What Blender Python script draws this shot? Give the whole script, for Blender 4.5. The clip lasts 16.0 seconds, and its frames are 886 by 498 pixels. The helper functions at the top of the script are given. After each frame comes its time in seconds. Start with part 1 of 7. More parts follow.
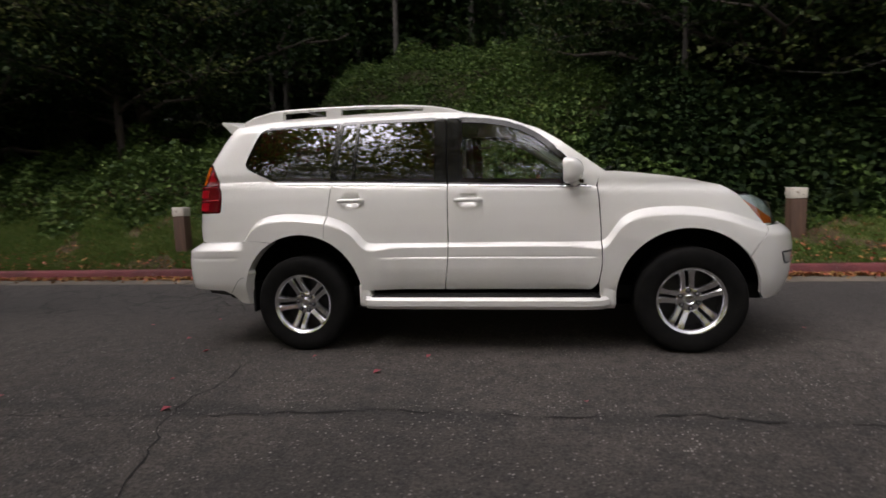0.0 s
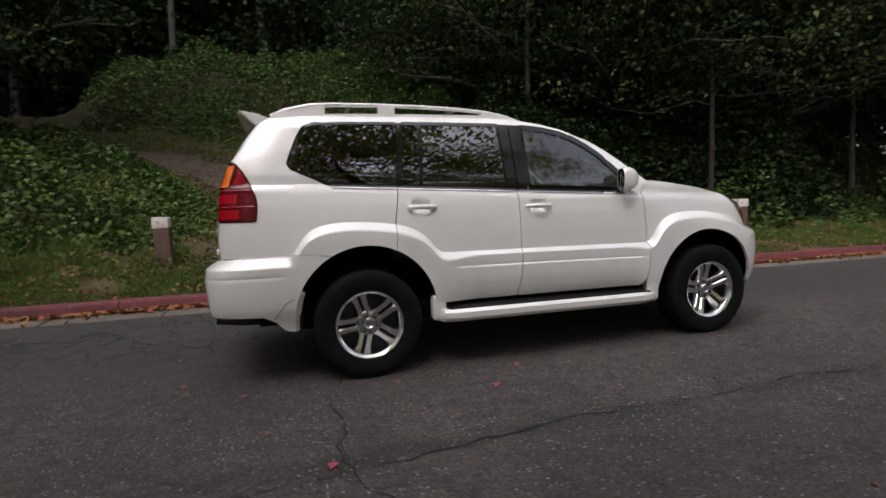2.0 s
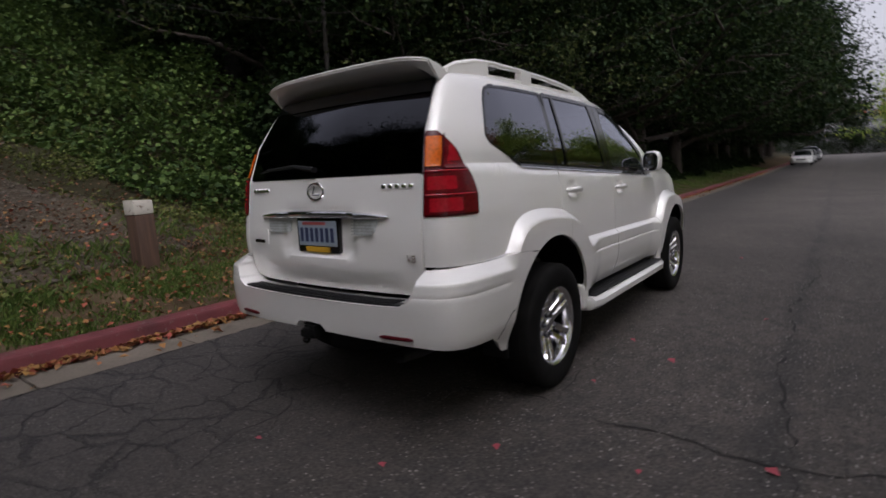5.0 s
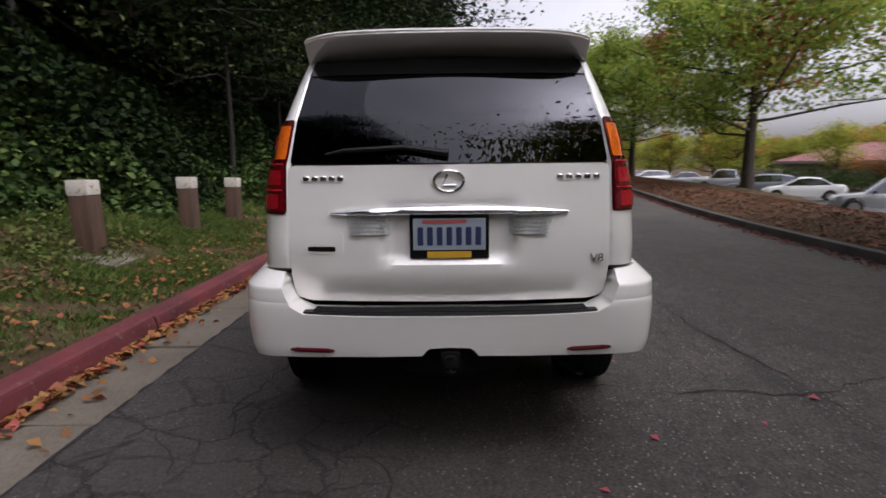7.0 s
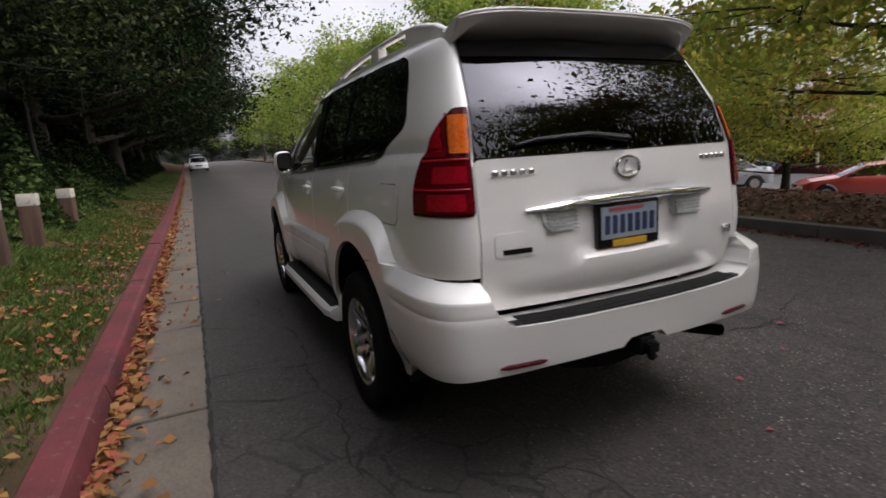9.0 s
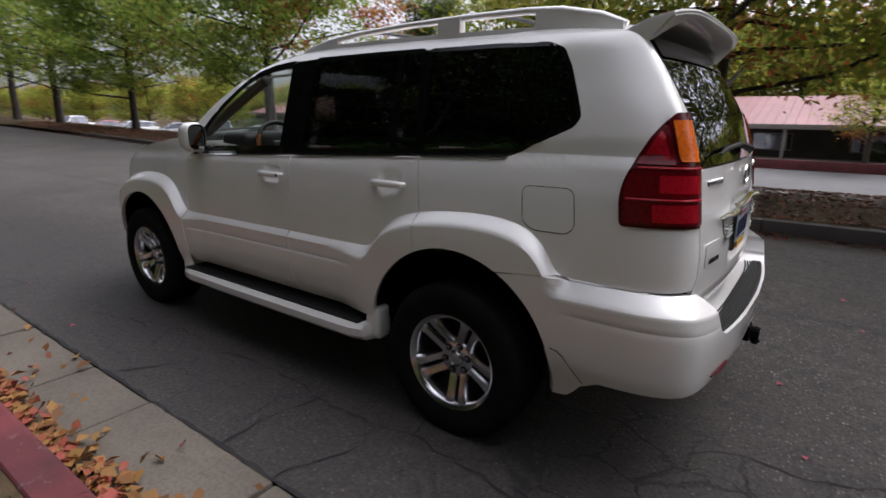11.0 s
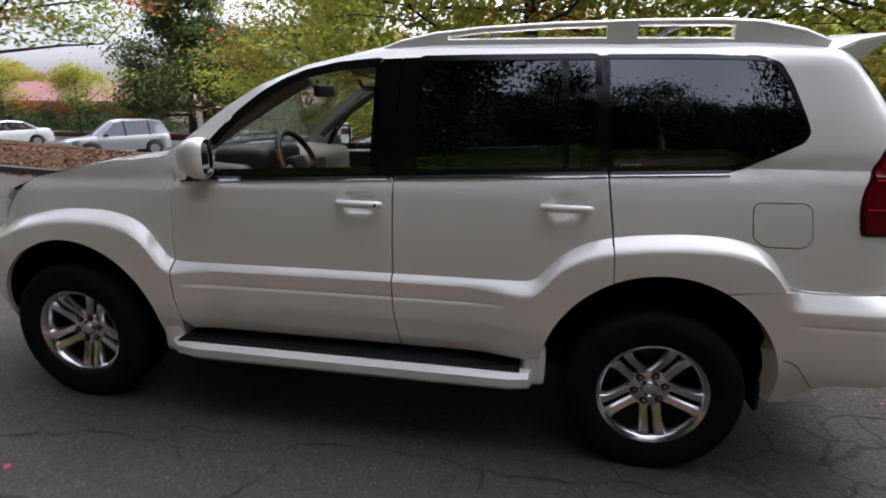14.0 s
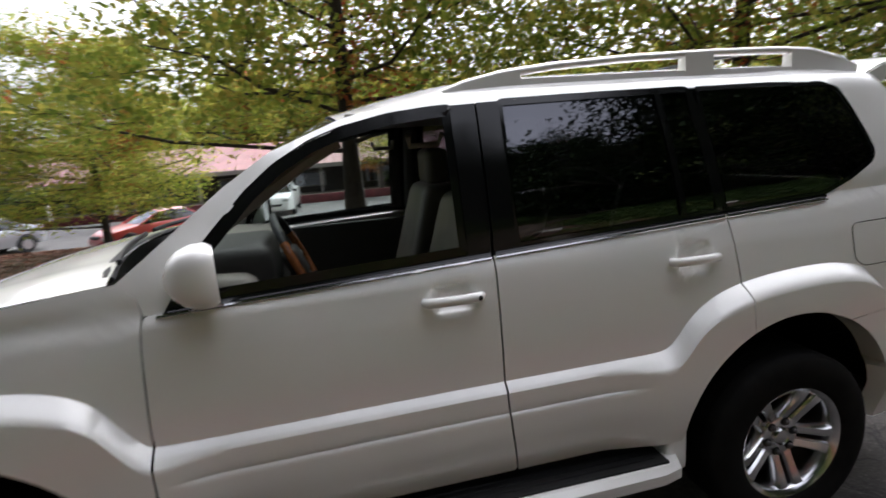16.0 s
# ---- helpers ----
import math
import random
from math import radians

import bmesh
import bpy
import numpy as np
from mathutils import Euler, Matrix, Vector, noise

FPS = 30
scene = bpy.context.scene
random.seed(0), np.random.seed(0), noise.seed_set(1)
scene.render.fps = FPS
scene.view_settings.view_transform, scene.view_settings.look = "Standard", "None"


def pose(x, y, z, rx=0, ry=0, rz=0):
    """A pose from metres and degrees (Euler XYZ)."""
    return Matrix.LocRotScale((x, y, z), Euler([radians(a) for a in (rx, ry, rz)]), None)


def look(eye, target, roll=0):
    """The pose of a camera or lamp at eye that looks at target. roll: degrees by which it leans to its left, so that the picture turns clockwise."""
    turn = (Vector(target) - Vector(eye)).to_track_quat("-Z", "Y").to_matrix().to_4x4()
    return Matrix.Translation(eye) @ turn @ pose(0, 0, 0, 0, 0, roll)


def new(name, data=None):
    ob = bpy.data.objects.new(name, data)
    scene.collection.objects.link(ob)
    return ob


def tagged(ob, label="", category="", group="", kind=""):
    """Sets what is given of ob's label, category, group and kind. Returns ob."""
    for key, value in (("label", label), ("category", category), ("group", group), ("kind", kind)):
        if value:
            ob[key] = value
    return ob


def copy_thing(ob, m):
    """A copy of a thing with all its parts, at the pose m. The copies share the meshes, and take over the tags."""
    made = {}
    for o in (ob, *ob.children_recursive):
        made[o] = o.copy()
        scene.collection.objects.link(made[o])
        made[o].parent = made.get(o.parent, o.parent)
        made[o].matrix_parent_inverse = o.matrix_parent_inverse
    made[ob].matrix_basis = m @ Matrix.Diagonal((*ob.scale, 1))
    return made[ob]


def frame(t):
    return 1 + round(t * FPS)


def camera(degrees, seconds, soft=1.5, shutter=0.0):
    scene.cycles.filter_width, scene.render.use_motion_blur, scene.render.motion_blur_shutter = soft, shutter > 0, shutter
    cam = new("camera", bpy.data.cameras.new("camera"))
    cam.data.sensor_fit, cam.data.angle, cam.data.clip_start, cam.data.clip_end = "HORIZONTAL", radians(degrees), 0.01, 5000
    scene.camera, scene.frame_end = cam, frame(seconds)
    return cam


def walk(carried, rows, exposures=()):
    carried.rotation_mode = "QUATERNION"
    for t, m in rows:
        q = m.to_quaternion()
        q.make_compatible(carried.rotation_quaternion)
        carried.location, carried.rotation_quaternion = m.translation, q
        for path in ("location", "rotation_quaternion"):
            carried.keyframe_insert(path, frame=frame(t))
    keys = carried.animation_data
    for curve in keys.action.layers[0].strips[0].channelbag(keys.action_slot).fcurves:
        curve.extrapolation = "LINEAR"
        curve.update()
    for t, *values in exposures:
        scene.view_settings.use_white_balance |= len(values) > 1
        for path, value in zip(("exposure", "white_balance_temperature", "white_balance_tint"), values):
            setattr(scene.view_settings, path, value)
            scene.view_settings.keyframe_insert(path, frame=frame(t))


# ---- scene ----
cam = camera(80.0, 16, 1.6, 0.45)
PATH = [
    (0, (0.366, -4.619, 1.127), (0.019, -2.659, 0.931), -1.9),
    (0.5, (-0.193, -4.68, 1.153), (-0.279, -2.695, 0.924), -2.3),
    (1, (-0.789, -4.632, 1.15), (-0.758, -2.642, 0.956), -1.7),
    (1.5, (-1.333, -4.565, 1.165), (-0.979, -2.605, 0.979), -2.1),
    (2, (-1.896, -4.363, 1.117), (-1.332, -2.451, 0.957), -1.9),
    (2.5, (-2.399, -4.143, 1.122), (-1.592, -2.321, 0.947), -2.7),
    (3, (-2.865, -3.827, 1.137), (-1.955, -2.058, 0.932), -4.1),
    (3.5, (-3.257, -3.473, 1.168), (-2.14, -1.823, 0.989), -2.8),
    (4, (-3.624, -3.092, 1.185), (-2.327, -1.591, 0.931), -4.9),
    (4.5, (-3.912, -2.625, 1.208), (-2.517, -1.208, 1.004), -2.4),
    (5, (-4.16, -2.172, 1.231), (-2.578, -0.979, 0.963), -2.7),
    (5.2, (-4.237, -1.967, 1.232), (-2.631, -0.81, 0.947), -4.5),
    (7.3, (-4.5, 0.276, 1.261), (-2.531, 0.136, 0.938), -1.0),
    (7.5, (-4.456, 0.433, 1.269), (-2.494, 0.232, 0.933), -1.7),
    (8, (-4.33, 0.845, 1.272), (-2.384, 0.51, 0.956), -0.7),
    (8.5, (-4.198, 1.212, 1.283), (-2.357, 0.518, 0.923), -1.9),
    (9, (-3.962, 1.575, 1.295), (-2.176, 0.752, 0.93), -3.6),
    (9.5, (-3.666, 1.879, 1.305), (-2.009, 0.802, 0.992), -0.3),
    (10, (-3.35, 2.203, 1.381), (-1.883, 0.917, 0.941), 1.3),
    (10.2, (-3.207, 2.313, 1.392), (-1.791, 0.973, 0.942), 1.1),
    (12.3, (-1.873, 2.98, 1.516), (-1.157, 1.194, 0.969), 0.8),
    (12.5, (-1.764, 2.999, 1.519), (-1.073, 1.2, 0.981), 0.8),
    (13, (-1.483, 3.032, 1.534), (-0.928, 1.194, 0.973), 1.8),
    (13.5, (-1.216, 3.064, 1.491), (-0.763, 1.201, 0.924), 2.4),
    (14, (-0.877, 2.994, 1.531), (-0.534, 1.099, 0.993), 0.5),
    (14.5, (-0.589, 2.926, 1.543), (-0.434, 0.989, 1.07), 1.1),
    (15, (-0.243, 2.836, 1.589), (-0.289, 0.909, 1.056), -0.1),
    (15.5, (0.055, 2.645, 1.571), (-0.071, 0.699, 1.126), -3.9),
    (16, (0.261, 2.402, 1.585), (-0.167, 0.488, 1.195), -4.5),
]
EXPOSURES = [(0, 0.62, 6600, 13), (2, 0.70, 6400, 14), (4, 0.58, 6200, 16), (5, 0.32, 6200, 15), (7.5, 0.82, 6300, 16), (9, 0.76, 6400, 13), (10, 0.82, 6300, 12), (12.5, 1.27, 6050, 15), (14.5, 1.47, 6050, 11), (16, 1.50, 6200, 10)]
walk(cam, [(t, look(e, g, r)) for t, e, g, r in PATH], EXPOSURES)

# ---- world and light: an overcast autumn day ----
world = bpy.data.worlds.new("overcast_sky")
scene.world = world
world.use_nodes = True
wn, wl = world.node_tree.nodes, world.node_tree.links
SUN_UP, SUN_ROUND = 52, 215
bg = wn["Background"]
sky = wn.new("ShaderNodeTexSky")
sky.sky_type, sky.sun_disc = "NISHITA", False
sky.sun_elevation, sky.sun_rotation = radians(SUN_UP), radians(SUN_ROUND)
sky.dust_density, sky.air_density = 4.0, 1.0
grey = wn.new("ShaderNodeHueSaturation")
grey.inputs["Saturation"].default_value = 0.15
clouds = wn.new("ShaderNodeTexNoise")
clouds.inputs["Scale"].default_value, clouds.inputs["Detail"].default_value = 2.6, 6
cloud_ramp = wn.new("ShaderNodeMapRange")
cloud_ramp.inputs["From Min"].default_value, cloud_ramp.inputs["From Max"].default_value = 0.3, 0.7
cloud_ramp.inputs["To Min"].default_value, cloud_ramp.inputs["To Max"].default_value = 0.75, 1.25
cloud_mul = wn.new("ShaderNodeVectorMath")
cloud_mul.operation = "MULTIPLY"
wl.new(sky.outputs["Color"], grey.inputs["Color"])
wl.new(clouds.outputs["Fac"], cloud_ramp.inputs["Value"])
wl.new(grey.outputs["Color"], cloud_mul.inputs[0])
wl.new(cloud_ramp.outputs["Result"], cloud_mul.inputs[1])
warm = wn.new("ShaderNodeVectorMath")
warm.operation = "MULTIPLY"
warm.inputs[1].default_value = (1.02, 0.99, 1.025)
wl.new(cloud_mul.outputs[0], warm.inputs[0])
# an overcast sky is about three times as bright overhead as at the horizon
ray = wn.new("ShaderNodeTexCoord")
up = wn.new("ShaderNodeSeparateXYZ")
wl.new(ray.outputs["Generated"], up.inputs[0])
dome = wn.new("ShaderNodeMapRange")
dome.inputs["From Min"].default_value, dome.inputs["From Max"].default_value = 0.0, 1.0
dome.inputs["To Min"].default_value, dome.inputs["To Max"].default_value = 0.95, 1.50
wl.new(up.outputs["Z"], dome.inputs["Value"])
domed = wn.new("ShaderNodeVectorMath")
domed.operation = "MULTIPLY"
wl.new(warm.outputs[0], domed.inputs[0])
wl.new(dome.outputs["Result"], domed.inputs[1])
wl.new(domed.outputs[0], bg.inputs["Color"])
bg.inputs["Strength"].default_value = 0.13
sun = new("sun", bpy.data.lights.new("sun", "SUN"))
sun.data.energy, sun.data.angle, sun.data.color = 0.7, radians(90), (1.0, 0.97, 0.93)
sun.matrix_world = look((0, 0, 30), Vector((0, 0, 30)) + Vector((math.sin(radians(SUN_ROUND)) * -1, math.cos(radians(SUN_ROUND)) * -1, -math.tan(radians(SUN_UP)))))


# ---- materials ----
class Mat:
    """A node material with the few nodes that most surfaces here need."""

    def __init__(self, name, colour=(0.5, 0.5, 0.5), rough=0.6, metal=0.0, **more):
        self.m = bpy.data.materials.new(name)
        self.m.use_nodes = True
        self.n, self.l = self.m.node_tree.nodes, self.m.node_tree.links
        self.b = self.n["Principled BSDF"]
        self.put("Base Color", (*colour, 1) if len(colour) == 3 else colour)
        self.put("Roughness", rough)
        self.put("Metallic", metal)
        for k, v in more.items():
            self.put(k.replace("_", " "), v)
        self.where = None

    def put(self, key, value):
        self.b.inputs[key].default_value = value

    def coords(self):
        if self.where is None:
            self.where = self.n.new("ShaderNodeTexCoord").outputs["Object"]
        return self.where

    def world(self):
        return self.n.new("ShaderNodeNewGeometry").outputs["Position"]

    def scaled(self, vec, s):
        m = self.n.new("ShaderNodeMapping")
        m.inputs["Scale"].default_value = s
        self.l.new(vec, m.inputs["Vector"])
        return m.outputs[0]

    def noise(self, scale, detail=4, rough=0.55, vec=None):
        t = self.n.new("ShaderNodeTexNoise")
        t.inputs["Scale"].default_value, t.inputs["Detail"].default_value, t.inputs["Roughness"].default_value = scale, detail, rough
        self.l.new(vec if vec is not None else self.coords(), t.inputs["Vector"])
        return t.outputs["Fac"]

    def cells(self, scale, feature="F1", out="Distance", vec=None):
        t = self.n.new("ShaderNodeTexVoronoi")
        t.feature = feature
        t.inputs["Scale"].default_value = scale
        self.l.new(vec if vec is not None else self.coords(), t.inputs["Vector"])
        return t.outputs[out]

    def range(self, value, a, b, c=0.0, d=1.0):
        t = self.n.new("ShaderNodeMapRange")
        for k, v in zip(("From Min", "From Max", "To Min", "To Max"), (a, b, c, d)):
            t.inputs[k].default_value = v
        self.l.new(value, t.inputs["Value"])
        return t.outputs["Result"]

    def ramp(self, value, stops):
        t = self.n.new("ShaderNodeValToRGB")
        e = t.color_ramp.elements
        while len(e) < len(stops):
            e.new(0.5)
        for k, (p, c) in zip(e, stops):
            k.position, k.color = p, (*c, 1)
        self.l.new(value, t.inputs["Fac"])
        return t.outputs["Color"]

    def math(self, op, a, b=None):
        t = self.n.new("ShaderNodeMath")
        t.operation = op
        for i, v in enumerate((a, b)):
            if v is None:
                continue
            if isinstance(v, (int, float)):
                t.inputs[i].default_value = v
            else:
                self.l.new(v, t.inputs[i])
        return t.outputs[0]

    def mix(self, fac, a, b):
        t = self.n.new("ShaderNodeMix")
        t.data_type = "RGBA"
        for i, v in ((0, fac), (6, a), (7, b)):
            if isinstance(v, (int, float)):
                t.inputs[i].default_value = v
            elif isinstance(v, tuple):
                t.inputs[i].default_value = (*v, 1) if len(v) == 3 else v
            else:
                self.l.new(v, t.inputs[i])
        return t.outputs[2]

    def colour(self, out):
        self.l.new(out, self.b.inputs["Base Color"])
        return self

    def roughness(self, out):
        self.l.new(out, self.b.inputs["Roughness"])
        return self

    def bump(self, height, strength=0.3, distance=0.01):
        t = self.n.new("ShaderNodeBump")
        t.inputs["Strength"].default_value, t.inputs["Distance"].default_value = strength, distance
        self.l.new(height, t.inputs["Height"])
        self.l.new(t.outputs[0], self.b.inputs["Normal"])
        return self

    def random(self, island=False):
        if island:
            return self.n.new("ShaderNodeNewGeometry").outputs["Random Per Island"]
        return self.n.new("ShaderNodeObjectInfo").outputs["Random"]


def leafy(name, stops, rough=0.55, glow=0.25, sheen=0.18):
    """Leaves: each its own tint, some light through the blade."""
    m = Mat(name, rough=rough, Specular_IOR_Level=sheen)
    big = m.noise(0.45, 2, vec=m.world())
    f = m.math("ADD", m.math("MULTIPLY", m.random(True), 0.7), m.math("MULTIPLY", big, 0.35))
    col = m.ramp(f, stops)
    m.colour(col)
    tr = m.n.new("ShaderNodeBsdfTranslucent")
    m.l.new(col, tr.inputs["Color"])
    mix = m.n.new("ShaderNodeMixShader")
    mix.inputs[0].default_value = glow
    m.l.new(m.b.outputs[0], mix.inputs[1])
    m.l.new(tr.outputs[0], mix.inputs[2])
    m.l.new(mix.outputs[0], m.n["Material Output"].inputs["Surface"])
    return m.m


def make_asphalt():
    m = Mat("asphalt", rough=0.85)
    w = m.world()
    patch = m.noise(0.55, 4, vec=w)
    fine = m.noise(55, 3, 0.7, vec=w)
    stones = m.cells(62, out="Color", vec=w)
    grit = m.cells(62, vec=w)
    base = m.ramp(patch, [(0.3, (0.049, 0.042, 0.036)), (0.55, (0.077, 0.065, 0.056)), (0.75, (0.104, 0.088, 0.077))])
    sep = m.n.new("ShaderNodeSeparateColor")
    m.l.new(stones, sep.inputs[0])
    pale = m.math("MULTIPLY", m.range(sep.outputs[0], 0.83, 0.94), m.range(grit, 0.5, 0.15))
    blot = m.range(m.noise(9.0, 5, 0.72, vec=w), 0.44, 0.64, 0, 0.72)
    base = m.mix(blot, base, (0.026, 0.024, 0.023))
    axis = m.n.new("ShaderNodeSeparateXYZ")
    m.l.new(w, axis.inputs[0])
    seam = m.math("ABSOLUTE", m.math("ADD", m.math("ADD", axis.outputs[1], 1.96), m.math("MULTIPLY", m.math("SUBTRACT", m.noise(2.2, 3, vec=w), 0.5), 0.3)))
    seam = m.math("MULTIPLY", m.range(seam, 0.13, 0.02), m.range(m.noise(1.6, 3, vec=w), 0.36, 0.50))
    base = m.mix(m.math("MULTIPLY", seam, 0.7), base, (0.024, 0.022, 0.021))
    few = m.range(m.noise(3.0, 3, vec=w), 0.35, 0.65, 0.25, 1.0)
    c = m.mix(m.math("MULTIPLY", pale, m.math("MULTIPLY", few, 0.9)), base, (0.46, 0.43, 0.39))
    c = m.mix(m.range(fine, 0.42, 0.68, 0, 0.7), c, (0.016, 0.015, 0.014))
    # tone darkens towards the gutter: shade of trees and car put into the colour
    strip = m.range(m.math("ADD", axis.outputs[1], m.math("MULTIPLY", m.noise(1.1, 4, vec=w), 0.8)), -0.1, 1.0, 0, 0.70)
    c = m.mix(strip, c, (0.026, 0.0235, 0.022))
    # crazed patch of old asphalt by the gutter, behind the rear wheel
    warp = m.n.new("ShaderNodeVectorMath")
    warp.operation = "ADD"
    wob = m.n.new("ShaderNodeTexNoise")
    wob.inputs["Scale"].default_value, wob.inputs["Detail"].default_value, wob.inputs["Roughness"].default_value = 3.0, 6.0, 0.68
    m.l.new(w, wob.inputs["Vector"])
    sc = m.n.new("ShaderNodeVectorMath")
    sc.operation = "SCALE"
    sc.inputs[3].default_value = 0.28
    m.l.new(wob.outputs["Color"], sc.inputs[0])
    m.l.new(w, warp.inputs[0])
    m.l.new(sc.outputs[0], warp.inputs[1])
    flat = m.scaled(warp.outputs[0], (1, 1, 0))
    e1 = m.cells(3.3, "DISTANCE_TO_EDGE", vec=flat)
    e2 = m.cells(1.15, "DISTANCE_TO_EDGE", vec=flat)
    xyz = m.n.new("ShaderNodeSeparateXYZ")
    m.l.new(w, xyz.inputs[0])
    zone = m.math("MULTIPLY", m.range(xyz.outputs[0], -1.2, -2.0), m.range(xyz.outputs[1], 0.05, 0.45))
    zone = m.math("MULTIPLY", m.math("MULTIPLY", zone, m.range(xyz.outputs[1], 1.75, 1.65)), m.range(m.noise(1.5, 3, vec=w), 0.32, 0.48))
    zone2 = m.range(xyz.outputs[1], 0.0, 0.8)
    zone2 = m.math("MULTIPLY", zone2, m.range(m.noise(0.9, 3, vec=w), 0.46, 0.6))
    crack = m.math("MAXIMUM", m.math("MULTIPLY", m.range(e1, 0.040, 0.012), zone), m.math("MULTIPLY", m.range(e2, 0.007, 0.002), zone2))
    c = m.mix(m.math("MULTIPLY", crack, 0.92), c, (0.010, 0.0095, 0.009))
    m.colour(c)
    m.roughness(m.range(fine, 0.3, 0.7, 0.68, 0.95))
    h = m.math("SUBTRACT", m.math("ADD", m.math("MULTIPLY", grit, -0.6), fine), m.math("MULTIPLY", crack, 3.0))
    m.bump(h, 0.55, 0.006)
    return m.m


def make_concrete(name, pale, dark, rough=0.85):
    m = Mat(name, rough=rough)
    w = m.world()
    c = m.ramp(m.noise(1.7, 5, 0.6, vec=w), [(0.3, dark), (0.7, pale)])
    c = m.mix(m.range(m.noise(60, 3, 0.7, vec=w), 0.42, 0.75, 0, 0.55), c, tuple(v * 0.5 for v in dark))
    m.colour(c)
    m.bump(m.noise(120, 3, vec=w), 0.35, 0.004)
    return m.m


def make_red_paint():
    m = Mat("red_kerb_paint", rough=0.75)
    w = m.world()
    c = m.ramp(m.noise(2.3, 5, 0.6, vec=w), [(0.3, (0.062, 0.012, 0.014)), (0.7, (0.145, 0.026, 0.030))])
    c = m.mix(m.range(m.noise(16, 6, 0.7, vec=w), 0.58, 0.7, 0, 0.8), c, (0.17, 0.14, 0.13))
    m.colour(c)
    m.bump(m.noise(70, 4, vec=w), 0.4, 0.004)
    return m.m


def make_soil():
    m = Mat("verge_soil", rough=0.95)
    w = m.world()
    a = m.noise(1.3, 5, 0.6, vec=w)
    c = m.ramp(a, [(0.3, (0.034, 0.024, 0.013)), (0.5, (0.070, 0.049, 0.028)), (0.72, (0.11, 0.078, 0.047))])
    c = m.mix(m.range(m.noise(30, 4, 0.7, vec=w), 0.5, 0.75, 0, 0.7), c, (0.03, 0.04, 0.014))
    # darker brown ground under the brambles, away from the verge
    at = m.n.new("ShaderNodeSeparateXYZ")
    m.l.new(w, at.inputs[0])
    bank_tone = m.math("MULTIPLY", m.range(at.outputs[1], 4.3, 5.4), m.range(m.noise(2.0, 4, vec=w), 0.3, 0.5, 0.6, 1.0))
    c = m.mix(bank_tone, c, (0.024, 0.022, 0.011))
    m.colour(c)
    m.put("Specular IOR Level", 0.1)
    m.bump(m.noise(24, 5, 0.7, vec=w), 0.8, 0.03)
    return m.m


def make_path():
    m = Mat("dirt_path", rough=0.95)
    w = m.world()
    c = m.ramp(m.noise(1.1, 5, 0.65, vec=w), [(0.3, (0.026, 0.020, 0.013)), (0.7, (0.064, 0.049, 0.032))])
    sep = m.n.new("ShaderNodeSeparateColor")
    m.l.new(m.cells(22, out="Color", vec=w), sep.inputs[0])
    c = m.mix(m.range(sep.outputs[0], 0.7, 0.95, 0, 0.6), c, (0.10, 0.088, 0.074))
    m.colour(c)
    m.bump(m.cells(26, vec=w), 0.8, 0.03)
    m.put("Specular IOR Level", 0.15)
    return m.m


def make_bark(name, dark, pale):
    m = Mat(name, rough=0.92)
    v = m.scaled(m.world(), (1, 1, 0.22))
    c = m.ramp(m.noise(14, 6, 0.65, vec=v), [(0.32, dark), (0.7, pale)])
    m.colour(c)
    m.bump(m.noise(22, 5, 0.7, vec=v), 0.8, 0.02)
    return m.m


def make_wood():
    m = Mat("brown_post_stain", rough=0.75)
    v = m.scaled(m.coords(), (1, 1, 0.08))
    c = m.ramp(m.noise(28, 5, 0.65, vec=v), [(0.3, (0.042, 0.022, 0.014)), (0.7, (0.105, 0.058, 0.036))])
    m.colour(c)
    m.bump(m.noise(40, 4, vec=v), 0.4, 0.004)
    return m.m


def make_worn_white():
    m = Mat("worn_white_paint", rough=0.8)
    f = m.range(m.noise(22, 6, 0.75), 0.56, 0.66)
    m.colour(m.mix(f, (0.52, 0.49, 0.42), (0.14, 0.10, 0.07)))
    m.bump(m.noise(50, 4), 0.3, 0.003)
    return m.m


ASPHALT = make_asphalt()
CONCRETE = make_concrete("gutter_concrete", (0.162, 0.138, 0.108), (0.092, 0.077, 0.059))
DARK_KERB = make_concrete("weathered_kerb", (0.10, 0.088, 0.078), (0.045, 0.04, 0.036))
LOT = make_concrete("parking_asphalt", (0.095, 0.091, 0.088), (0.06, 0.058, 0.056))
RED_PAINT, SOIL, PATH_DIRT, WOOD, WORN_WHITE = make_red_paint(), make_soil(), make_path(), make_wood(), make_worn_white()
BARK = make_bark("dark_bark", (0.018, 0.013, 0.010), (0.06, 0.046, 0.036))
# near-black copy of the bark for shaded trunks, shade put in its colour
SHADE_BARK = make_bark("shaded_bark", (0.006, 0.005, 0.004), (0.020, 0.016, 0.012))
ALDER = make_bark("grey_alder_bark", (0.016, 0.015, 0.012), (0.055, 0.05, 0.042))
# leaf greens kept near black: the woods' deep shade is in this colour
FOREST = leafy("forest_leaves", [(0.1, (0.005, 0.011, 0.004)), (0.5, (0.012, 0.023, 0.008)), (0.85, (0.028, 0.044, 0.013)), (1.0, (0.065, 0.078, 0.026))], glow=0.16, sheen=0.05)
IVY = leafy("bramble_leaves", [(0.1, (0.010, 0.022, 0.006)), (0.45, (0.036, 0.066, 0.016)), (0.85, (0.092, 0.138, 0.036)), (1.0, (0.19, 0.18, 0.06))], glow=0.22, sheen=0.10)
GRASS = leafy("grass_blades", [(0.1, (0.035, 0.068, 0.012)), (0.5, (0.075, 0.125, 0.025)), (0.85, (0.13, 0.16, 0.045)), (1.0, (0.24, 0.20, 0.09))])
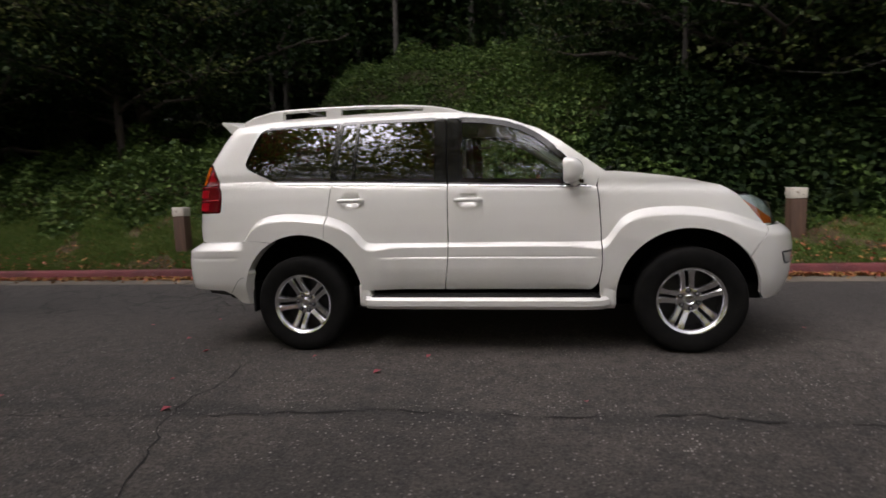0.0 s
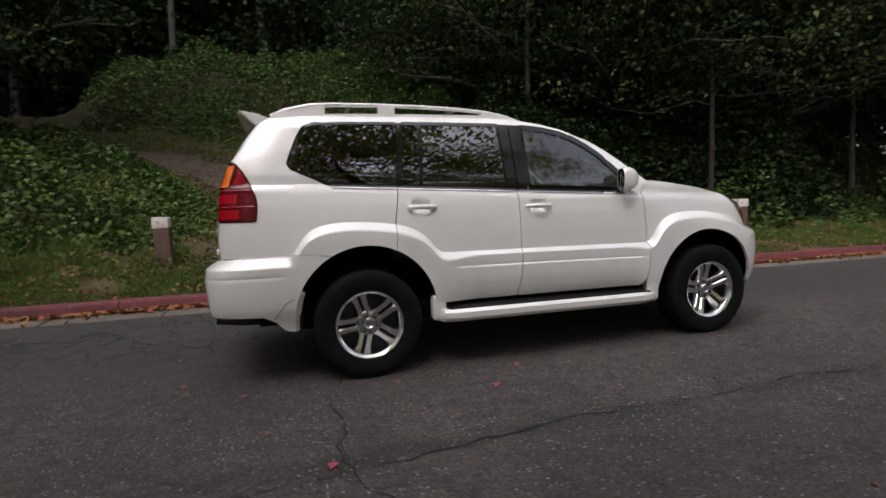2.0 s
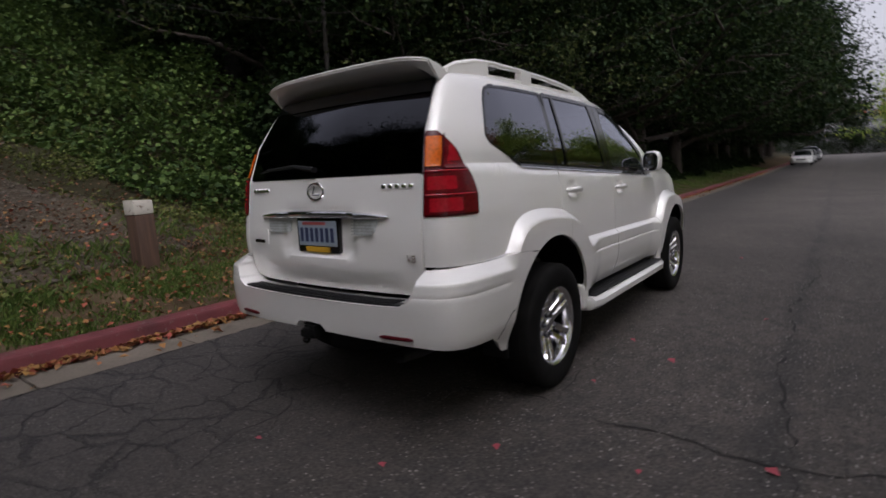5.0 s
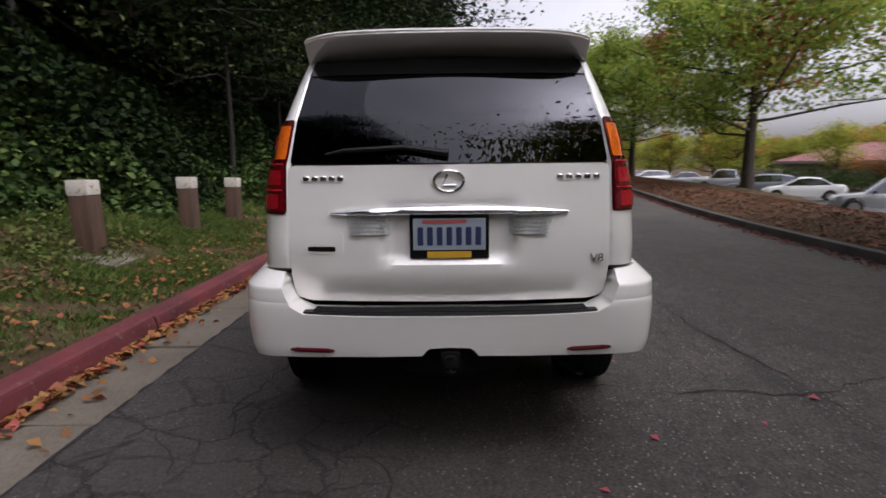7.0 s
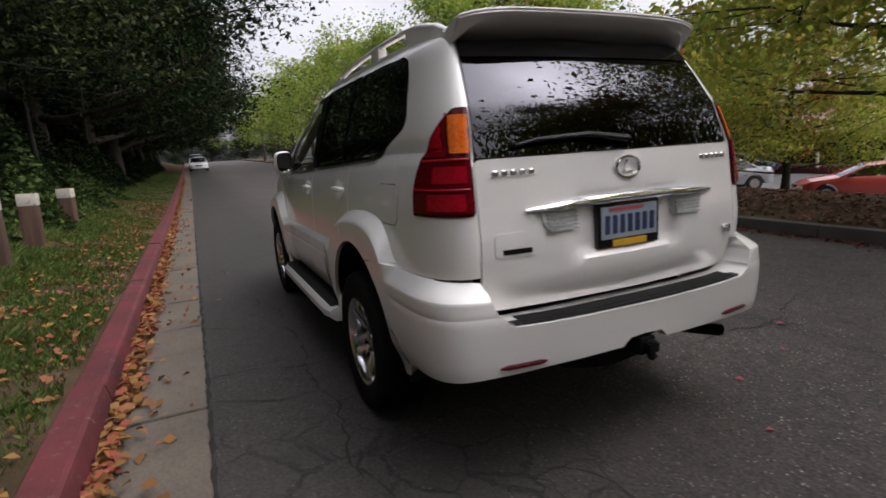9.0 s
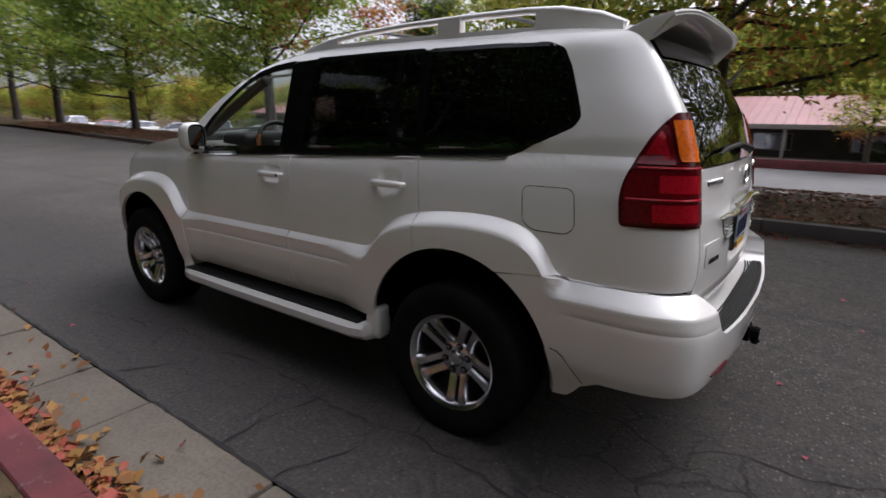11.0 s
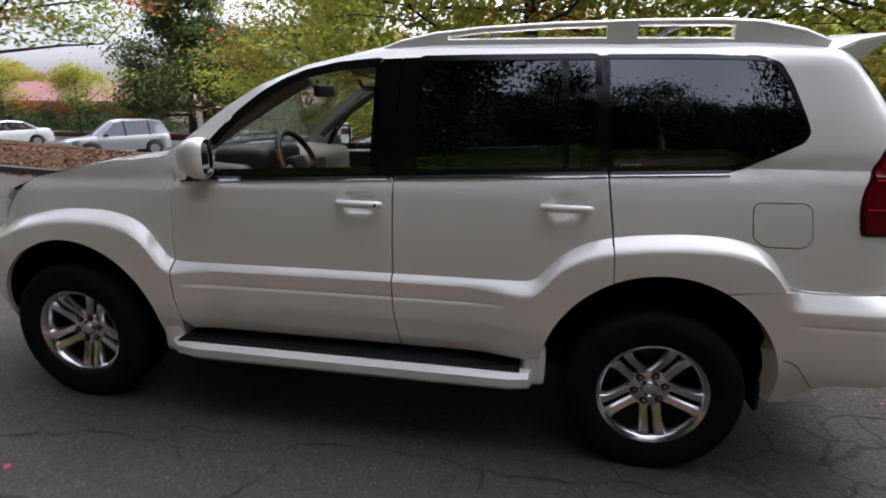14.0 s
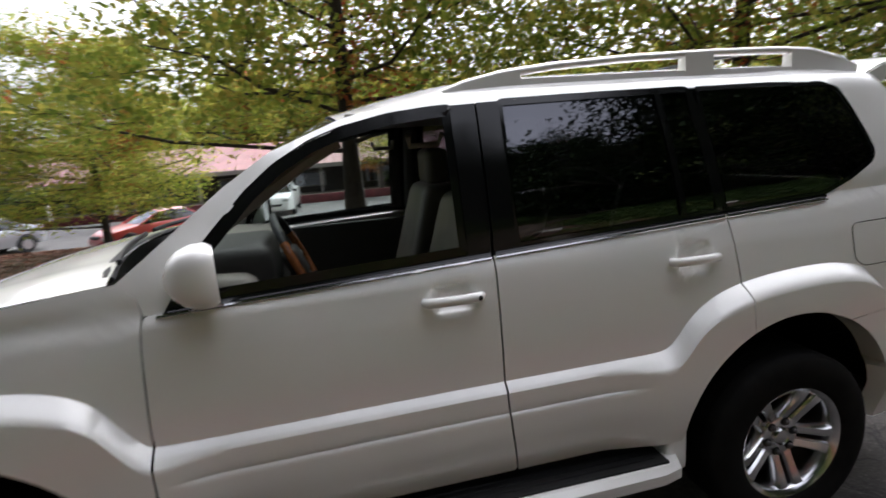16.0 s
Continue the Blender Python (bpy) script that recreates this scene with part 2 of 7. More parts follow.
WEED = leafy("path_weeds", [(0.1, (0.034, 0.054, 0.014)), (0.5, (0.085, 0.110, 0.028)), (0.85, (0.15, 0.155, 0.05)), (1.0, (0.16, 0.10, 0.045))], glow=0.25, sheen=0.08)
# one alder leaf in two tones: shade and light put into the colours
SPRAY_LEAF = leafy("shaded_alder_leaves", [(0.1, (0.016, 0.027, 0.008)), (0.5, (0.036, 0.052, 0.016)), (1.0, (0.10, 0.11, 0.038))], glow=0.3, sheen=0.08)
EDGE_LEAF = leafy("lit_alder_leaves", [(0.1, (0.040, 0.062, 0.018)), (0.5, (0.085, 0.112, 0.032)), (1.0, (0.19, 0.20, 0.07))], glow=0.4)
MAPLE = leafy("maple_leaves_turning", [(0.1, (0.13, 0.20, 0.03)), (0.5, (0.27, 0.32, 0.05)), (0.8, (0.42, 0.38, 0.07)), (0.94, (0.42, 0.24, 0.06)), (1.0, (0.38, 0.12, 0.05))], glow=0.62)
LIME = leafy("bright_green_leaves", [(0.1, (0.10, 0.18, 0.025)), (0.55, (0.22, 0.31, 0.05)), (1.0, (0.42, 0.42, 0.09))], glow=0.58)
RUST = leafy("red_autumn_leaves", [(0.1, (0.16, 0.14, 0.03)), (0.4, (0.34, 0.16, 0.04)), (1.0, (0.40, 0.07, 0.04))], glow=0.5)
WILLOW = leafy("willow_leaves", [(0.1, (0.05, 0.075, 0.022)), (0.6, (0.095, 0.125, 0.038)), (1.0, (0.17, 0.18, 0.07))], glow=0.4)
LITTER = leafy("fallen_leaves", [(0.1, (0.10, 0.045, 0.018)), (0.35, (0.20, 0.095, 0.035)), (0.55, (0.30, 0.17, 0.05)), (0.72, (0.27, 0.085, 0.045)), (1.0, (0.33, 0.06, 0.06))], glow=0.1)
BROWN_LITTER = leafy("brown_leaf_litter", [(0.1, (0.075, 0.042, 0.026)), (0.5, (0.15, 0.078, 0.045)), (0.85, (0.21, 0.085, 0.05)), (1.0, (0.30, 0.055, 0.05))], glow=0.1)
RED_LITTER = leafy("red_brown_leaf_litter", [(0.1, (0.045, 0.022, 0.015)), (0.5, (0.10, 0.04, 0.025)), (0.8, (0.17, 0.04, 0.032)), (1.0, (0.27, 0.045, 0.05))], glow=0.1)


# ---- mesh helpers ----
def part(name, bm, material, parent=None, label="", smooth=True):
    """Links a bmesh as one mesh object, under a thing or a part where a parent is given."""
    me = bpy.data.meshes.new(name)
    bm.normal_update()
    bm.to_mesh(me)
    bm.free()
    for m in material if isinstance(material, (list, tuple)) else [material]:
        me.materials.append(m)
    if smooth:
        me.polygons.foreach_set("use_smooth", [True] * len(me.polygons))
        me.set_sharp_from_angle(angle=radians(38))
    ob = new(name, me)
    if parent is not None:
        ob.parent = parent
    if label:
        ob["label"] = label
    return ob


def mesh_np(name, verts, faces, material, parent=None, label="", smooth=False):
    """A mesh from arrays of vertices and of equal-sided faces."""
    verts, faces = np.asarray(verts, np.float32), np.asarray(faces, np.int32)
    me = bpy.data.meshes.new(name)
    n, k = faces.shape
    me.vertices.add(len(verts))
    me.vertices.foreach_set("co", verts.ravel())
    me.loops.add(n * k)
    me.loops.foreach_set("vertex_index", faces.ravel())
    me.polygons.add(n)
    me.polygons.foreach_set("loop_start", np.arange(0, n * k, k, dtype=np.int32))
    me.update(calc_edges=True)
    me.validate()
    me.materials.append(material)
    if smooth:
        me.polygons.foreach_set("use_smooth", np.ones(n, bool))
    ob = new(name, me)
    if parent is not None:
        ob.parent = parent
    if label:
        ob["label"] = label
    return ob


def leaves(rng, centres, size, up=0.3, wide=0.55, droop=None):
    """Arrays of leaf blades (one four-cornered blade each), turned at random, about the centres."""
    n = len(centres)
    nrm = rng.normal(size=(n, 3))
    nrm[:, 2] = np.abs(nrm[:, 2]) + up
    nrm /= np.linalg.norm(nrm, axis=1, keepdims=True)
    a = rng.normal(size=(n, 3)) if droop is None else rng.normal(size=(n, 3)) * 0.25 + droop
    a -= nrm * np.sum(a * nrm, axis=1, keepdims=True)
    a /= np.linalg.norm(a, axis=1, keepdims=True) + 1e-9
    b = np.cross(nrm, a)
    s = size * rng.uniform(0.6, 1.35, (n, 1))
    bend = nrm * s * 0.18
    v = np.stack([centres - a * s * 0.5, centres + b * s * wide * 0.5 + bend, centres + a * s * 0.5, centres - b * s * wide * 0.5 + bend], axis=1)
    return v.reshape(-1, 3), np.arange(n * 4).reshape(-1, 4)


def tubes(paths, sides=6):
    """One array mesh of tapered tubes; a path is a list of (point, radius)."""
    vs, fs, at = [], [], 0
    for path in paths:
        pts = np.array([p for p, _ in path], float)
        rad = np.array([r for _, r in path], float)
        t = np.gradient(pts, axis=0)
        t /= np.linalg.norm(t, axis=1, keepdims=True) + 1e-9
        ref = np.array([1.0, 0, 0]) if abs(t[0, 0]) < 0.8 else np.array([0, 1.0, 0])
        a = np.cross(t, ref)
        a /= np.linalg.norm(a, axis=1, keepdims=True) + 1e-9
        b = np.cross(t, a)
        ang = np.linspace(0, 2 * math.pi, sides, endpoint=False)
        ring = pts[:, None] + rad[:, None, None] * (np.cos(ang)[None, :, None] * a[:, None] + np.sin(ang)[None, :, None] * b[:, None])
        vs.append(ring.reshape(-1, 3))
        n = len(pts)
        i, j = np.meshgrid(np.arange(n - 1), np.arange(sides), indexing="ij")
        k = (j + 1) % sides
        fs.append(np.stack([at + i * sides + j, at + i * sides + k, at + (i + 1) * sides + k, at + (i + 1) * sides + j], -1).reshape(-1, 4))
        at += n * sides
    return np.concatenate(vs), np.concatenate(fs)


def sheet(name, xs, ys, height, material, parent=None, label=""):
    """A ground sheet over the lines xs and ys, at the height that the function gives."""
    X, Y = np.meshgrid(xs, ys, indexing="ij")
    Z = height(X, Y)
    n, m = X.shape
    i, j = np.meshgrid(np.arange(n - 1), np.arange(m - 1), indexing="ij")
    f = np.stack([i * m + j, (i + 1) * m + j, (i + 1) * m + j + 1, i * m + j + 1], -1).reshape(-1, 4)
    return mesh_np(name, np.stack([X, Y, Z], -1).reshape(-1, 3), f, material, parent, label, True)


def box(bm, x0, x1, y0, y1, z0, z1, bevel=0.0, seg=2):
    """Adds a box, with rounded edges if asked, to a bmesh."""
    made = bmesh.ops.create_cube(bm, size=1)["verts"]
    bmesh.ops.transform(bm, matrix=Matrix.Translation(((x0 + x1) / 2, (y0 + y1) / 2, (z0 + z1) / 2)) @ Matrix.Diagonal((x1 - x0, y1 - y0, z1 - z0, 1)), verts=made)
    if bevel:
        edges = list({e for v in made for e in v.link_edges})
        bmesh.ops.bevel(bm, geom=edges, offset=bevel, segments=seg, affect="EDGES", profile=0.6)
    return bm


def lathe(bm, profile, axis="Y", steps=48, centre=(0, 0, 0)):
    """Adds a turned body to a bmesh; the profile is a list of (along the axis, radius)."""
    rings = []
    for d, r in profile:
        ring = []
        for k in range(steps):
            a = 2 * math.pi * k / steps
            p = {"Y": (r * math.cos(a), d, r * math.sin(a)), "Z": (r * math.cos(a), r * math.sin(a), d), "X": (d, r * math.cos(a), r * math.sin(a))}[axis]
            ring.append(bm.verts.new(Vector(p) + Vector(centre)))
        rings.append(ring)
    for a, b in zip(rings, rings[1:]):
        for k in range(steps):
            bm.faces.new((a[k], a[(k + 1) % steps], b[(k + 1) % steps], b[k]))
    return rings


def sweep(bm, points, radius, sides=10, flat=1.0, cap=True):
    """Adds a round bar along points to a bmesh; radius is one number or one a point."""
    pts = [Vector(p) for p in points]
    rads = [float(r) for r in radius] if isinstance(radius, (list, tuple)) else [float(radius)] * len(pts)
    rings = []
    for i, p in enumerate(pts):
        t = (pts[min(i + 1, len(pts) - 1)] - pts[max(i - 1, 0)]).normalized()
        side = t.cross(Vector((0, 0, 1)))
        side = side.normalized() if side.length > 1e-4 else Vector((1, 0, 0))
        up = side.cross(t)
        rings.append([bm.verts.new(p + rads[i] * (math.cos(a) * side + flat * math.sin(a) * up)) for a in (2 * math.pi * k / sides for k in range(sides))])
    for a, b in zip(rings, rings[1:]):
        for k in range(sides):
            bm.faces.new((a[k], a[(k + 1) % sides], b[(k + 1) % sides], b[k]))
    if cap:
        bm.faces.new(rings[0][::-1])
        bm.faces.new(rings[-1])
    return bm


def empty(name, at=(0, 0, 0), **tags):
    ob = new(name)
    ob.matrix_basis = pose(*at)
    return tagged(ob, **tags)


def smooth_step(a, b, v):
    t = np.clip((v - a) / (b - a), 0, 1)
    return t * t * (3 - 2 * t)


# ---- ground, road and kerbs ----
KERB_Y, GUTTER_Y = 2.105, 1.655


def rise(X):
    """The road climbs gently ahead of the car."""
    d = np.clip(np.asarray(X, float) - 9, 0, 120)
    return 0.019 * d * d / (d + 8)


def road_z(X, Y):
    fall = 0.078 * smooth_step(0.75, 1.75, Y) - 0.075 * smooth_step(-0.6, -4.0, Y)
    return fall + 0.009 * np.clip(X, -2.5, 2.5) * smooth_step(1.6, 0.9, Y) + rise(X)


def far_kerb(X):
    return -5.45 - 2.6 * smooth_step(0, 24, np.asarray(X, float)) - 0.012 * np.clip(np.asarray(X, float), 0, 90)


def wave(X, Y, s, p):
    return np.sin(X * s + p) * np.cos(Y * s * 1.3 + p * 2.1) + 0.5 * np.sin(X * s * 2.3 - p + Y * s * 1.7)


PATH_LINE = ((-1.5, 3.0), (-1.9, 4.6), (-2.3, 6.2), (-2.8, 7.8), (-3.5, 9.1), (-4.4, 10.3), (-5.6, 11.4), (-7.2, 12.5), (-11.0, 14.0))


def path_d(X, Y):
    """Distance from the middle of the dirt path up the hillside: positive on the far bank, negative on the near one."""
    X, Y = np.asarray(X, float), np.asarray(Y, float)
    best, sign = np.full(np.broadcast(X, Y).shape, 1e9), np.ones(np.broadcast(X, Y).shape)
    for (ax, ay), (bx, by) in zip(PATH_LINE, PATH_LINE[1:]):
        dx, dy = bx - ax, by - ay
        t = np.clip(((X - ax) * dx + (Y - ay) * dy) / (dx * dx + dy * dy), 0, 1)
        d = np.hypot(X - ax - t * dx, Y - ay - t * dy)
        s_ = np.where((X - ax) * dy - (Y - ay) * dx >= 0, 1.0, -1.0)
        sign = np.where(d < best, s_, sign)
        best = np.minimum(d, best)
    return best * sign


def hill_z(X, Y):
    """The land on the wooded side: verge, path hollow, bramble banks and the rise behind."""
    d = np.clip(Y - 2.3, 0, None)
    verge = 0.185 + 0.23 * np.clip(d, 0, 1.0) + 0.30 * np.clip(d - 1.0, 0, 6.5) + 0.25 * np.clip(d - 7.5, 0, 5.0) + 0.42 * np.clip(d - 12.5, 0, 1.6) + 0.05 * np.clip(d - 14.1, 0, 300)
    off = path_d(X, Y)
    right = smooth_step(0.5, 5.6, off) * (0.9 * smooth_step(4.2, 6.8, Y) + 0.155 * np.clip(Y - 6.8, 0, 7)) * (1 - 0.75 * smooth_step(-6.5, -9.5, X))
    left = smooth_step(-0.9, -2.8, off) * (0.42 * smooth_step(3.8, 5.4, Y) + 0.04 * np.clip(Y - 5.4, 0, 5))
    lumps = 0.07 * wave(X, Y, 0.8, 1.0) * smooth_step(3.4, 7, Y)
    down = 1 - 0.55 * smooth_step(10, 24, X)
    return (verge + right + left) * down + 0.185 * (1 - down) + lumps + rise(X)


def ground_z(X, Y):
    z = np.where(Y > 2.27, hill_z(X, Y), -0.22 + rise(X))
    return np.where(Y < far_kerb(X) - 6.4, lot_z(X, Y) - 0.06, z)


def lot_z(X, Y):
    """The parking lot lies below the road and falls away towards the building."""
    return -0.50 - 0.80 * smooth_step(-10, -20, Y) - 0.30 * smooth_step(-22, -32, Y) + 0.5 * rise(X)


def stretched(points, far):
    return np.concatenate([[-far, -far / 3, -90.0], points, [90.0, far / 3, far]])


gx = stretched(np.arange(-44, 70, 0.55), 1500)
gy = np.concatenate([[-1500, -500, -120, -60], np.arange(-40, 2.0, 2.0), [2.2, 2.275], np.arange(2.4, 12, 0.3), np.arange(12, 36, 0.9), [40, 60, 120, 500, 1500]])
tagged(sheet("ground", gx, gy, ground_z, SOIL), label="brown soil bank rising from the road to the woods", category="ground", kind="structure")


def path_strip():
    """The trodden dirt path, a thin sheet on the bank."""
    line = [(x0 + (x1 - x0) * k / 10, y0 + (y1 - y0) * k / 10) for (x0, y0), (x1, y1) in zip(PATH_LINE[:-1], PATH_LINE[1:]) for k in range(10)]
    line = np.array(line[4:])
    for _ in range(6):
        line[1:-1] = (line[:-2] + 2 * line[1:-1] + line[2:]) / 4
    t = np.gradient(line, axis=0)
    t /= np.linalg.norm(t, axis=1, keepdims=True)
    vs, c = [], 11
    for i, ((x0, y0), (tx, ty)) in enumerate(zip(line, t)):
        w = 0.72 + 0.60 * float(smooth_step(6.5, 4.4, y0)) + 0.10 * math.sin(i * 0.55)
        for k in range(c):
            f = 2 * k / (c - 1) - 1
            x, y = x0 + ty * f * w + 0.06 * math.sin(i * 0.9 + k), y0 - tx * f * w
            vs.append((x, y, float(hill_z(np.array(x), np.array(y))) + (-0.04 if abs(f) > 0.95 else 0.022)))
    n = len(line)
    f = [(i * c + k, i * c + k + 1, (i + 1) * c + k + 1, (i + 1) * c + k) for i in range(n - 1) for k in range(c - 1)]
    return mesh_np("dirt_path", vs, f, PATH_DIRT, smooth=True)


tagged(path_strip(), label="trodden brown dirt path with small stones", category="path", kind="structure")

rx = np.concatenate([[-160, -80, -40], np.arange(-24, 40, 1.0), np.arange(40, 200, 5.0)])


def road_sheet():
    vs, cols = [], 25
    for x in rx:
        y0 = float(far_kerb(x))
        for k in range(cols):
            y = y0 + (GUTTER_Y - y0) * k / (cols - 1)
            vs.append((x, y, float(road_z(x, y))))
    n = len(rx)
    f = [(i * cols + k, (i + 1) * cols + k, (i + 1) * cols + k + 1, i * cols + k + 1) for i in range(n - 1) for k in range(cols - 1)]
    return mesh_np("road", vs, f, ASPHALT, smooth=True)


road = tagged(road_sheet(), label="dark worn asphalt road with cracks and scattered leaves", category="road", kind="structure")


def crack_line(rng, ends, width, wobble=0.05, step=0.06):
    """A ragged crack, a thin open line on the road between way points."""
    pts = []
    for (x0, y0), (x1, y1) in zip(ends, ends[1:]):
        n = max(2, int(math.hypot(x1 - x0, y1 - y0) / step))
        for k in range(n):
            f = k / n
            pts.append((x0 + (x1 - x0) * f, y0 + (y1 - y0) * f))
    pts = np.array(pts + [ends[-1]])
    jit = np.cumsum(rng.normal(0, wobble * 0.25, pts.shape), axis=0)
    jit -= np.linspace(0, 1, len(pts))[:, None] * jit[-1]
    if len(pts) > 200:
        jit = rng.normal(0, 0.004, pts.shape)
    else:
        jit = jit + rng.normal(0, 0.009, pts.shape)
    pts = pts + jit
    t = np.gradient(pts, axis=0)
    nrm = np.stack([-t[:, 1], t[:, 0]], 1) / (np.linalg.norm(t, axis=1, keepdims=True) + 1e-9)
    w = width * rng.uniform(0.08, 1.1, (len(pts), 1)) ** 1.3
    w[0] = w[-1] = 0.001
    a, b = pts + nrm * w / 2, pts - nrm * w / 2
    v = np.stack([a, b], 1).reshape(-1, 2)
    v = np.column_stack([v, road_z(v[:, 0], v[:, 1]) + 0.004])
    f = [(2 * i, 2 * i + 1, 2 * i + 3, 2 * i + 2) for i in range(len(pts) - 1)]
    return v, f


CRACK_FILL = Mat("crack_shadow", (0.016, 0.015, 0.014), 0.95).m
rng_c = np.random.default_rng(5)
for ends, width in (
    ([(-1.70, -0.4), (-1.61, -0.88), (-1.68, -1.28), (-1.60, -1.56), (-1.64, -1.84), (-1.62, -2.04), (-1.54, -2.39), (-1.25, -3.4)], 0.017),
    ([(-1.68, -1.28), (-1.72, -1.45), (-1.65, -1.65), (-1.69, -2.12)], 0.009),
    ([(-4.2, -2.35), (-3.2, -2.2), (-2.28, -2.08), (-1.62, -2.04)], 0.013),
    ([(-1.62, -2.04), (-1.30, -2.01), (-0.95, -1.97), (-0.49, -1.92), (-0.05, -1.93)], 0.026),
    ([(0.12, -1.93), (0.45, -1.96), (0.72, -1.92)], 0.018),
    ([(0.86, -1.90), (1.20, -1.89), (1.55, -1.93)], 0.030),
    ([(1.8, -1.95), (2.6, -1.98), (3.7, -1.93)], 0.016),
    ([(-2.4, -2.2), (-2.2, -2.9), (-1.9, -3.6)], 0.009),
    ([(1.55, 1.32), (1.05, 1.22), (0.77, 1.25), (0.73, 1.08), (0.41, 1.03)], 0.015),
    ([(0.34, 1.66), (0.13, 1.34), (0.12, 1.08), (-0.31, 1.03), (-0.70, 1.09), (-1.03, 1.08), (-1.30, 1.02), (-1.60, 1.05), (-1.90, 1.10), (-2.20, 1.02)], 0.020),
    ([(-0.69, 1.08), (-0.72, 1.40), (-0.75, 1.66)], 0.018),
    ([(-1.12, 1.07), (-1.16, 1.30), (-1.10, 1.66)], 0.011),
    ([(-0.31, 1.03), (-0.26, 0.86), (-0.05, 0.74)], 0.009),
    ([(0.12, 1.08), (0.22, 0.92), (0.20, 0.75)], 0.010),
    ([(-1.30, 1.02), (-1.24, 0.84), (-1.36, 0.66)], 0.010),
    ([(-1.79, 1.05), (-2.08, 1.14), (-2.40, 1.51), (-2.62, 1.64)], 0.016),
    ([(-2.17, 0.72), (-2.39, 0.47), (-2.51, 0.48), (-2.82, 0.61), (-3.15, 0.52)], 0.022),
    ([(-2.31, 0.37), (-2.45, 0.25), (-2.79, 0.26), (-3.10, 0.12)], 0.016),
    ([(-2.49, 0.69), (-2.48, 1.14), (-2.20, 1.37)], 0.013),
    ([(-3.9, 1.2), (-3.07, 1.37), (-2.99, 1.16), (-2.72, 0.9), (-2.48, 0.69)], 0.016),
    ([(-3.2, 1.66), (-2.99, 1.16), (-2.95, 0.55)], 0.013),
    ([(-1.66, -0.96), (-1.2, -0.9), (-0.6, -0.98)], 0.007),
    ([(-9.0, 1.648), (-4.0, 1.648), (1.0, 1.648), (12.0, 1.648)], 0.026),
):
    v, f = crack_line(rng_c, ends, width)
    mesh_np("crack", v, f, CRACK_FILL, road)


def slab_mesh(name, length, width, top, depth, bevel=0.012):
    bm = bmesh.new()
    box(bm, 0, length, 0, width, top - depth, top, bevel)
    me = bpy.data.meshes.new(name)
    bm.to_mesh(me)
    bm.free()
    return me


gutter = empty("gutter", label="pale concrete gutter slabs strewn with fallen leaves", category="gutter", kind="structure")
kerb = empty("kerb", label="red painted concrete kerb, chipped, along the verge", category="kerb", kind="structure")
rng_k = np.random.default_rng(11)


def slabs(parent, name, width, material, make, spans, y, lift=0.0):
    for x0, x1 in spans:
        ob = new(name, make(x1 - x0 - 0.014))
        ob.data.materials.append(material)
        ob.parent = parent
        z0, z1 = float(rise(x0)), float(rise(x1))
        ob.matrix_basis = pose(x0 + 0.007, y, z0 + lift + rng_k.uniform(-0.004, 0.004), rng_k.uniform(-0.3, 0.3), rng_k.uniform(-0.15, 0.15) - math.degrees(math.atan2(z1 - z0, x1 - x0)), rng_k.uniform(-0.12, 0.12))


joints = [-40, -30, -22, -16, -12, -9.5, -7.2, -5.6, -4.3, -3.2, -2.2, -1.13, -0.17, 0.46, 1.38, 2.25, 3.1, 4.6, 6.1, 7.6, 9.2, 12, 15, 18, 22, 27, 33, 40, 50, 62, 80, 110, 150]
slabs(gutter, "slab", 0.45, CONCRETE, lambda n: slab_mesh("slab", n, KERB_Y - GUTTER_Y - 0.008, 0.076, 0.3), list(zip(joints, joints[1:])), GUTTER_Y)


def kerb_mesh(n):
    """A kerb stone with a leaning face and a rounded top edge."""
    bm = bmesh.new()
    prof = [(0.0, -0.25), (0.0, -0.05), (0.022, 0.045), (0.03, 0.064), (0.05, 0.074), (0.168, 0.078), (0.176, 0.07), (0.176, -0.25)]
    a = [bm.verts.new((0, y, z)) for y, z in prof]
    b = [bm.verts.new((n, y, z)) for y, z in prof]
    for k in range(len(prof)):
        m = (k + 1) % len(prof)
        bm.faces.new((a[k], b[k], b[m], a[m]))
    bm.faces.new(a[::-1]), bm.faces.new(b)
    bmesh.ops.recalc_face_normals(bm, faces=bm.faces)
    me = bpy.data.meshes.new("stone")
    bm.to_mesh(me)
    bm.free()
    return me


kj = [-60, -40] + [-24 + 2.9 * i for i in range(28)] + [70, 110, 150]
slabs(kerb, "stone", 0.16, RED_PAINT, kerb_mesh, list(zip(kj, kj[1:])), KERB_Y, 0.125)

# the planted island across the road, and the parking lot behind it
ISLAND_DEEP = 4.2


def island_deep(x):
    """The strip widens where the first light green maple stands."""
    return ISLAND_DEEP + 1.8 * float(smooth_step(9, 17, x))


def island():
    vs, rows = [], []
    for x in rx:
        y0 = float(far_kerb(x)) - 0.15
        w = island_deep(x) / ISLAND_DEEP
        for d, z in ((0.0, 0.06), (0.25, 0.085), (0.9, 0.15), (2.0 * w, 0.16), (3.2 * w, 0.06), (4.2 * w, -0.16), (4.2 * w + 0.3, -0.75)):
            vs.append((x, y0 - d, z + float(rise(x)) + 0.02 * math.sin(x * 1.7 + d * 2)))
    c = 7
    f = [(i * c + k, i * c + k + 1, (i + 1) * c + k + 1, (i + 1) * c + k) for i in range(len(rx) - 1) for k in range(c - 1)]
    return mesh_np("planting_island", vs, f, SOIL, smooth=True)


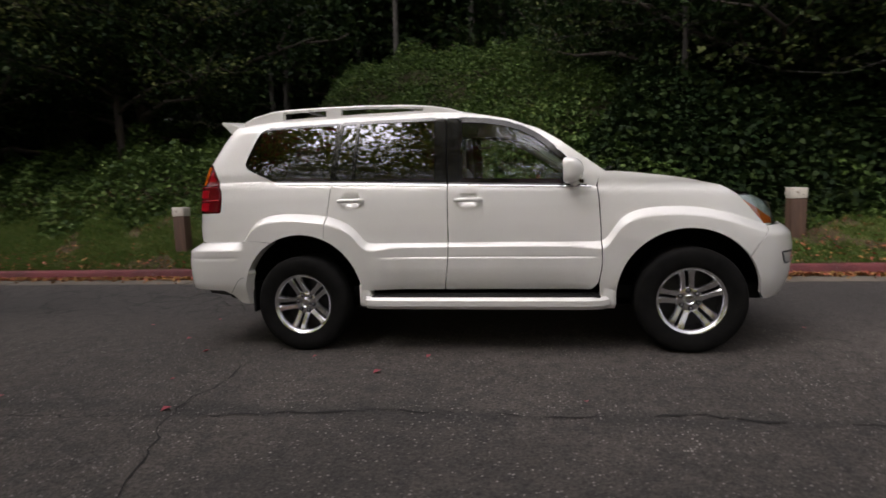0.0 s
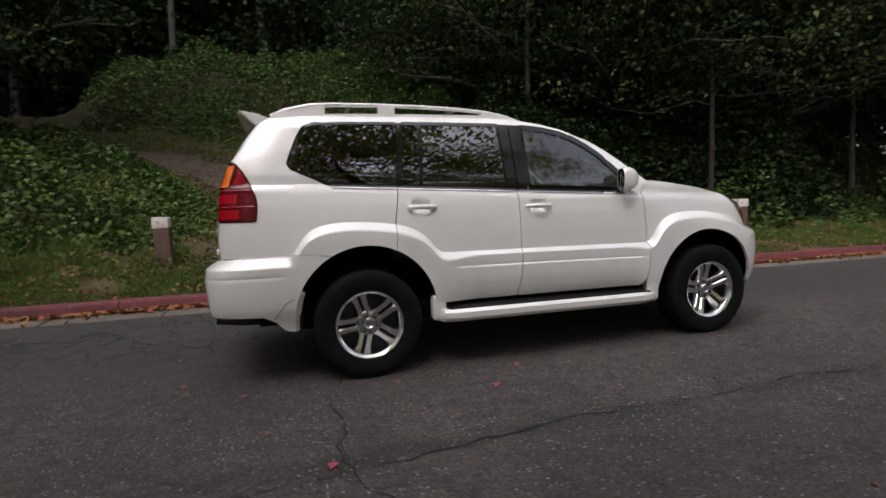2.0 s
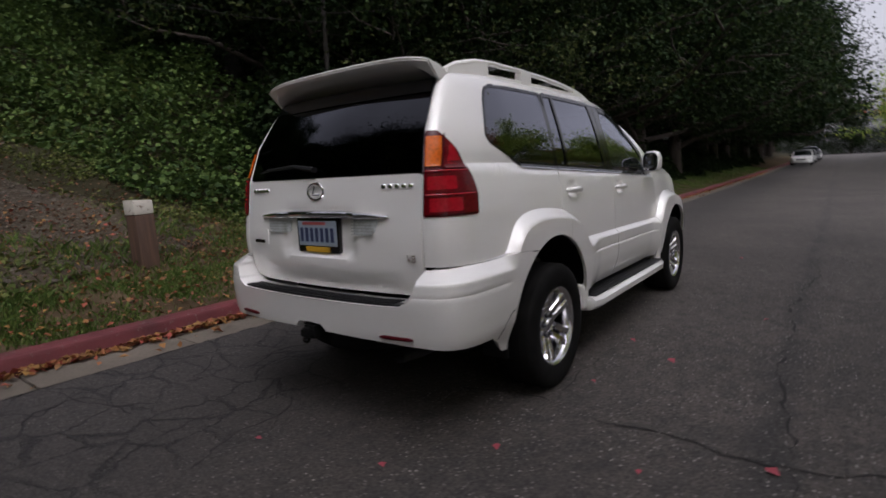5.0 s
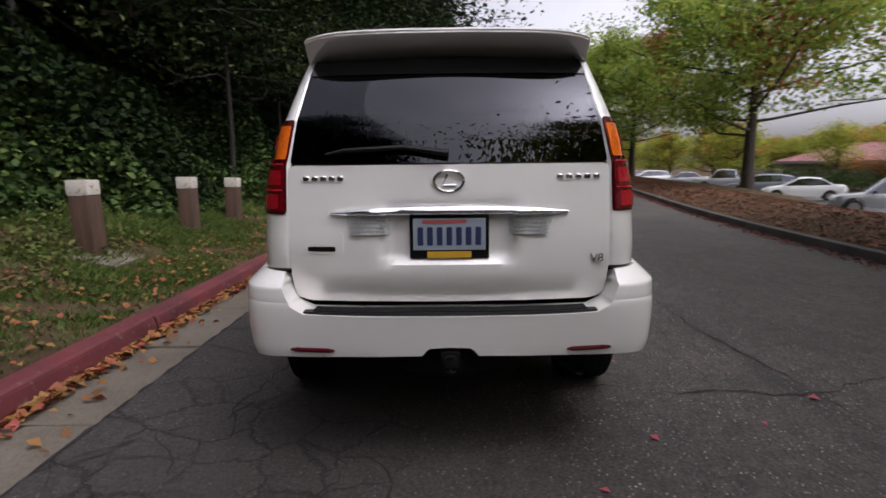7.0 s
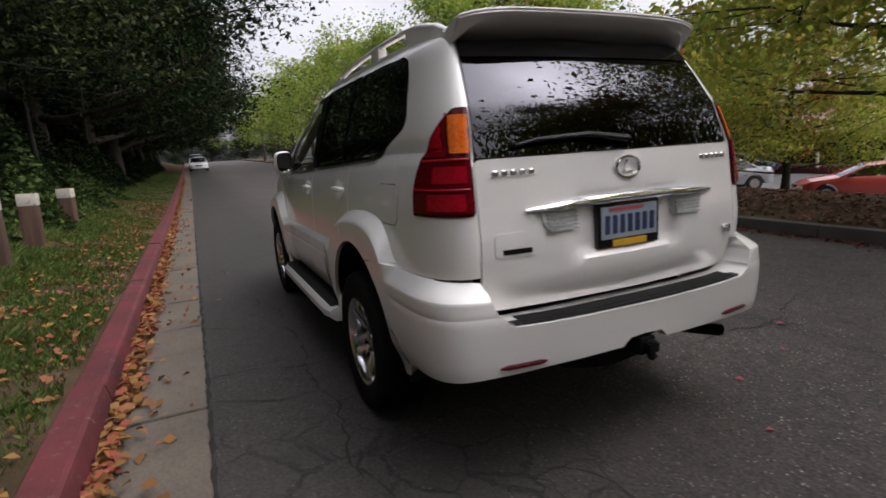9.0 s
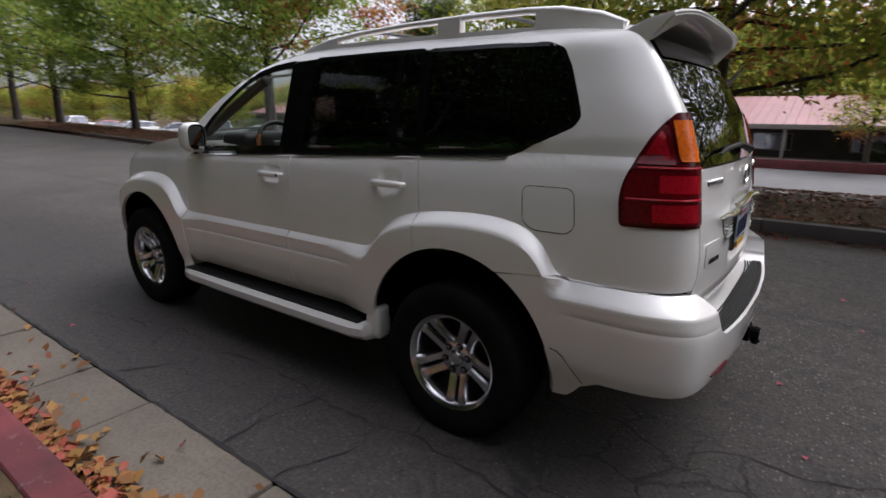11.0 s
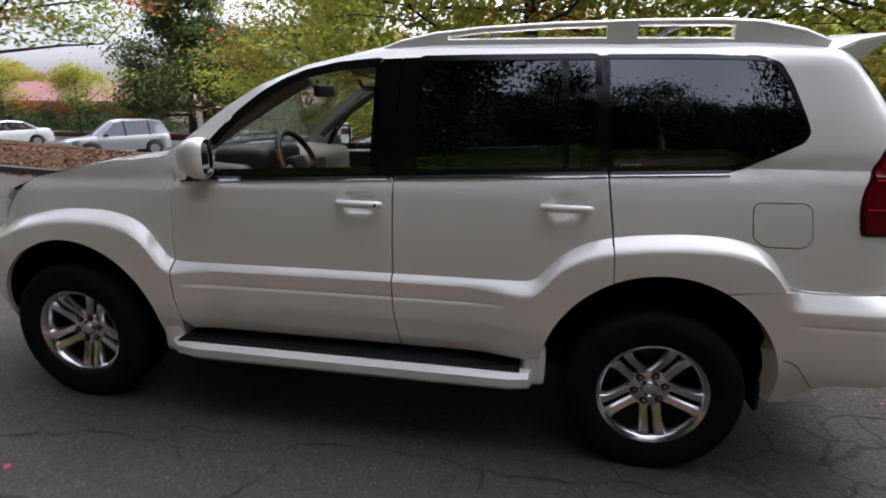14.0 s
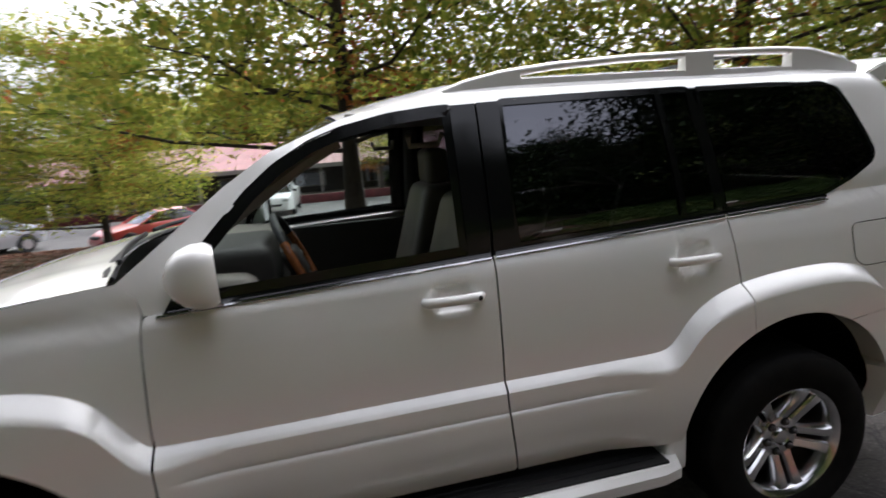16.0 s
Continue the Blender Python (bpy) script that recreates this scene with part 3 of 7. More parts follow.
tagged(island(), label="low mounded planting strip of bare brown soil", category="planting strip", kind="structure")
far_stone = empty("far_kerb", label="dark weathered concrete kerb of the planting strip", category="kerb", kind="structure")
for x0, x1 in zip(rx[3:55:2], rx[5:57:2]):
    y0, y1 = float(far_kerb(x0)), float(far_kerb(x1))
    bm = bmesh.new()
    box(bm, 0, math.hypot(x1 - x0, y1 - y0) - 0.012, -0.16, 0, -0.3, 0.085, 0.02)
    s = part("stone", bm, DARK_KERB, far_stone)
    s.matrix_basis = pose(x0, y0, float(rise(x0)), 0, -math.degrees(math.atan2(float(rise(x1) - rise(x0)), x1 - x0)), math.degrees(math.atan2(y1 - y0, x1 - x0)))

lot = sheet("parking_lot", np.concatenate([[-120, -60], np.arange(-30, 60, 3.0), [80, 140]]), np.linspace(-37.5, -9.2, 30), lot_z, LOT)
tagged(lot, label="pale grey asphalt parking lot below the road", category="parking lot", kind="structure")


# ---- the white four-wheel-drive car: materials ----
def make_pearl():
    m = Mat("pearl_white_paint", (0.80, 0.79, 0.755), 0.30, 0.10, Coat_Weight=1.0, Coat_Roughness=0.03)
    f = m.noise(900, 2, 0.5)
    grime = m.noise(3.0, 4, 0.6)
    c = m.mix(m.range(f, 0.35, 0.65, 0, 0.12), (0.87, 0.86, 0.825), (0.76, 0.75, 0.72))
    c = m.mix(m.range(grime, 0.5, 0.8, 0, 0.10), c, (0.62, 0.58, 0.52))
    m.colour(c)
    m.put("Sheen Weight", 0.0)
    return m.m


def make_glass(name, tint, base=0.05):
    m = Mat(name)
    face = m.n.new("ShaderNodeLayerWeight").outputs["Facing"]
    gloss = m.n.new("ShaderNodeBsdfGlossy")
    gloss.inputs["Roughness"].default_value = 0.012
    gloss.inputs["Color"].default_value = (0.88, 0.90, 1.0, 1)
    clear = m.n.new("ShaderNodeBsdfTransparent")
    clear.inputs["Color"].default_value = (*tint, 1)
    f = m.math("ADD", m.math("MULTIPLY", m.math("POWER", face, 4.0), 0.85), base)
    mix = m.n.new("ShaderNodeMixShader")
    m.l.new(f, mix.inputs[0])
    m.l.new(clear.outputs[0], mix.inputs[1])
    m.l.new(gloss.outputs[0], mix.inputs[2])
    m.l.new(mix.outputs[0], m.n["Material Output"].inputs["Surface"])
    return m.m


def make_rubber():
    m = Mat("tyre_rubber", (0.014, 0.014, 0.014), 0.8, 0.0, Specular_IOR_Level=0.08)
    m.colour(m.ramp(m.noise(9, 4, 0.6), [(0.3, (0.006, 0.006, 0.006)), (0.7, (0.013, 0.0125, 0.012))]))
    m.bump(m.noise(160, 3), 0.2, 0.002)
    return m.m


def make_plastic(name, colour, rough=0.55):
    m = Mat(name, colour, rough, 0.0, Specular_IOR_Level=0.3)
    m.bump(m.noise(420, 2), 0.25, 0.001)
    return m.m


def make_lens(name, colour, coat=1.0):
    m = Mat(name, colour, 0.25, 0.0, Coat_Weight=coat * 0.4, Coat_Roughness=0.03, Specular_IOR_Level=0.25)
    v = m.cells(70)
    m.colour(m.mix(m.range(v, 0.1, 0.6, 0, 0.5), colour, tuple(min(1, q * 1.9) for q in colour)))
    return m.m


def make_leather():
    m = Mat("beige_leather", (0.20, 0.17, 0.14), 0.5)
    m.colour(m.ramp(m.noise(4, 4), [(0.3, (0.09, 0.077, 0.062)), (0.7, (0.14, 0.122, 0.10))]))
    m.bump(m.cells(220), 0.25, 0.001)
    return m.m


PEARL = make_pearl()
LAMP_SILVER = make_lens("silver_lamp_bowl", (0.42, 0.44, 0.44), 1.0)
REFLECTOR = Mat("red_reflector", (0.065, 0.002, 0.006), 0.35, 0.0, Specular_IOR_Level=0.2).m
SIDE_PRIVACY = make_glass("dark_side_glass", (0.055, 0.054, 0.060), 0.14)
PRIVACY = make_glass("privacy_glass", (0.018, 0.017, 0.020), 0.036)
CLEAR = make_glass("clear_glass", (0.68, 0.76, 0.72), 0.11)
RUBBER = make_rubber()
BLACK = make_plastic("black_plastic", (0.008, 0.008, 0.0085), 0.55)
GLOSS_BLACK = Mat("gloss_black_trim", (0.004, 0.004, 0.0045), 0.12, 0.0, Specular_IOR_Level=0.6).m
UNDER = Mat("underbody_black", (0.007, 0.007, 0.007), 0.9, 0.0, Specular_IOR_Level=0.1).m
CHROME = Mat("chrome", (0.78, 0.78, 0.79), 0.08, 1.0).m
ALLOY = Mat("polished_alloy", (0.70, 0.70, 0.71), 0.20, 1.0).m
DARK_ALLOY = Mat("brake_metal", (0.05, 0.05, 0.05), 0.5, 0.7).m
RED_LENS = make_lens("red_lens", (0.088, 0.0011, 0.004), 0.8)
BRIGHT_RED = make_lens("bright_red_lens", (0.27, 0.004, 0.011), 0.6)
DARK_RED = make_lens("dark_red_lens", (0.05, 0.001, 0.003), 0.6)
AMBER = make_lens("amber_lens", (0.50, 0.10, 0.006), 0.5)
ORANGE = make_lens("orange_lens", (0.62, 0.12, 0.02))
CLEAR_LENS = Mat("clear_lens", (0.48, 0.50, 0.48), 0.15, 0.0, Coat_Weight=1.0, Coat_Roughness=0.03).m
NUT = Mat("dark_nut_steel", (0.16, 0.16, 0.165), 0.3, 1.0).m
LEATHER = make_leather()
INNER = make_plastic("dark_cabin_trim", (0.03, 0.028, 0.026), 0.6)
GREY_TRIM = make_plastic("grey_cabin_trim", (0.16, 0.145, 0.125), 0.6)
BURL = make_lens("glossy_burl_wood", (0.16, 0.055, 0.018))
MIRROR = Mat("mirror_face", (0.75, 0.77, 0.78), 0.02, 1.0).m


# ---- the car's form: half-width over (x, z), with ring-shaped ends ----
def lerp(v, xs, ys):
    return float(np.interp(v, xs, ys))


def belt(x):
    return 1.205 - 0.043 * x


def roof_drop(x):
    return lerp(x, (-2.05, -1.8, -1.6, -1.0, -0.4, -0.2, 0.0, 0.18, 0.25, 0.4), (-0.035, -0.012, 0.0, 0.006, 0.006, 0.002, -0.022, -0.060, -0.082, -0.15))


def ss(a, b, v):
    t = min(1.0, max(0.0, (v - a) / (b - a)))
    return t * t * (3 - 2 * t)


CLAD = [(-2.6, 0.825), (-1.90, 0.828), (-1.85, 0.85), (-1.81, 0.93), (-1.74, 1.0), (-1.62, 1.032), (-1.45, 1.036), (-1.25, 1.02), (-1.10, 0.99), (-0.98, 0.925), (-0.90, 0.82), (-0.86, 0.80), (-0.75, 0.798),
        (0.0, 0.795), (0.74, 0.785), (0.83, 0.79), (0.87, 0.84), (0.94, 0.945), (1.03, 0.995), (1.18, 1.018), (1.42, 1.012), (1.60, 0.972), (1.74, 0.922), (1.90, 0.868), (2.5, 0.845)]
AXLES = (-1.395, 1.395)
for _ in range(2):
    CLAD = [CLAD[0]] + [(a[0] + (b[0] - a[0]) * f, a[1] + (b[1] - a[1]) * f) for a, b in zip(CLAD, CLAD[1:]) for f in (0.25, 0.75)] + [CLAD[-1]]
CLAD_X, CLAD_Z = np.array([p[0] for p in CLAD]), np.array([p[1] for p in CLAD])


def clad_depth(x, z):
    """How far a point of the side lies inside the lower cladding and its wheel flares."""
    if z > 1.1:
        return -0.1
    x0, z0 = CLAD_X[:-1], CLAD_Z[:-1]
    dx, dz = np.diff(CLAD_X), np.diff(CLAD_Z)
    t = np.clip(((x - x0) * dx + (z - z0) * dz) / (dx * dx + dz * dz), 0, 1)
    best = float(np.hypot(x - x0 - t * dx, z - z0 - t * dz).min())
    return best if z < clad_top(x) else -best


def clad_top(x):
    return lerp(x, CLAD_X, CLAD_Z)


def clad_u(u):
    """The cladding's upper line at a place along the flank."""
    if u > FRONT_FROM:
        return clad_top(FRONT_FROM + 0.63 * math.sin(min(1.0, (u - FRONT_FROM) / FRONT_LONG) * math.pi / 2) ** 0.77)
    return clad_top(u)


HANDLES = ((-0.995, 1.118), (-0.112, 1.10))


def half(x, z):
    v = z - roof_drop(x) * ss(1.3, 1.7, z)
    y = lerp(v, (0.28, 0.40, 0.50, 0.60, 0.80, 0.92, 1.05, 1.15, 1.21, 1.27, 1.50, 1.70, 1.725, 1.745), (0.775, 0.80, 0.828, 0.838, 0.846, 0.846, 0.838, 0.826, 0.811, 0.797, 0.735, 0.668, 0.653, 0.632))
    y -= 0.020 * ss(-1.6, -2.2, x) + 0.035 * ss(0.9, 1.5, x) * ss(0.6, 1.2, z)
    d = clad_top(x) - z
    if d > 0:
        near = min(abs(x - a) for a in AXLES)
        lift = 0.030 + 0.030 * ss(0.80, 0.52, near)
        t = min(1.0, d / (0.030 + 0.025 * ss(0.80, 0.52, near)))
        y += lift * (1 - (1 - t) ** 1.25)
        y += 0.005 * ss(0.098, 0.112, d) * ss(0.60, 0.70, near) - 0.022 * ss(0.18, 0.38, d) * ss(0.52, 0.78, near)
        y -= 0.0032 * math.exp(-(((d - 0.103) / 0.0045) ** 2)) * ss(0.62, 0.68, near)
    y -= 0.013 * ss(belt(x) - 0.028, belt(x) + 0.004, z) * ss(belt(x) + 0.06, belt(x) + 0.01, z)
    for hx, hz in HANDLES:
        y -= 0.026 * math.exp(-(((x - hx) / 0.060) ** 6) - (((z - hz - 0.002) / 0.042) ** 6))
    return y


REAR_LONG, FRONT_LONG, FRONT_FROM = 0.42, 1.1, 1.5


def gate_x(z):
    return lerp(z, (0.45, 0.68, 0.78, 0.88, 0.95, 1.06, 1.26, 1.44, 1.60, 1.70, 1.78), (-2.25, -2.284, -2.308, -2.322, -2.322, -2.31, -2.285, -2.225, -2.125, -2.05, -1.985))


def gate_half(z):
    return lerp(z, (0.5, 1.25, 1.45, 1.70, 1.80), (0.675, 0.668, 0.638, 0.592, 0.57))


def nose_x(z):
    return lerp(z, (0.34, 0.42, 0.52, 0.70, 0.80, 0.85, 0.88, 1.0, 1.08, 1.3), (2.13, 2.20, 2.232, 2.24, 2.228, 2.18, 2.13, 2.09, 2.03, 1.9))


def side_at(u, z):
    """A point of the left flank: along the side by x, then round the rear or the front corner."""
    xe = gate_x(z)
    xs = xe + 0.30
    if u < xs:
        a = min(1.0, (xs - u) / REAR_LONG) * math.pi / 2
        w, e = half(xs, z), gate_half(z)
        return Vector((xs - 0.30 * math.sin(a) ** 0.9, e + (w - e) * max(0.0, math.cos(a)) ** 0.9, z))
    if u > FRONT_FROM:
        a = min(1.0, (u - FRONT_FROM) / FRONT_LONG) * math.pi / 2
        x = FRONT_FROM + (nose_x(z) - FRONT_FROM) * math.sin(a) ** 0.77
        return Vector((x, half(x, z) * max(0.0, math.cos(a)) ** 0.77, z))
    return Vector((u, half(u, z), z))


def ux(x, z):
    """The place along the flank that has this x."""
    xs = gate_x(z) + 0.30
    if x < xs:
        return xs - REAR_LONG * math.asin(min(1.0, ((xs - x) / 0.30)) ** (1 / 0.9)) * 2 / math.pi
    if x > FRONT_FROM:
        return FRONT_FROM + FRONT_LONG * math.asin(min(1.0, (x - FRONT_FROM) / (nose_x(z) - FRONT_FROM)) ** (1 / 0.77)) * 2 / math.pi
    return x


def us(s, z):
    """The place along the flank at the share s of the way round the rear corner."""
    return gate_x(z) + 0.30 - REAR_LONG * s


def fine_line(pts, step=0.03):
    out = []
    for (a, b), (c, d) in zip(pts, pts[1:] + pts[:1]):
        n = max(1, int(math.hypot(c - a, d - b) / step))
        out += [(a + (c - a) * k / n, b + (d - b) * k / n) for k in range(n)]
    return out


def rounded(pts, r=0.03, n=4):
    """Rounds the corners of a closed outline."""
    out = []
    for i, p in enumerate(pts):
        a, b, c = Vector(pts[i - 1]), Vector(p), Vector(pts[(i + 1) % len(pts)])
        q = min(r, (a - b).length * 0.45, (c - b).length * 0.45)
        s, e = b + (a - b).normalized() * q, b + (c - b).normalized() * q
        for k in range(n + 1):
            t = k / n
            v = s * (1 - t) ** 2 + b * 2 * t * (1 - t) + e * t * t
            out.append((v.x, v.y))
    return out


EDGE_LINES = (0.012, 0.0, -0.008, -0.018, -0.030, -0.042, -0.055, -0.07, -0.092, -0.0985, -0.103, -0.1075, -0.114)


def skin(outline, where=side_at, side=1, step=0.03, lift=0.0, depth=0.02, lines=(), follow=False):
    """A curved panel: the outline in flank coordinates, cut into a grid, laid on the form and given turned-in edges."""
    bm = bmesh.new()
    if follow:
        # the grid runs along the cladding's edge, which stays crisp
        outline = [(u, z - clad_u(u)) for u, z in fine_line(list(outline), 0.02)]
        cups = [h for h in HANDLES if min(p[0] for p in outline) < h[0] < max(p[0] for p in outline)]
        lines = list(EDGE_LINES) + [h[1] - clad_u(h[0]) + q for h in cups for q in (-0.048, -0.041, -0.034, 0.0, 0.034, 0.041, 0.048)]
    bm.faces.new([bm.verts.new((u, 0, z)) for u, z in outline])
    us_, zs = [p[0] for p in outline], [p[1] for p in outline]
    cuts = [((u, 0, 0), (1, 0, 0)) for u in np.arange(min(us_) + step / 2, max(us_), step)] + [((0, 0, z), (0, 0, 1)) for z in list(np.arange(min(zs) + step / 2, max(zs), step)) + list(lines)]
    if follow:
        cuts += [((h[0] + q, 0, 0), (1, 0, 0)) for h in cups for q in (-0.072, -0.062, -0.055, -0.047, 0.047, 0.055, 0.062, 0.072)]
    for co, no in cuts:
        bmesh.ops.bisect_plane(bm, geom=bm.verts[:] + bm.edges[:] + bm.faces[:], plane_co=co, plane_no=no, dist=0.0008)
    for v in bm.verts:
        v.co = where(v.co.x, v.co.z + clad_u(v.co.x) if follow else v.co.z)
    bm.normal_update()
    flip = sum(f.normal.y * f.calc_area() if abs(f.normal.y) > 0.3 else -f.normal.x * f.calc_area() * (1 if f.calc_center_median().x < 0 else -1) for f in bm.faces) < 0
    if flip:
        bmesh.ops.reverse_faces(bm, faces=bm.faces)
    bm.normal_update()
    if lift:
        shift = {v: v.normal * lift for v in bm.verts}
        for v, s in shift.items():
            v.co += s
    if depth:
        edge = [e for e in bm.edges if e.is_boundary]
        inward = {v: -v.normal * depth for e in edge for v in e.verts}
        made = bmesh.ops.extrude_edge_only(bm, edges=edge)["geom"]
        olds = {}
        for v in list(inward):
            olds[tuple(round(c, 6) for c in v.co)] = inward[v]
        for g in made:
            if isinstance(g, bmesh.types.BMVert):
                g.co += olds.get(tuple(round(c, 6) for c in g.co), Vector())
    if side < 0:
        for v in bm.verts:
            v.co.y *= -1
        bmesh.ops.reverse_faces(bm, faces=bm.faces)
    return bm


def join(*bms):
    """Merges bmeshes into the first."""
    me = bpy.data.meshes.new("joined")
    for b in bms[1:]:
        b.to_mesh(me)
        b.free()
        bms[0].from_mesh(me)
    bpy.data.meshes.remove(me)
    bmesh.ops.remove_doubles(bms[0], verts=bms[0].verts, dist=0.0012)
    return bms[0]


def ring_skin(outer, inner, side=1, lift=0.0):
    """A frame between two outlines of the same count, laid on the flank."""
    bm = bmesh.new()
    a = [bm.verts.new(side_at(u, z)) for u, z in outer]
    b = [bm.verts.new(side_at(u, z)) for u, z in inner]
    n = len(a)
    for k in range(n):
        bm.faces.new((a[k], a[(k + 1) % n], b[(k + 1) % n], b[k]))
    for v in bm.verts:
        v.co.y += lift
    if side < 0:
        for v in bm.verts:
            v.co.y *= -1
    bmesh.ops.recalc_face_normals(bm, faces=bm.faces)
    return bm


def inset(pts, d):
    """An outline drawn inwards by d."""
    area = sum(a[0] * b[1] - b[0] * a[1] for a, b in zip(pts, pts[1:] + pts[:1]))
    s = 1 if area > 0 else -1
    out = []
    for i, p in enumerate(pts):
        a, c = Vector(pts[i - 1]), Vector(pts[(i + 1) % len(pts)])
        t = (c - a).normalized()
        out.append((p[0] - s * t.y * d, p[1] + s * t.x * d))
    return out


def arc(cx, r, a0, a1, n=18, cz=0.40):
    return [(cx + r * math.cos(radians(a)), cz + r * math.sin(radians(a))) for a in np.linspace(a0, a1, n)]


car = empty("suv", label="pearl white four-wheel-drive estate car parked by the kerb", category="car")
GAP = 0.0035
SCREEN_EDGE = [(0.86, 1.26), (0.70, 1.382), (0.54, 1.508), (0.40, 1.600), (0.18, 1.684)]
ARCH_R, ARCH_F = -1.395, 1.375
SEAM_B, SEAM_C = -0.262, -1.150
EDGE_FRONT = [(-0.19, 1.706), (-0.12, 1.703), (0.02, 1.690), (0.17, 1.660), (0.28, 1.622), (0.39, 1.560), (0.48, 1.487), (0.575, 1.388), (0.66, 1.297)]
WIN_FRONT = [(0.715, belt(0.715) + 0.012)] + EDGE_FRONT[::-1] + [(-0.185, belt(-0.19) + 0.012)]
WIN_REAR = [(-0.345, belt(-0.345) + 0.012), (-0.352, 1.711), (-0.7, 1.715), (-1.085, 1.716), (-1.135, belt(-1.13) + 0.012)]
WIN_QUARTER = [(-1.155, belt(-1.15) + 0.012), (-1.115, 1.716), (-1.45, 1.715), (-1.69, 1.708), (-1.76, 1.682), (-1.803, 1.61), (-1.853, 1.49), (-1.874, 1.43), (-1.852, 1.393), (-1.73, 1.336), (-1.60, belt(-1.6) + 0.012)]


def arch_z(cx, x, r):
    return 0.40 + math.sqrt(max(0.0, r * r - (x - cx) ** 2))


def belt_strip(owner, x0, x1, side):
    """The thin bright strip along the foot of the side windows."""
    strip = bmesh.new()
    sweep(strip, [(x, side * (half(x, belt(x) - 0.006) + 0.008), belt(x) - 0.005) for x in np.linspace(x0, x1, 14)], 0.0045, 6)
    part("bright_strip", strip, CHROME, owner)


def build_side(side):
    # front door
    low = 0.452
    d = rounded([(SEAM_B + GAP, belt(SEAM_B)), (SEAM_B + GAP, 0.75), (SEAM_B + GAP - 0.010, 0.62), (SEAM_B + GAP - 0.034, low), (0.745, low), (0.787, 0.50), (0.812 - GAP, 0.62), (0.812 - GAP, 0.85), (0.800 - GAP, 1.08), (0.790 - GAP, belt(0.79))], 0.015)
    door = part("front_door", skin(d, side_at, side, 0.026, follow=True), PEARL, car)
    win = rounded(WIN_FRONT, 0.02, 3)
    part("window_frame", ring_skin(inset(win, -0.006), inset(win, 0.034), side, 0.001), GLOSS_BLACK, door)
    if side < 0:
        part("glass", skin(inset(win, 0.02), side_at, side, 0.06, -0.008, 0), CLEAR, door, "clear side window, closed")
    part("pillar_trim", skin([(SEAM_B + GAP, belt(SEAM_B)), (SEAM_B + GAP - 0.012, 1.708), (-0.185, 1.705), (-0.178, belt(-0.18))], side_at, side, 0.05, 0.001, 0.012), GLOSS_BLACK, door)
    bm = bmesh.new()
    sweep(bm, [(x, side * (half(x, belt(x)) + 0.004), belt(x) + 0.006) for x in np.linspace(SEAM_B + 0.01, 0.72, 14)], 0.008, 6)
    part("belt_moulding", bm, GLOSS_BLACK, door)
    belt_strip(door, SEAM_B + 0.008, 0.75, side)
    handle(door, HANDLES[1], side)
    # mirror
    mirror(door, side)
    # inner trim
    bm = bmesh.new()
    box(bm, SEAM_B + 0.02, 0.70, side * 0.735, side * 0.775, 0.5, belt(0.2) - 0.02, 0.015)
    part("inner_trim", bm, INNER, door)
    # rear door
    d = [(SEAM_B - GAP, belt(SEAM_B)), (SEAM_B - GAP, 0.75), (SEAM_B - GAP - 0.010, 0.62), (SEAM_B - GAP - 0.034, low), (-0.90, low)] + arc(ARCH_R, 0.478, 6, 65, 15) + [(-1.183 + GAP, 1.02), (-1.168 + GAP, 1.12), (SEAM_C + GAP, belt(SEAM_C))]
    door = part("rear_door", skin(d, side_at, side, 0.026, follow=True), PEARL, car)
    win = rounded(WIN_REAR, 0.02, 3)
    part("window_frame", ring_skin(inset(win, -0.008), inset(win, 0.016), side, 0.001), GLOSS_BLACK, door)
    part("glass", skin(inset(win, 0.012), side_at, side, 0.06, -0.005, 0), SIDE_PRIVACY, door, "dark tinted side window")
    part("pillar_trim", skin([(SEAM_B - GAP, belt(SEAM_B)), (SEAM_B - GAP - 0.012, 1.709), (-0.352, 1.711), (-0.345, belt(-0.345))], side_at, side, 0.05, 0.001, 0.012), GLOSS_BLACK, door)
    part("window_divider", skin([(-0.970, belt(-0.97) + 0.014), (-0.942, 1.714), (-0.968, 1.714), (-0.996, belt(-1.0) + 0.014)], side_at, side, 0.06, 0.002, 0.008), GLOSS_BLACK, door)
    bm = bmesh.new()
    sweep(bm, [(x, side * (half(x, belt(x)) + 0.004), belt(x) + 0.006) for x in np.linspace(SEAM_C + 0.005, SEAM_B - 0.008, 12)], 0.008, 6)
    belt_strip(door, SEAM_C + 0.006, SEAM_B - 0.007, side)
    part("belt_moulding", bm, GLOSS_BLACK, door)
    handle(door, HANDLES[0], side)
    # rear quarter, rear pillar and roof rail of the shell
    split = 1.292
    arch = arc(ARCH_R, 0.478, 65.5, 118, 14)
    low_q = [(SEAM_C - GAP, belt(SEAM_C)), (-1.168 - GAP, 1.12), (-1.183 - GAP, 1.02)] + arch + [(-1.74, 0.8355), (-1.86, 0.8415), (-1.92, 0.8295), (-1.97, 0.8275)] + [(ux(x, 0.8275), 0.8275) for x in (-2.02, -2.08, -2.15, -2.22)] + [(us(0.985, z), z) for z in (0.83, 0.95, 1.1, 1.2, split)] + [(-1.655, split), (-1.60, belt(-1.6))]
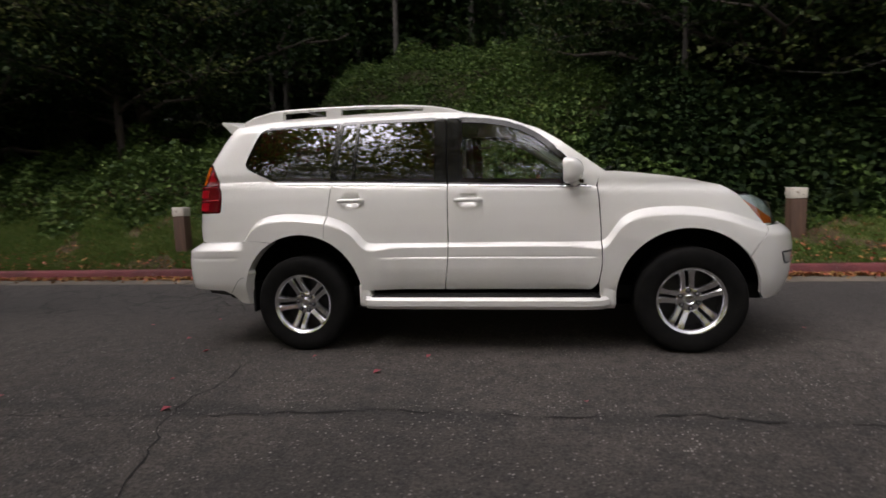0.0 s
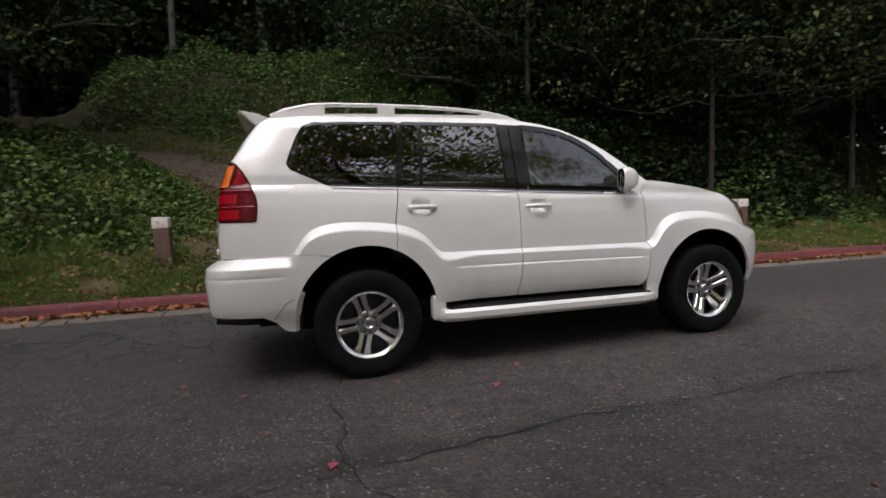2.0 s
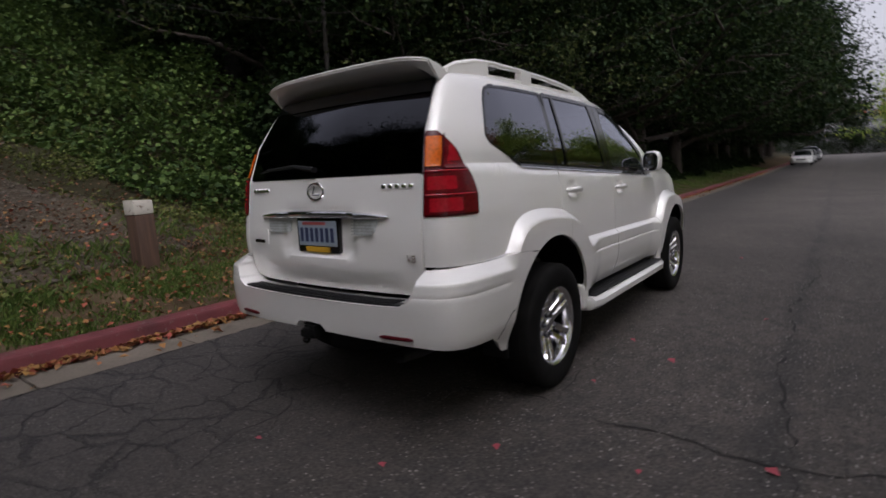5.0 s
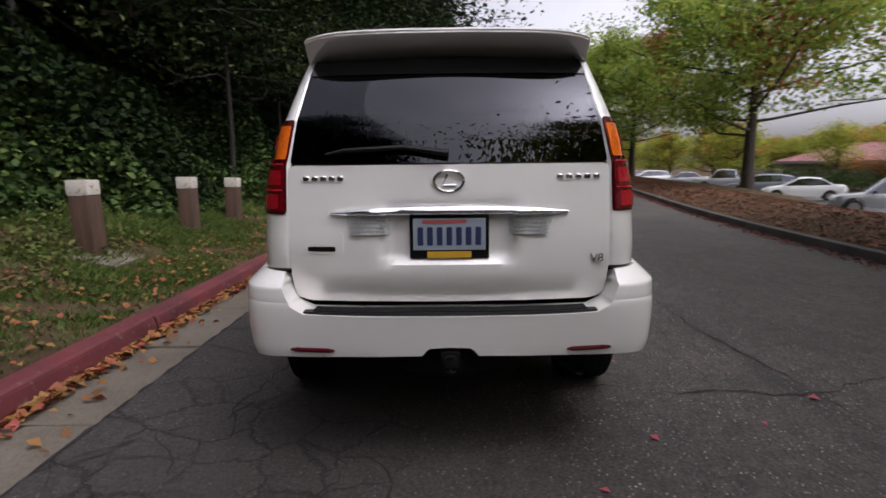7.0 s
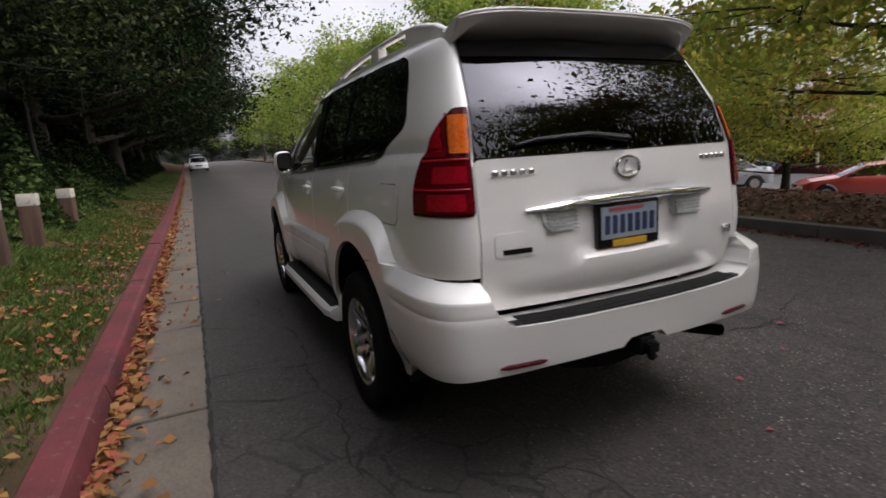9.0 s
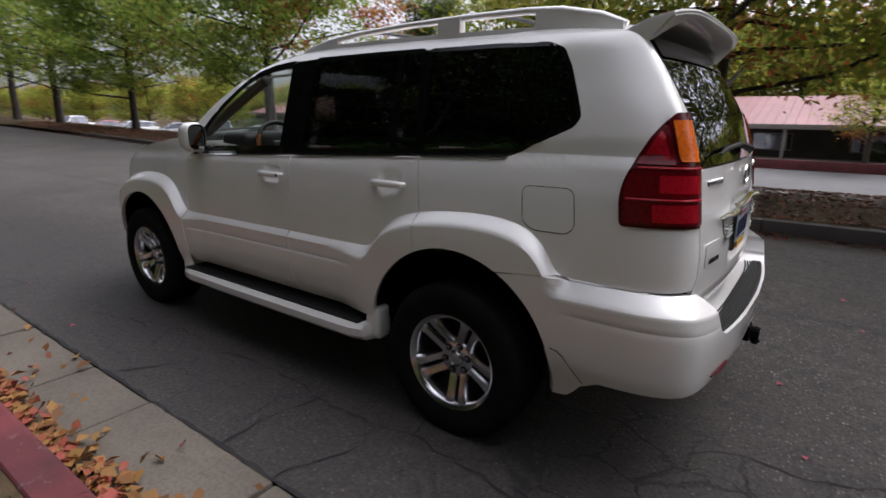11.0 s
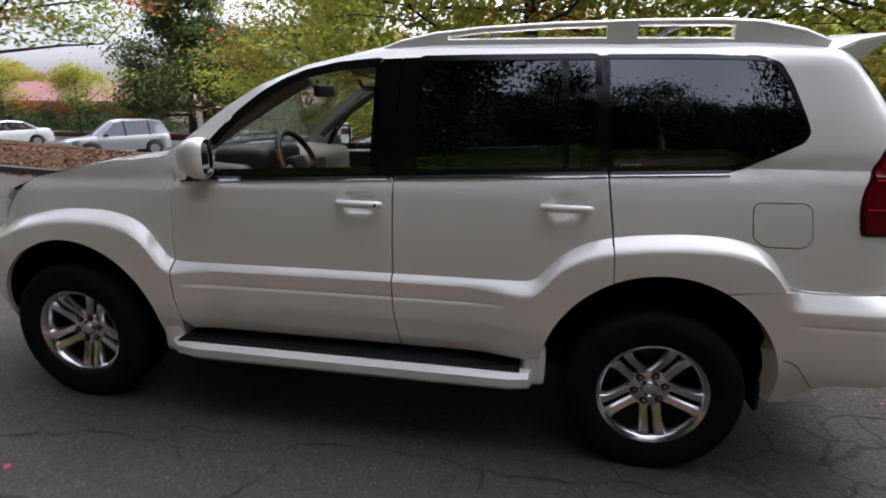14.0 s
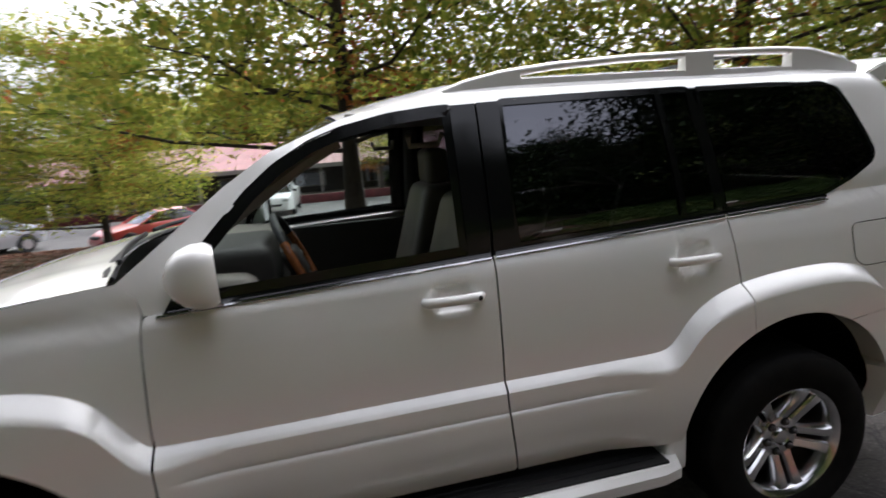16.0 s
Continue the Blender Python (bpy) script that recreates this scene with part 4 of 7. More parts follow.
    pil = [(-1.655, split), (us(0.985, split), split)] + [(us(0.985, z), z) for z in (1.35, 1.45, 1.55, 1.65, 1.70, 1.735)] + [(-1.90, 1.733), (-1.60, 1.7435), (-1.60, 1.7125), (-1.69, 1.707), (-1.757, 1.679), (-1.80, 1.609), (-1.85, 1.489), (-1.870, 1.43), (-1.849, 1.396), (-1.73, 1.338)]
    rail_low = [(-1.60, 1.7125), (-1.115, 1.716), (-0.7, 1.715), (-0.352, 1.711)] + EDGE_FRONT + [(0.722, belt(0.715))]
    rail_top = [(0.785, belt(0.785)), (0.797, 1.225), (0.838, 1.266), (0.86, 1.26)] + SCREEN_EDGE[1:] + [(0.0, 1.722), (-0.2, 1.746), (-0.4, 1.750), (-0.7, 1.750), (-1.0, 1.750), (-1.60, 1.7435)]
    shell = join(skin(low_q, side_at, side, 0.026, 0, 0.0, follow=True), skin(pil, side_at, side, 0.03, 0, 0.0), skin(rail_low + rail_top, side_at, side, 0.05, 0, 0.0))
    edge = [e for e in shell.edges if e.is_boundary]
    made = bmesh.ops.extrude_edge_only(shell, edges=edge)["geom"]
    for g in made:
        if isinstance(g, bmesh.types.BMVert):
            g.co.y -= side * 0.018
            g.co.x += 0.012 if g.co.x < -2.0 else 0
    body = part("quarter_panel", shell, PEARL, car)
    win = rounded(WIN_QUARTER, 0.015, 3)
    part("quarter_frame", ring_skin(inset(win, -0.004), inset(win, 0.014), side, 0.001), GLOSS_BLACK, body)
    part("pillar_trim", skin([(-1.120, belt(-1.12) + 0.008), (-1.070, 1.714), (-1.130, 1.714), (-1.172, belt(-1.17) + 0.008)], side_at, side, 0.06, -0.004, 0.01), GLOSS_BLACK, body)
    part("quarter_glass", skin(inset(win, 0.010), side_at, side, 0.06, -0.003, 0), SIDE_PRIVACY, body, "dark tinted rear quarter window")
    bm = bmesh.new()
    sweep(bm, [(x, side * (half(x, belt(x)) + 0.004), belt(x) + 0.006) for x in np.linspace(-1.60, SEAM_C - 0.005, 8)], 0.007, 6)
    belt_strip(body, -1.60, SEAM_C - 0.006, side)
    part("belt_moulding", bm, GLOSS_BLACK, body)
    if side > 0:
        f = rounded([(-1.690, 1.166), (-1.703, 1.03), (-1.745, 1.002), (-1.885, 1.002), (-1.912, 1.03), (-1.897, 1.15), (-1.875, 1.168)], 0.03)
        part("filler_flap", skin(f, side_at, side, 0.05, 0.0025, 0.008), PEARL, body)
        part("filler_gap", ring_skin(inset(f, -0.0035), inset(f, -0.0005), side, 0.0008), GLOSS_BLACK, body)
    # front wing
    wing = [(0.790 + GAP, belt(0.79)), (0.800 + GAP, 1.08), (0.812 + GAP, 0.85), (0.812 + GAP, 0.62), (0.795, 0.50), (0.80, 0.40), (0.80, 0.315), (0.90, 0.315)] + [(ux(x, z), z) for x, z in arc(ARCH_F, 0.47, 184, 36, 30)] + [(ux(1.80, 0.74), 0.74), (ux(1.87, 0.825), 0.825), (ux(1.90, 0.872), 0.872), (ux(1.80, 0.972), 0.972), (ux(1.70, 1.083), 1.083), (ux(1.60, 1.145), 1.145), (1.37, 1.203), (1.1, 1.245), (0.92, 1.266), (0.84, 1.270), (0.80, 1.225)]
    part("front_wing", skin(wing, side_at, side, 0.026, follow=True), PEARL, car)
    # head lamp
    lampo = rounded([(ux(1.705, 1.078), 1.078), (ux(1.80, 0.968), 0.968), (ux(1.90, 0.876), 0.876), (ux(1.975, 0.872), 0.872), (ux(1.985, 0.93), 0.93), (ux(1.93, 1.03), 1.03), (ux(1.83, 1.078), 1.078)], 0.02)
    lamp = part("headlight", skin(lampo, side_at, side, 0.03, -0.012, 0.03), LAMP_SILVER, car, "silver headlight with an orange strip under clear glass")
    part("turn_signal", skin([(ux(1.725, 1.055), 1.055), (ux(1.80, 0.972), 0.972), (ux(1.90, 0.882), 0.882), (ux(1.965, 0.88), 0.88), (ux(1.96, 0.915), 0.915), (ux(1.87, 0.965), 0.965)], side_at, side, 0.03, -0.004, 0.01), ORANGE, lamp)
    part("lens", skin(lampo, side_at, side, 0.03, 0.003, 0.0), CLEAR, lamp)
    # tail lamp
    zb, zt = 1.056, 1.445
    def edge_u(z):
        return us(lerp(z, (1.056, 1.15, 1.22, 1.30, 1.37, 1.42, 1.445), (0.115, 0.11, 0.14, 0.25, 0.40, 0.56, 0.70)), z)
    tail = part("tail_light", skin(rounded([(edge_u(z), z) for z in np.linspace(zb, zt, 12)] + [(us(0.985, z), z) for z in np.linspace(zt, zb, 8)], 0.022, 4), side_at, side, 0.03, 0.004, 0.02), DARK_RED, car, "dark red and amber tail light with two bright ridges")
    def band(z0, z1, s0, s1, mat, name):
        zs = np.linspace(z0, z1, 8)
        left = [(min(us(s0, z), edge_u(z) - 0.012), z) for z in zs]
        right = [(us(s1, z), z) for z in zs[::-1]]
        part(name, skin(rounded(left + right, 0.008, 2), side_at, side, 0.03, 0.010, 0.008), mat, tail)
    def patch(z0, z1, s0, s1, mat, name, lift=0.0125):
        zs = np.linspace(z0, z1, 5)
        o = [(min(us(s0, z), edge_u(z) - 0.022), z) for z in zs] + [(us(s1, z), z) for z in zs[::-1]]
        part(name, skin(rounded(o, 0.010, 3), side_at, side, 0.03, lift, 0.003), mat, tail)
    band(1.068, 1.150, 0.1, 0.955, RED_LENS, "stop_lens")
    band(1.160, 1.255, 0.1, 0.955, RED_LENS, "tail_lens")
    band(1.268, 1.432, 0.1, 0.575, RED_LENS, "side_lens")
    band(1.280, 1.418, 0.63, 0.945, AMBER, "indicator_lens")
    patch(1.078, 1.138, 0.36, 0.86, BRIGHT_RED, "lamp_bowl", 0.0115)
    patch(1.176, 1.236, 0.42, 0.90, BRIGHT_RED, "lamp_bowl", 0.0115)
    patch(1.288, 1.405, 0.30, 0.52, BRIGHT_RED, "lamp_bowl", 0.0115)
    for zr in (1.155, 1.2615):
        bm = bmesh.new()
        pts = [side_at(u, zr) for u in np.linspace(edge_u(zr) - 0.014, us(0.95, zr), 10)]
        sweep(bm, [(p.x - 0.008, side * (p.y + 0.007), p.z) for p in pts], 0.0055, 6)
        part("ridge", bm, BRIGHT_RED, tail)
    # running board
    bm = bmesh.new()
    xs = [-0.905, -0.88, -0.80, -0.4, 0.2, 0.70, 0.80, 0.88]
    outs = [0.86, 0.925, 0.945, 0.948, 0.948, 0.945, 0.925, 0.86]
    rings = []
    for x, o in zip(xs, outs):
        prof = [(0.74, 0.325), (o - 0.03, 0.318), (o, 0.345), (o + 0.002, 0.385), (o - 0.018, 0.405), (0.74, 0.408)]
        rings.append([bm.verts.new((x, side * y, z)) for y, z in prof])
    for a, b in zip(rings, rings[1:]):
        for k in range(6):
            bm.faces.new((a[k], a[(k + 1) % 6], b[(k + 1) % 6], b[k]))
    bm.faces.new(rings[0]), bm.faces.new(rings[-1])
    bmesh.ops.recalc_face_normals(bm, faces=bm.faces)
    board = part("running_board", bm, PEARL, car)
    bm = bmesh.new()
    box(bm, -0.84, 0.80, min(side * 0.76, side * 0.915), max(side * 0.76, side * 0.915), 0.40, 0.414, 0.005)
    part("tread", bm, BLACK, board, "black ribbed tread")
    for y in (0.79, 0.82, 0.85, 0.88):
        bm = bmesh.new()
        box(bm, -0.80, 0.76, side * y - 0.004, side * y + 0.004, 0.412, 0.418, 0.0015, 1)
        part("rib", bm, BLACK, board)
    for x, top in ((-0.90, 0.50), (0.86, 0.50)):
        bm = bmesh.new()
        box(bm, x - 0.05, x + 0.05, min(side * 0.78, side * 0.875), max(side * 0.78, side * 0.875), 0.325, top, 0.03, 3)
        part("end_fairing", bm, PEARL, board)
    # wheel housing
    for cx in AXLES:
        bm = bmesh.new()
        pts = arc(cx, 0.485, 3, 177, 24)
        a = [bm.verts.new((x, side * 0.42, z)) for x, z in pts]
        b = [bm.verts.new((x, side * min(0.865, side_at(ux(min(x, 2.0), z), z).y - 0.03), z)) for x, z in pts]
        for k in range(len(pts) - 1):
            bm.faces.new((a[k], a[k + 1], b[k + 1], b[k]))
        bm.faces.new(a)
        part("wheel_housing", bm, UNDER, car)
    # roof rail
    bm = bmesh.new()
    path = [(-0.15, 1.748), (-0.26, 1.782), (-0.40, 1.808), (-0.6, 1.828), (-0.9, 1.842), (-1.25, 1.848), (-1.55, 1.847), (-1.70, 1.838), (-1.86, 1.806), (-1.96, 1.77)]
    sweep(bm, [(x, side * (0.595 - 0.03 * ss(-1.4, -1.95, x)), z - 0.004) for x, z in path], [0.012, 0.017, 0.019, 0.018, 0.018, 0.018, 0.019, 0.022, 0.022, 0.013], 12, 0.8)
    rail = part("roof_rail", bm, PEARL, car)
    for x0, x1 in ((-0.46, -0.18), (-1.235, -1.115), (-1.95, -1.60), (-1.62, -0.44)):
        bm = bmesh.new()
        n = 8
        rings = []
        for k in range(n + 1):
            x = x0 + (x1 - x0) * k / n
            top = lerp(-x, [-p[0] for p in path], [p[1] for p in path])
            if (x0, x1) == (-1.62, -0.44):
                top = 1.744 + roof_drop(x) + 0.034
            yy = 0.595 - 0.03 * ss(-1.4, -1.95, x)
            rings.append([bm.verts.new((x, side * (yy + q), z)) for q, z in ((0.024, 1.735 + roof_drop(x)), (0.02, top), (-0.02, top), (-0.03, 1.75 + roof_drop(x)))])
        for a, b in zip(rings, rings[1:]):
            for k in range(4):
                bm.faces.new((a[k], a[(k + 1) % 4], b[(k + 1) % 4], b[k]))
        bm.faces.new(rings[0]), bm.faces.new(rings[-1])
        bmesh.ops.recalc_face_normals(bm, faces=bm.faces)
        part("rail_foot" if x1 - x0 < 1 else "rail_sill", bm, PEARL, rail)
    # bumper ends, lower
    bm = bmesh.new()
    box(bm, -1.845, -1.825, min(side * 0.66, side * 0.815), max(side * 0.66, side * 0.80), 0.27, 0.50, 0.006)
    part("mud_flap", bm, BLACK, car)


def handle(door, at, side):
    x, z = at
    bm = bmesh.new()
    y = half(x, z) + 0.022
    pts = [(x - 0.098, y + 0.004, z), (x - 0.085, y + 0.022, z + 0.001), (x - 0.05, y + 0.030, z + 0.002), (x, y + 0.032, z + 0.002), (x + 0.05, y + 0.030, z + 0.002), (x + 0.085, y + 0.022, z + 0.001), (x + 0.098, y + 0.004, z)]
    sweep(bm, [(p[0], side * p[1], p[2]) for p in pts], [0.010, 0.013, 0.014, 0.014, 0.014, 0.014, 0.012], 10, 1.15)
    h = part("handle", bm, PEARL, door)
    if side > 0 and x > -0.5:
        bm = bmesh.new()
        lathe(bm, [(0.0, 0.008), (0.004, 0.008), (0.0045, 0.001)], "Y", 14, (x - 0.08, y + 0.033, z))
        part("keyhole", bm, BLACK, h)


def mirror(door, side):
    bm = bmesh.new()
    rings = []
    for x, hy, hz, oy in ((0.540, 0.074, 0.082, 0.0), (0.563, 0.080, 0.092, 0.0), (0.612, 0.078, 0.091, -0.002), (0.662, 0.066, 0.078, -0.008), (0.700, 0.044, 0.053, -0.015), (0.715, 0.016, 0.02, -0.02)):
        ring = []
        for k in range(28):
            a = 2 * math.pi * k / 28
            c, s_ = math.cos(a), math.sin(a)
            p = 0.62
            ring.append(bm.verts.new((x + 0.012 * c, side * (0.893 + oy + hy * math.copysign(abs(c) ** p, c)), 1.272 + hz * math.copysign(abs(s_) ** p, s_))))
        rings.append(ring)
    for a, b in zip(rings, rings[1:]):
        for k in range(28):
            bm.faces.new((a[k], a[(k + 1) % 28], b[(k + 1) % 28], b[k]))
    bm.faces.new(rings[-1])
    bmesh.ops.recalc_face_normals(bm, faces=bm.faces)
    def turn_in(mesh):
        spin = Matrix.Rotation(side * radians(20), 3, "Z")
        for v in mesh.verts:
            v.co = Vector((0.625, side * 0.885, 1.282)) + spin @ ((v.co - Vector((0.625, side * 0.893, 1.272))) * Vector((0.70, 0.93, 0.98)))
    turn_in(bm)
    shell = part("wing_mirror", bm, PEARL, door)
    bm = bmesh.new()
    ring = []
    for f, dx in ((1.0, 0.0), (0.9, 0.016)):
        ring.append([bm.verts.new((0.543 + dx + 0.01 * math.cos(a), side * (0.893 + 0.072 * f * math.copysign(abs(math.cos(a)) ** 0.62, math.cos(a))), 1.272 + 0.079 * f * math.copysign(abs(math.sin(a)) ** 0.62, math.sin(a)))) for a in (2 * math.pi * k / 28 for k in range(28))])
    for k in range(28):
        bm.faces.new((ring[0][k], ring[0][(k + 1) % 28], ring[1][(k + 1) % 28], ring[1][k]))
    turn_in(bm)
    part("bezel", bm, GLOSS_BLACK, shell)
    bm = bmesh.new()
    bm.faces.new([bm.verts.new((0.557 + 0.01 * math.cos(a), side * (0.893 + 0.065 * math.copysign(abs(math.cos(a)) ** 0.62, math.cos(a))), 1.272 + 0.071 * math.copysign(abs(math.sin(a)) ** 0.62, math.sin(a)))) for a in (2 * math.pi * k / 28 for k in range(28))])
    turn_in(bm)
    part("mirror_glass", bm, MIRROR, shell)
    bm = bmesh.new()
    sweep(bm, [(0.64, side * 0.78, 1.19), (0.63, side * 0.82, 1.20), (0.61, side * 0.86, 1.22)], [0.045, 0.036, 0.03], 10, 0.6)
    part("mirror_foot", bm, PEARL, shell)
    part("mirror_sail", skin([(0.735, belt(0.73) - 0.004), (0.60, belt(0.6) + 0.006), (0.60, 1.35), (0.655, 1.29)], side_at, side, 0.05, 0.003, 0.012), BLACK if side > 0 else PEARL, shell)


for s in (-1, 1):
    build_side(s)


# roof
def roof_panel():
    bm = bmesh.new()
    fr = [-1.0, -0.95, -0.87, -0.71, -0.47, -0.2, 0, 0.2, 0.47, 0.71, 0.87, 0.95, 1.0]
    zs = [0.0, 0.025, 0.042, 0.06, 0.072, 0.08, 0.082]
    rows = []
    for k in range(31):
        x = 0.18 - 2.16 * k / 30
        row = []
        for f in fr:
            i = abs(f)
            front = ss(0.18, -0.5, x)
            z = lerp(i, (0, 0.2, 0.47, 0.71, 0.87, 0.95, 1.0), zs[::-1]) * front + (0.052 * (1 - f * f) - 0.004) * (1 - front) + 1.744 + roof_drop(x)
            xx = x + (0.02 * (1 - f * f) if k == 0 else 0.02 * (1 - f * f) * (1 - k / 6) if k < 6 else 0) - (0.05 * (1 - f * f) if k == 30 else 0)
            row.append(bm.verts.new((xx, f * (half(min(x, 0.18), 1.744 + roof_drop(x)) + 0.001), z)))
        rows.append(row)
    for a, b in zip(rows, rows[1:]):
        for k in range(len(fr) - 1):
            bm.faces.new((a[k], a[k + 1], b[k + 1], b[k]))
    bmesh.ops.recalc_face_normals(bm, faces=bm.faces)
    return bm


part("roof", roof_panel(), PEARL, car)
bm = bmesh.new()
box(bm, -1.9, 0.15, -0.58, 0.58, 1.69, 1.705, 0.005)
part("headliner", bm, GREY_TRIM, car)
for x in (-0.62, -1.42):
    bm = bmesh.new()
    sweep(bm, [(x, y, 1.842 + 0.012 * (1 - (y / 0.56) ** 2)) for y in np.linspace(-0.56, 0.56, 9)], 0.016, 8, 0.6)
    part("roof_bar", bm, DARK_ALLOY, car)


# windscreen and bonnet
def windscreen():
    bm = bmesh.new()
    edge = SCREEN_EDGE
    rows = []
    for t in np.linspace(0, 1, 9):
        x = lerp(t, np.linspace(0, 1, 5), [p[0] for p in edge])
        z = lerp(t, np.linspace(0, 1, 5), [p[1] for p in edge])
        w = half(min(x, 0.86), z) - 0.004
        rows.append([bm.verts.new((x - 0.012 + 0.012 * (1 - f * f), f * w, z - 0.012 + (0.060 * t) * (1 - f * f))) for f in np.linspace(-1, 1, 13)])
    for a, b in zip(rows, rows[1:]):
        for k in range(12):
            bm.faces.new((a[k], a[k + 1], b[k + 1], b[k]))
    return bm


part("windscreen", windscreen(), CLEAR, car, "clear raked windscreen")


def bonnet():
    bm = bmesh.new()
    rows = []
    for k in range(19):
        t = k / 18
        x = 0.87 + (2.03 - 0.87) * t
        edge = lerp(x, (0.84, 1.1, 1.37, 1.6, 1.70, 1.83, 1.93, 2.03), (1.272, 1.248, 1.206, 1.148, 1.108, 1.07, 1.03, 0.985))
        w = side_at(ux(min(x, 1.93), min(edge, 1.2)), edge).y - 0.006 if x < 1.99 else 0.52
        row = []
        for f in np.linspace(-1, 1, 17):
            crown = 0.018 * (1 - f ** 2) + 0.006 * math.exp(-(((abs(f) - 0.62) / 0.1) ** 2)) * (1 - t * 0.7)
            row.append(bm.verts.new((x + (0.09 * (1 - f * f) if k == 18 else 0.09 * (1 - f * f) * t ** 3) + 0.10 * (1 - f * f) * (1 - t) ** 4, f * w, edge + crown)))
        rows.append(row)
    for a, b in zip(rows, rows[1:]):
        for k in range(16):
            bm.faces.new((a[k], a[k + 1], b[k + 1], b[k]))
    bmesh.ops.recalc_face_normals(bm, faces=bm.faces)
    return bm


part("bonnet", bonnet(), PEARL, car)
bm = bmesh.new()
sweep(bm, [(0.90 + 0.10 * (1 - (y / 0.7) ** 2), y, 1.262 + 0.02 * (1 - (y / 0.7) ** 2)) for y in np.linspace(-0.68, 0.68, 11)], 0.022, 8, 0.5)
part("scuttle", bm, BLACK, car)
for y0, y1 in ((0.62, 0.05), (-0.05, -0.62)):
    bm = bmesh.new()
    sweep(bm, [(0.90 + 0.10 * (1 - (y / 0.7) ** 2) - 0.035, y, 1.30 + 0.02 * (1 - (y / 0.7) ** 2)) for y in np.linspace(y0, y1, 8)], 0.009, 6)
    part("wiper", bm, BLACK, car)


# front bumper and grille
def bumper_front(side):
    o = [(ux(x, z), z) for x, z in arc(ARCH_F, 0.47, 2, 35, 8)] + [(ux(1.803, 0.737), 0.737), (ux(1.873, 0.822), 0.822), (ux(1.905, 0.866), 0.866), (ux(1.98, 0.866), 0.866), (FRONT_FROM + FRONT_LONG, 0.866), (FRONT_FROM + FRONT_LONG, 0.40), (ux(2.0, 0.38), 0.38), (ux(1.88, 0.37), 0.37)]
    return skin(o, side_at, side, 0.035, follow=True)


part("front_bumper", join(bumper_front(1), bumper_front(-1)), PEARL, car)
part("grille", join(*[skin([(ux(2.0, 0.95), 0.876), (FRONT_FROM + FRONT_LONG, 0.876), (FRONT_FROM + FRONT_LONG, 1.03), (ux(1.99, 0.98), 1.03)], side_at, s, 0.05, -0.01) for s in (1, -1)]), CHROME, car)
for s in (1, -1):
    fo = rounded([(ux(1.99, 0.69), 0.69), (ux(2.12, 0.69), 0.69), (ux(2.12, 0.60), 0.60), (ux(2.03, 0.60), 0.60), (ux(2.01, 0.62), 0.62)], 0.012)
    fog = part("fog_light", skin(fo, side_at, s, 0.03, 0.002, 0.004), BLACK, car, "small fog light in a black surround")
    part("lens", skin(inset(fo, 0.011 if sum(a[0] * b[1] - b[0] * a[1] for a, b in zip(fo, fo[1:] + fo[:1])) > 0 else 0.011), side_at, s, 0.03, 0.006, 0.004), CLEAR_LENS, fog)


# tailgate
def gate_at(y, z):
    dish = 0.032 * ss(0.30, 0.24, abs(y)) * ss(0.845, 0.885, z) * ss(1.10, 1.06, z)
    low = 0.022 * math.exp(-(((z - 0.80) / 0.05) ** 2)) * ss(0.62, 0.52, abs(y))
    return Vector((gate_x(z) - 0.052 * (1 - (y / 0.675) ** 2) + dish - 0.4 * low + 0.012 * ss(0.72, 0.685, z), y, z))


def gate_skin(outline, lift=0.0, depth=0.02, step=0.03):
    return skin(outline, gate_at, 1, step, lift, depth)


g = rounded([(-0.664, 1.255), (-0.666, 0.80), (-0.655, 0.70), (-0.60, 0.683), (0.60, 0.683), (0.655, 0.70), (0.666, 0.80), (0.664, 1.255)], 0.03)
gate = part("tailgate", gate_skin(g), PEARL, car)
gl = rounded([(-0.658, 1.262), (0.658, 1.262), (0.635, 1.44), (0.585, 1.715), (-0.585, 1.715), (-0.635, 1.44)], 0.02)
part("rear_window", gate_skin(gl, -0.004, 0.012, 0.06), PRIVACY, gate, "dark tinted rear window")
part("window_border", gate_skin([(-0.60, 1.64), (0.60, 1.64), (0.58, 1.71), (-0.58, 1.71)], 0.001, 0, 0.08), GLOSS_BLACK, gate)
# rear wiper
bm = bmesh.new()
sweep(bm, [tuple(gate_at(y, z) + Vector((-0.025, 0, 0))) for y, z in ((0.0, 1.30), (0.18, 1.325), (0.42, 1.315), (0.5, 1.30))], [0.022, 0.014, 0.011, 0.006], 8, 0.7)
part("rear_wiper", bm, BLACK, gate)
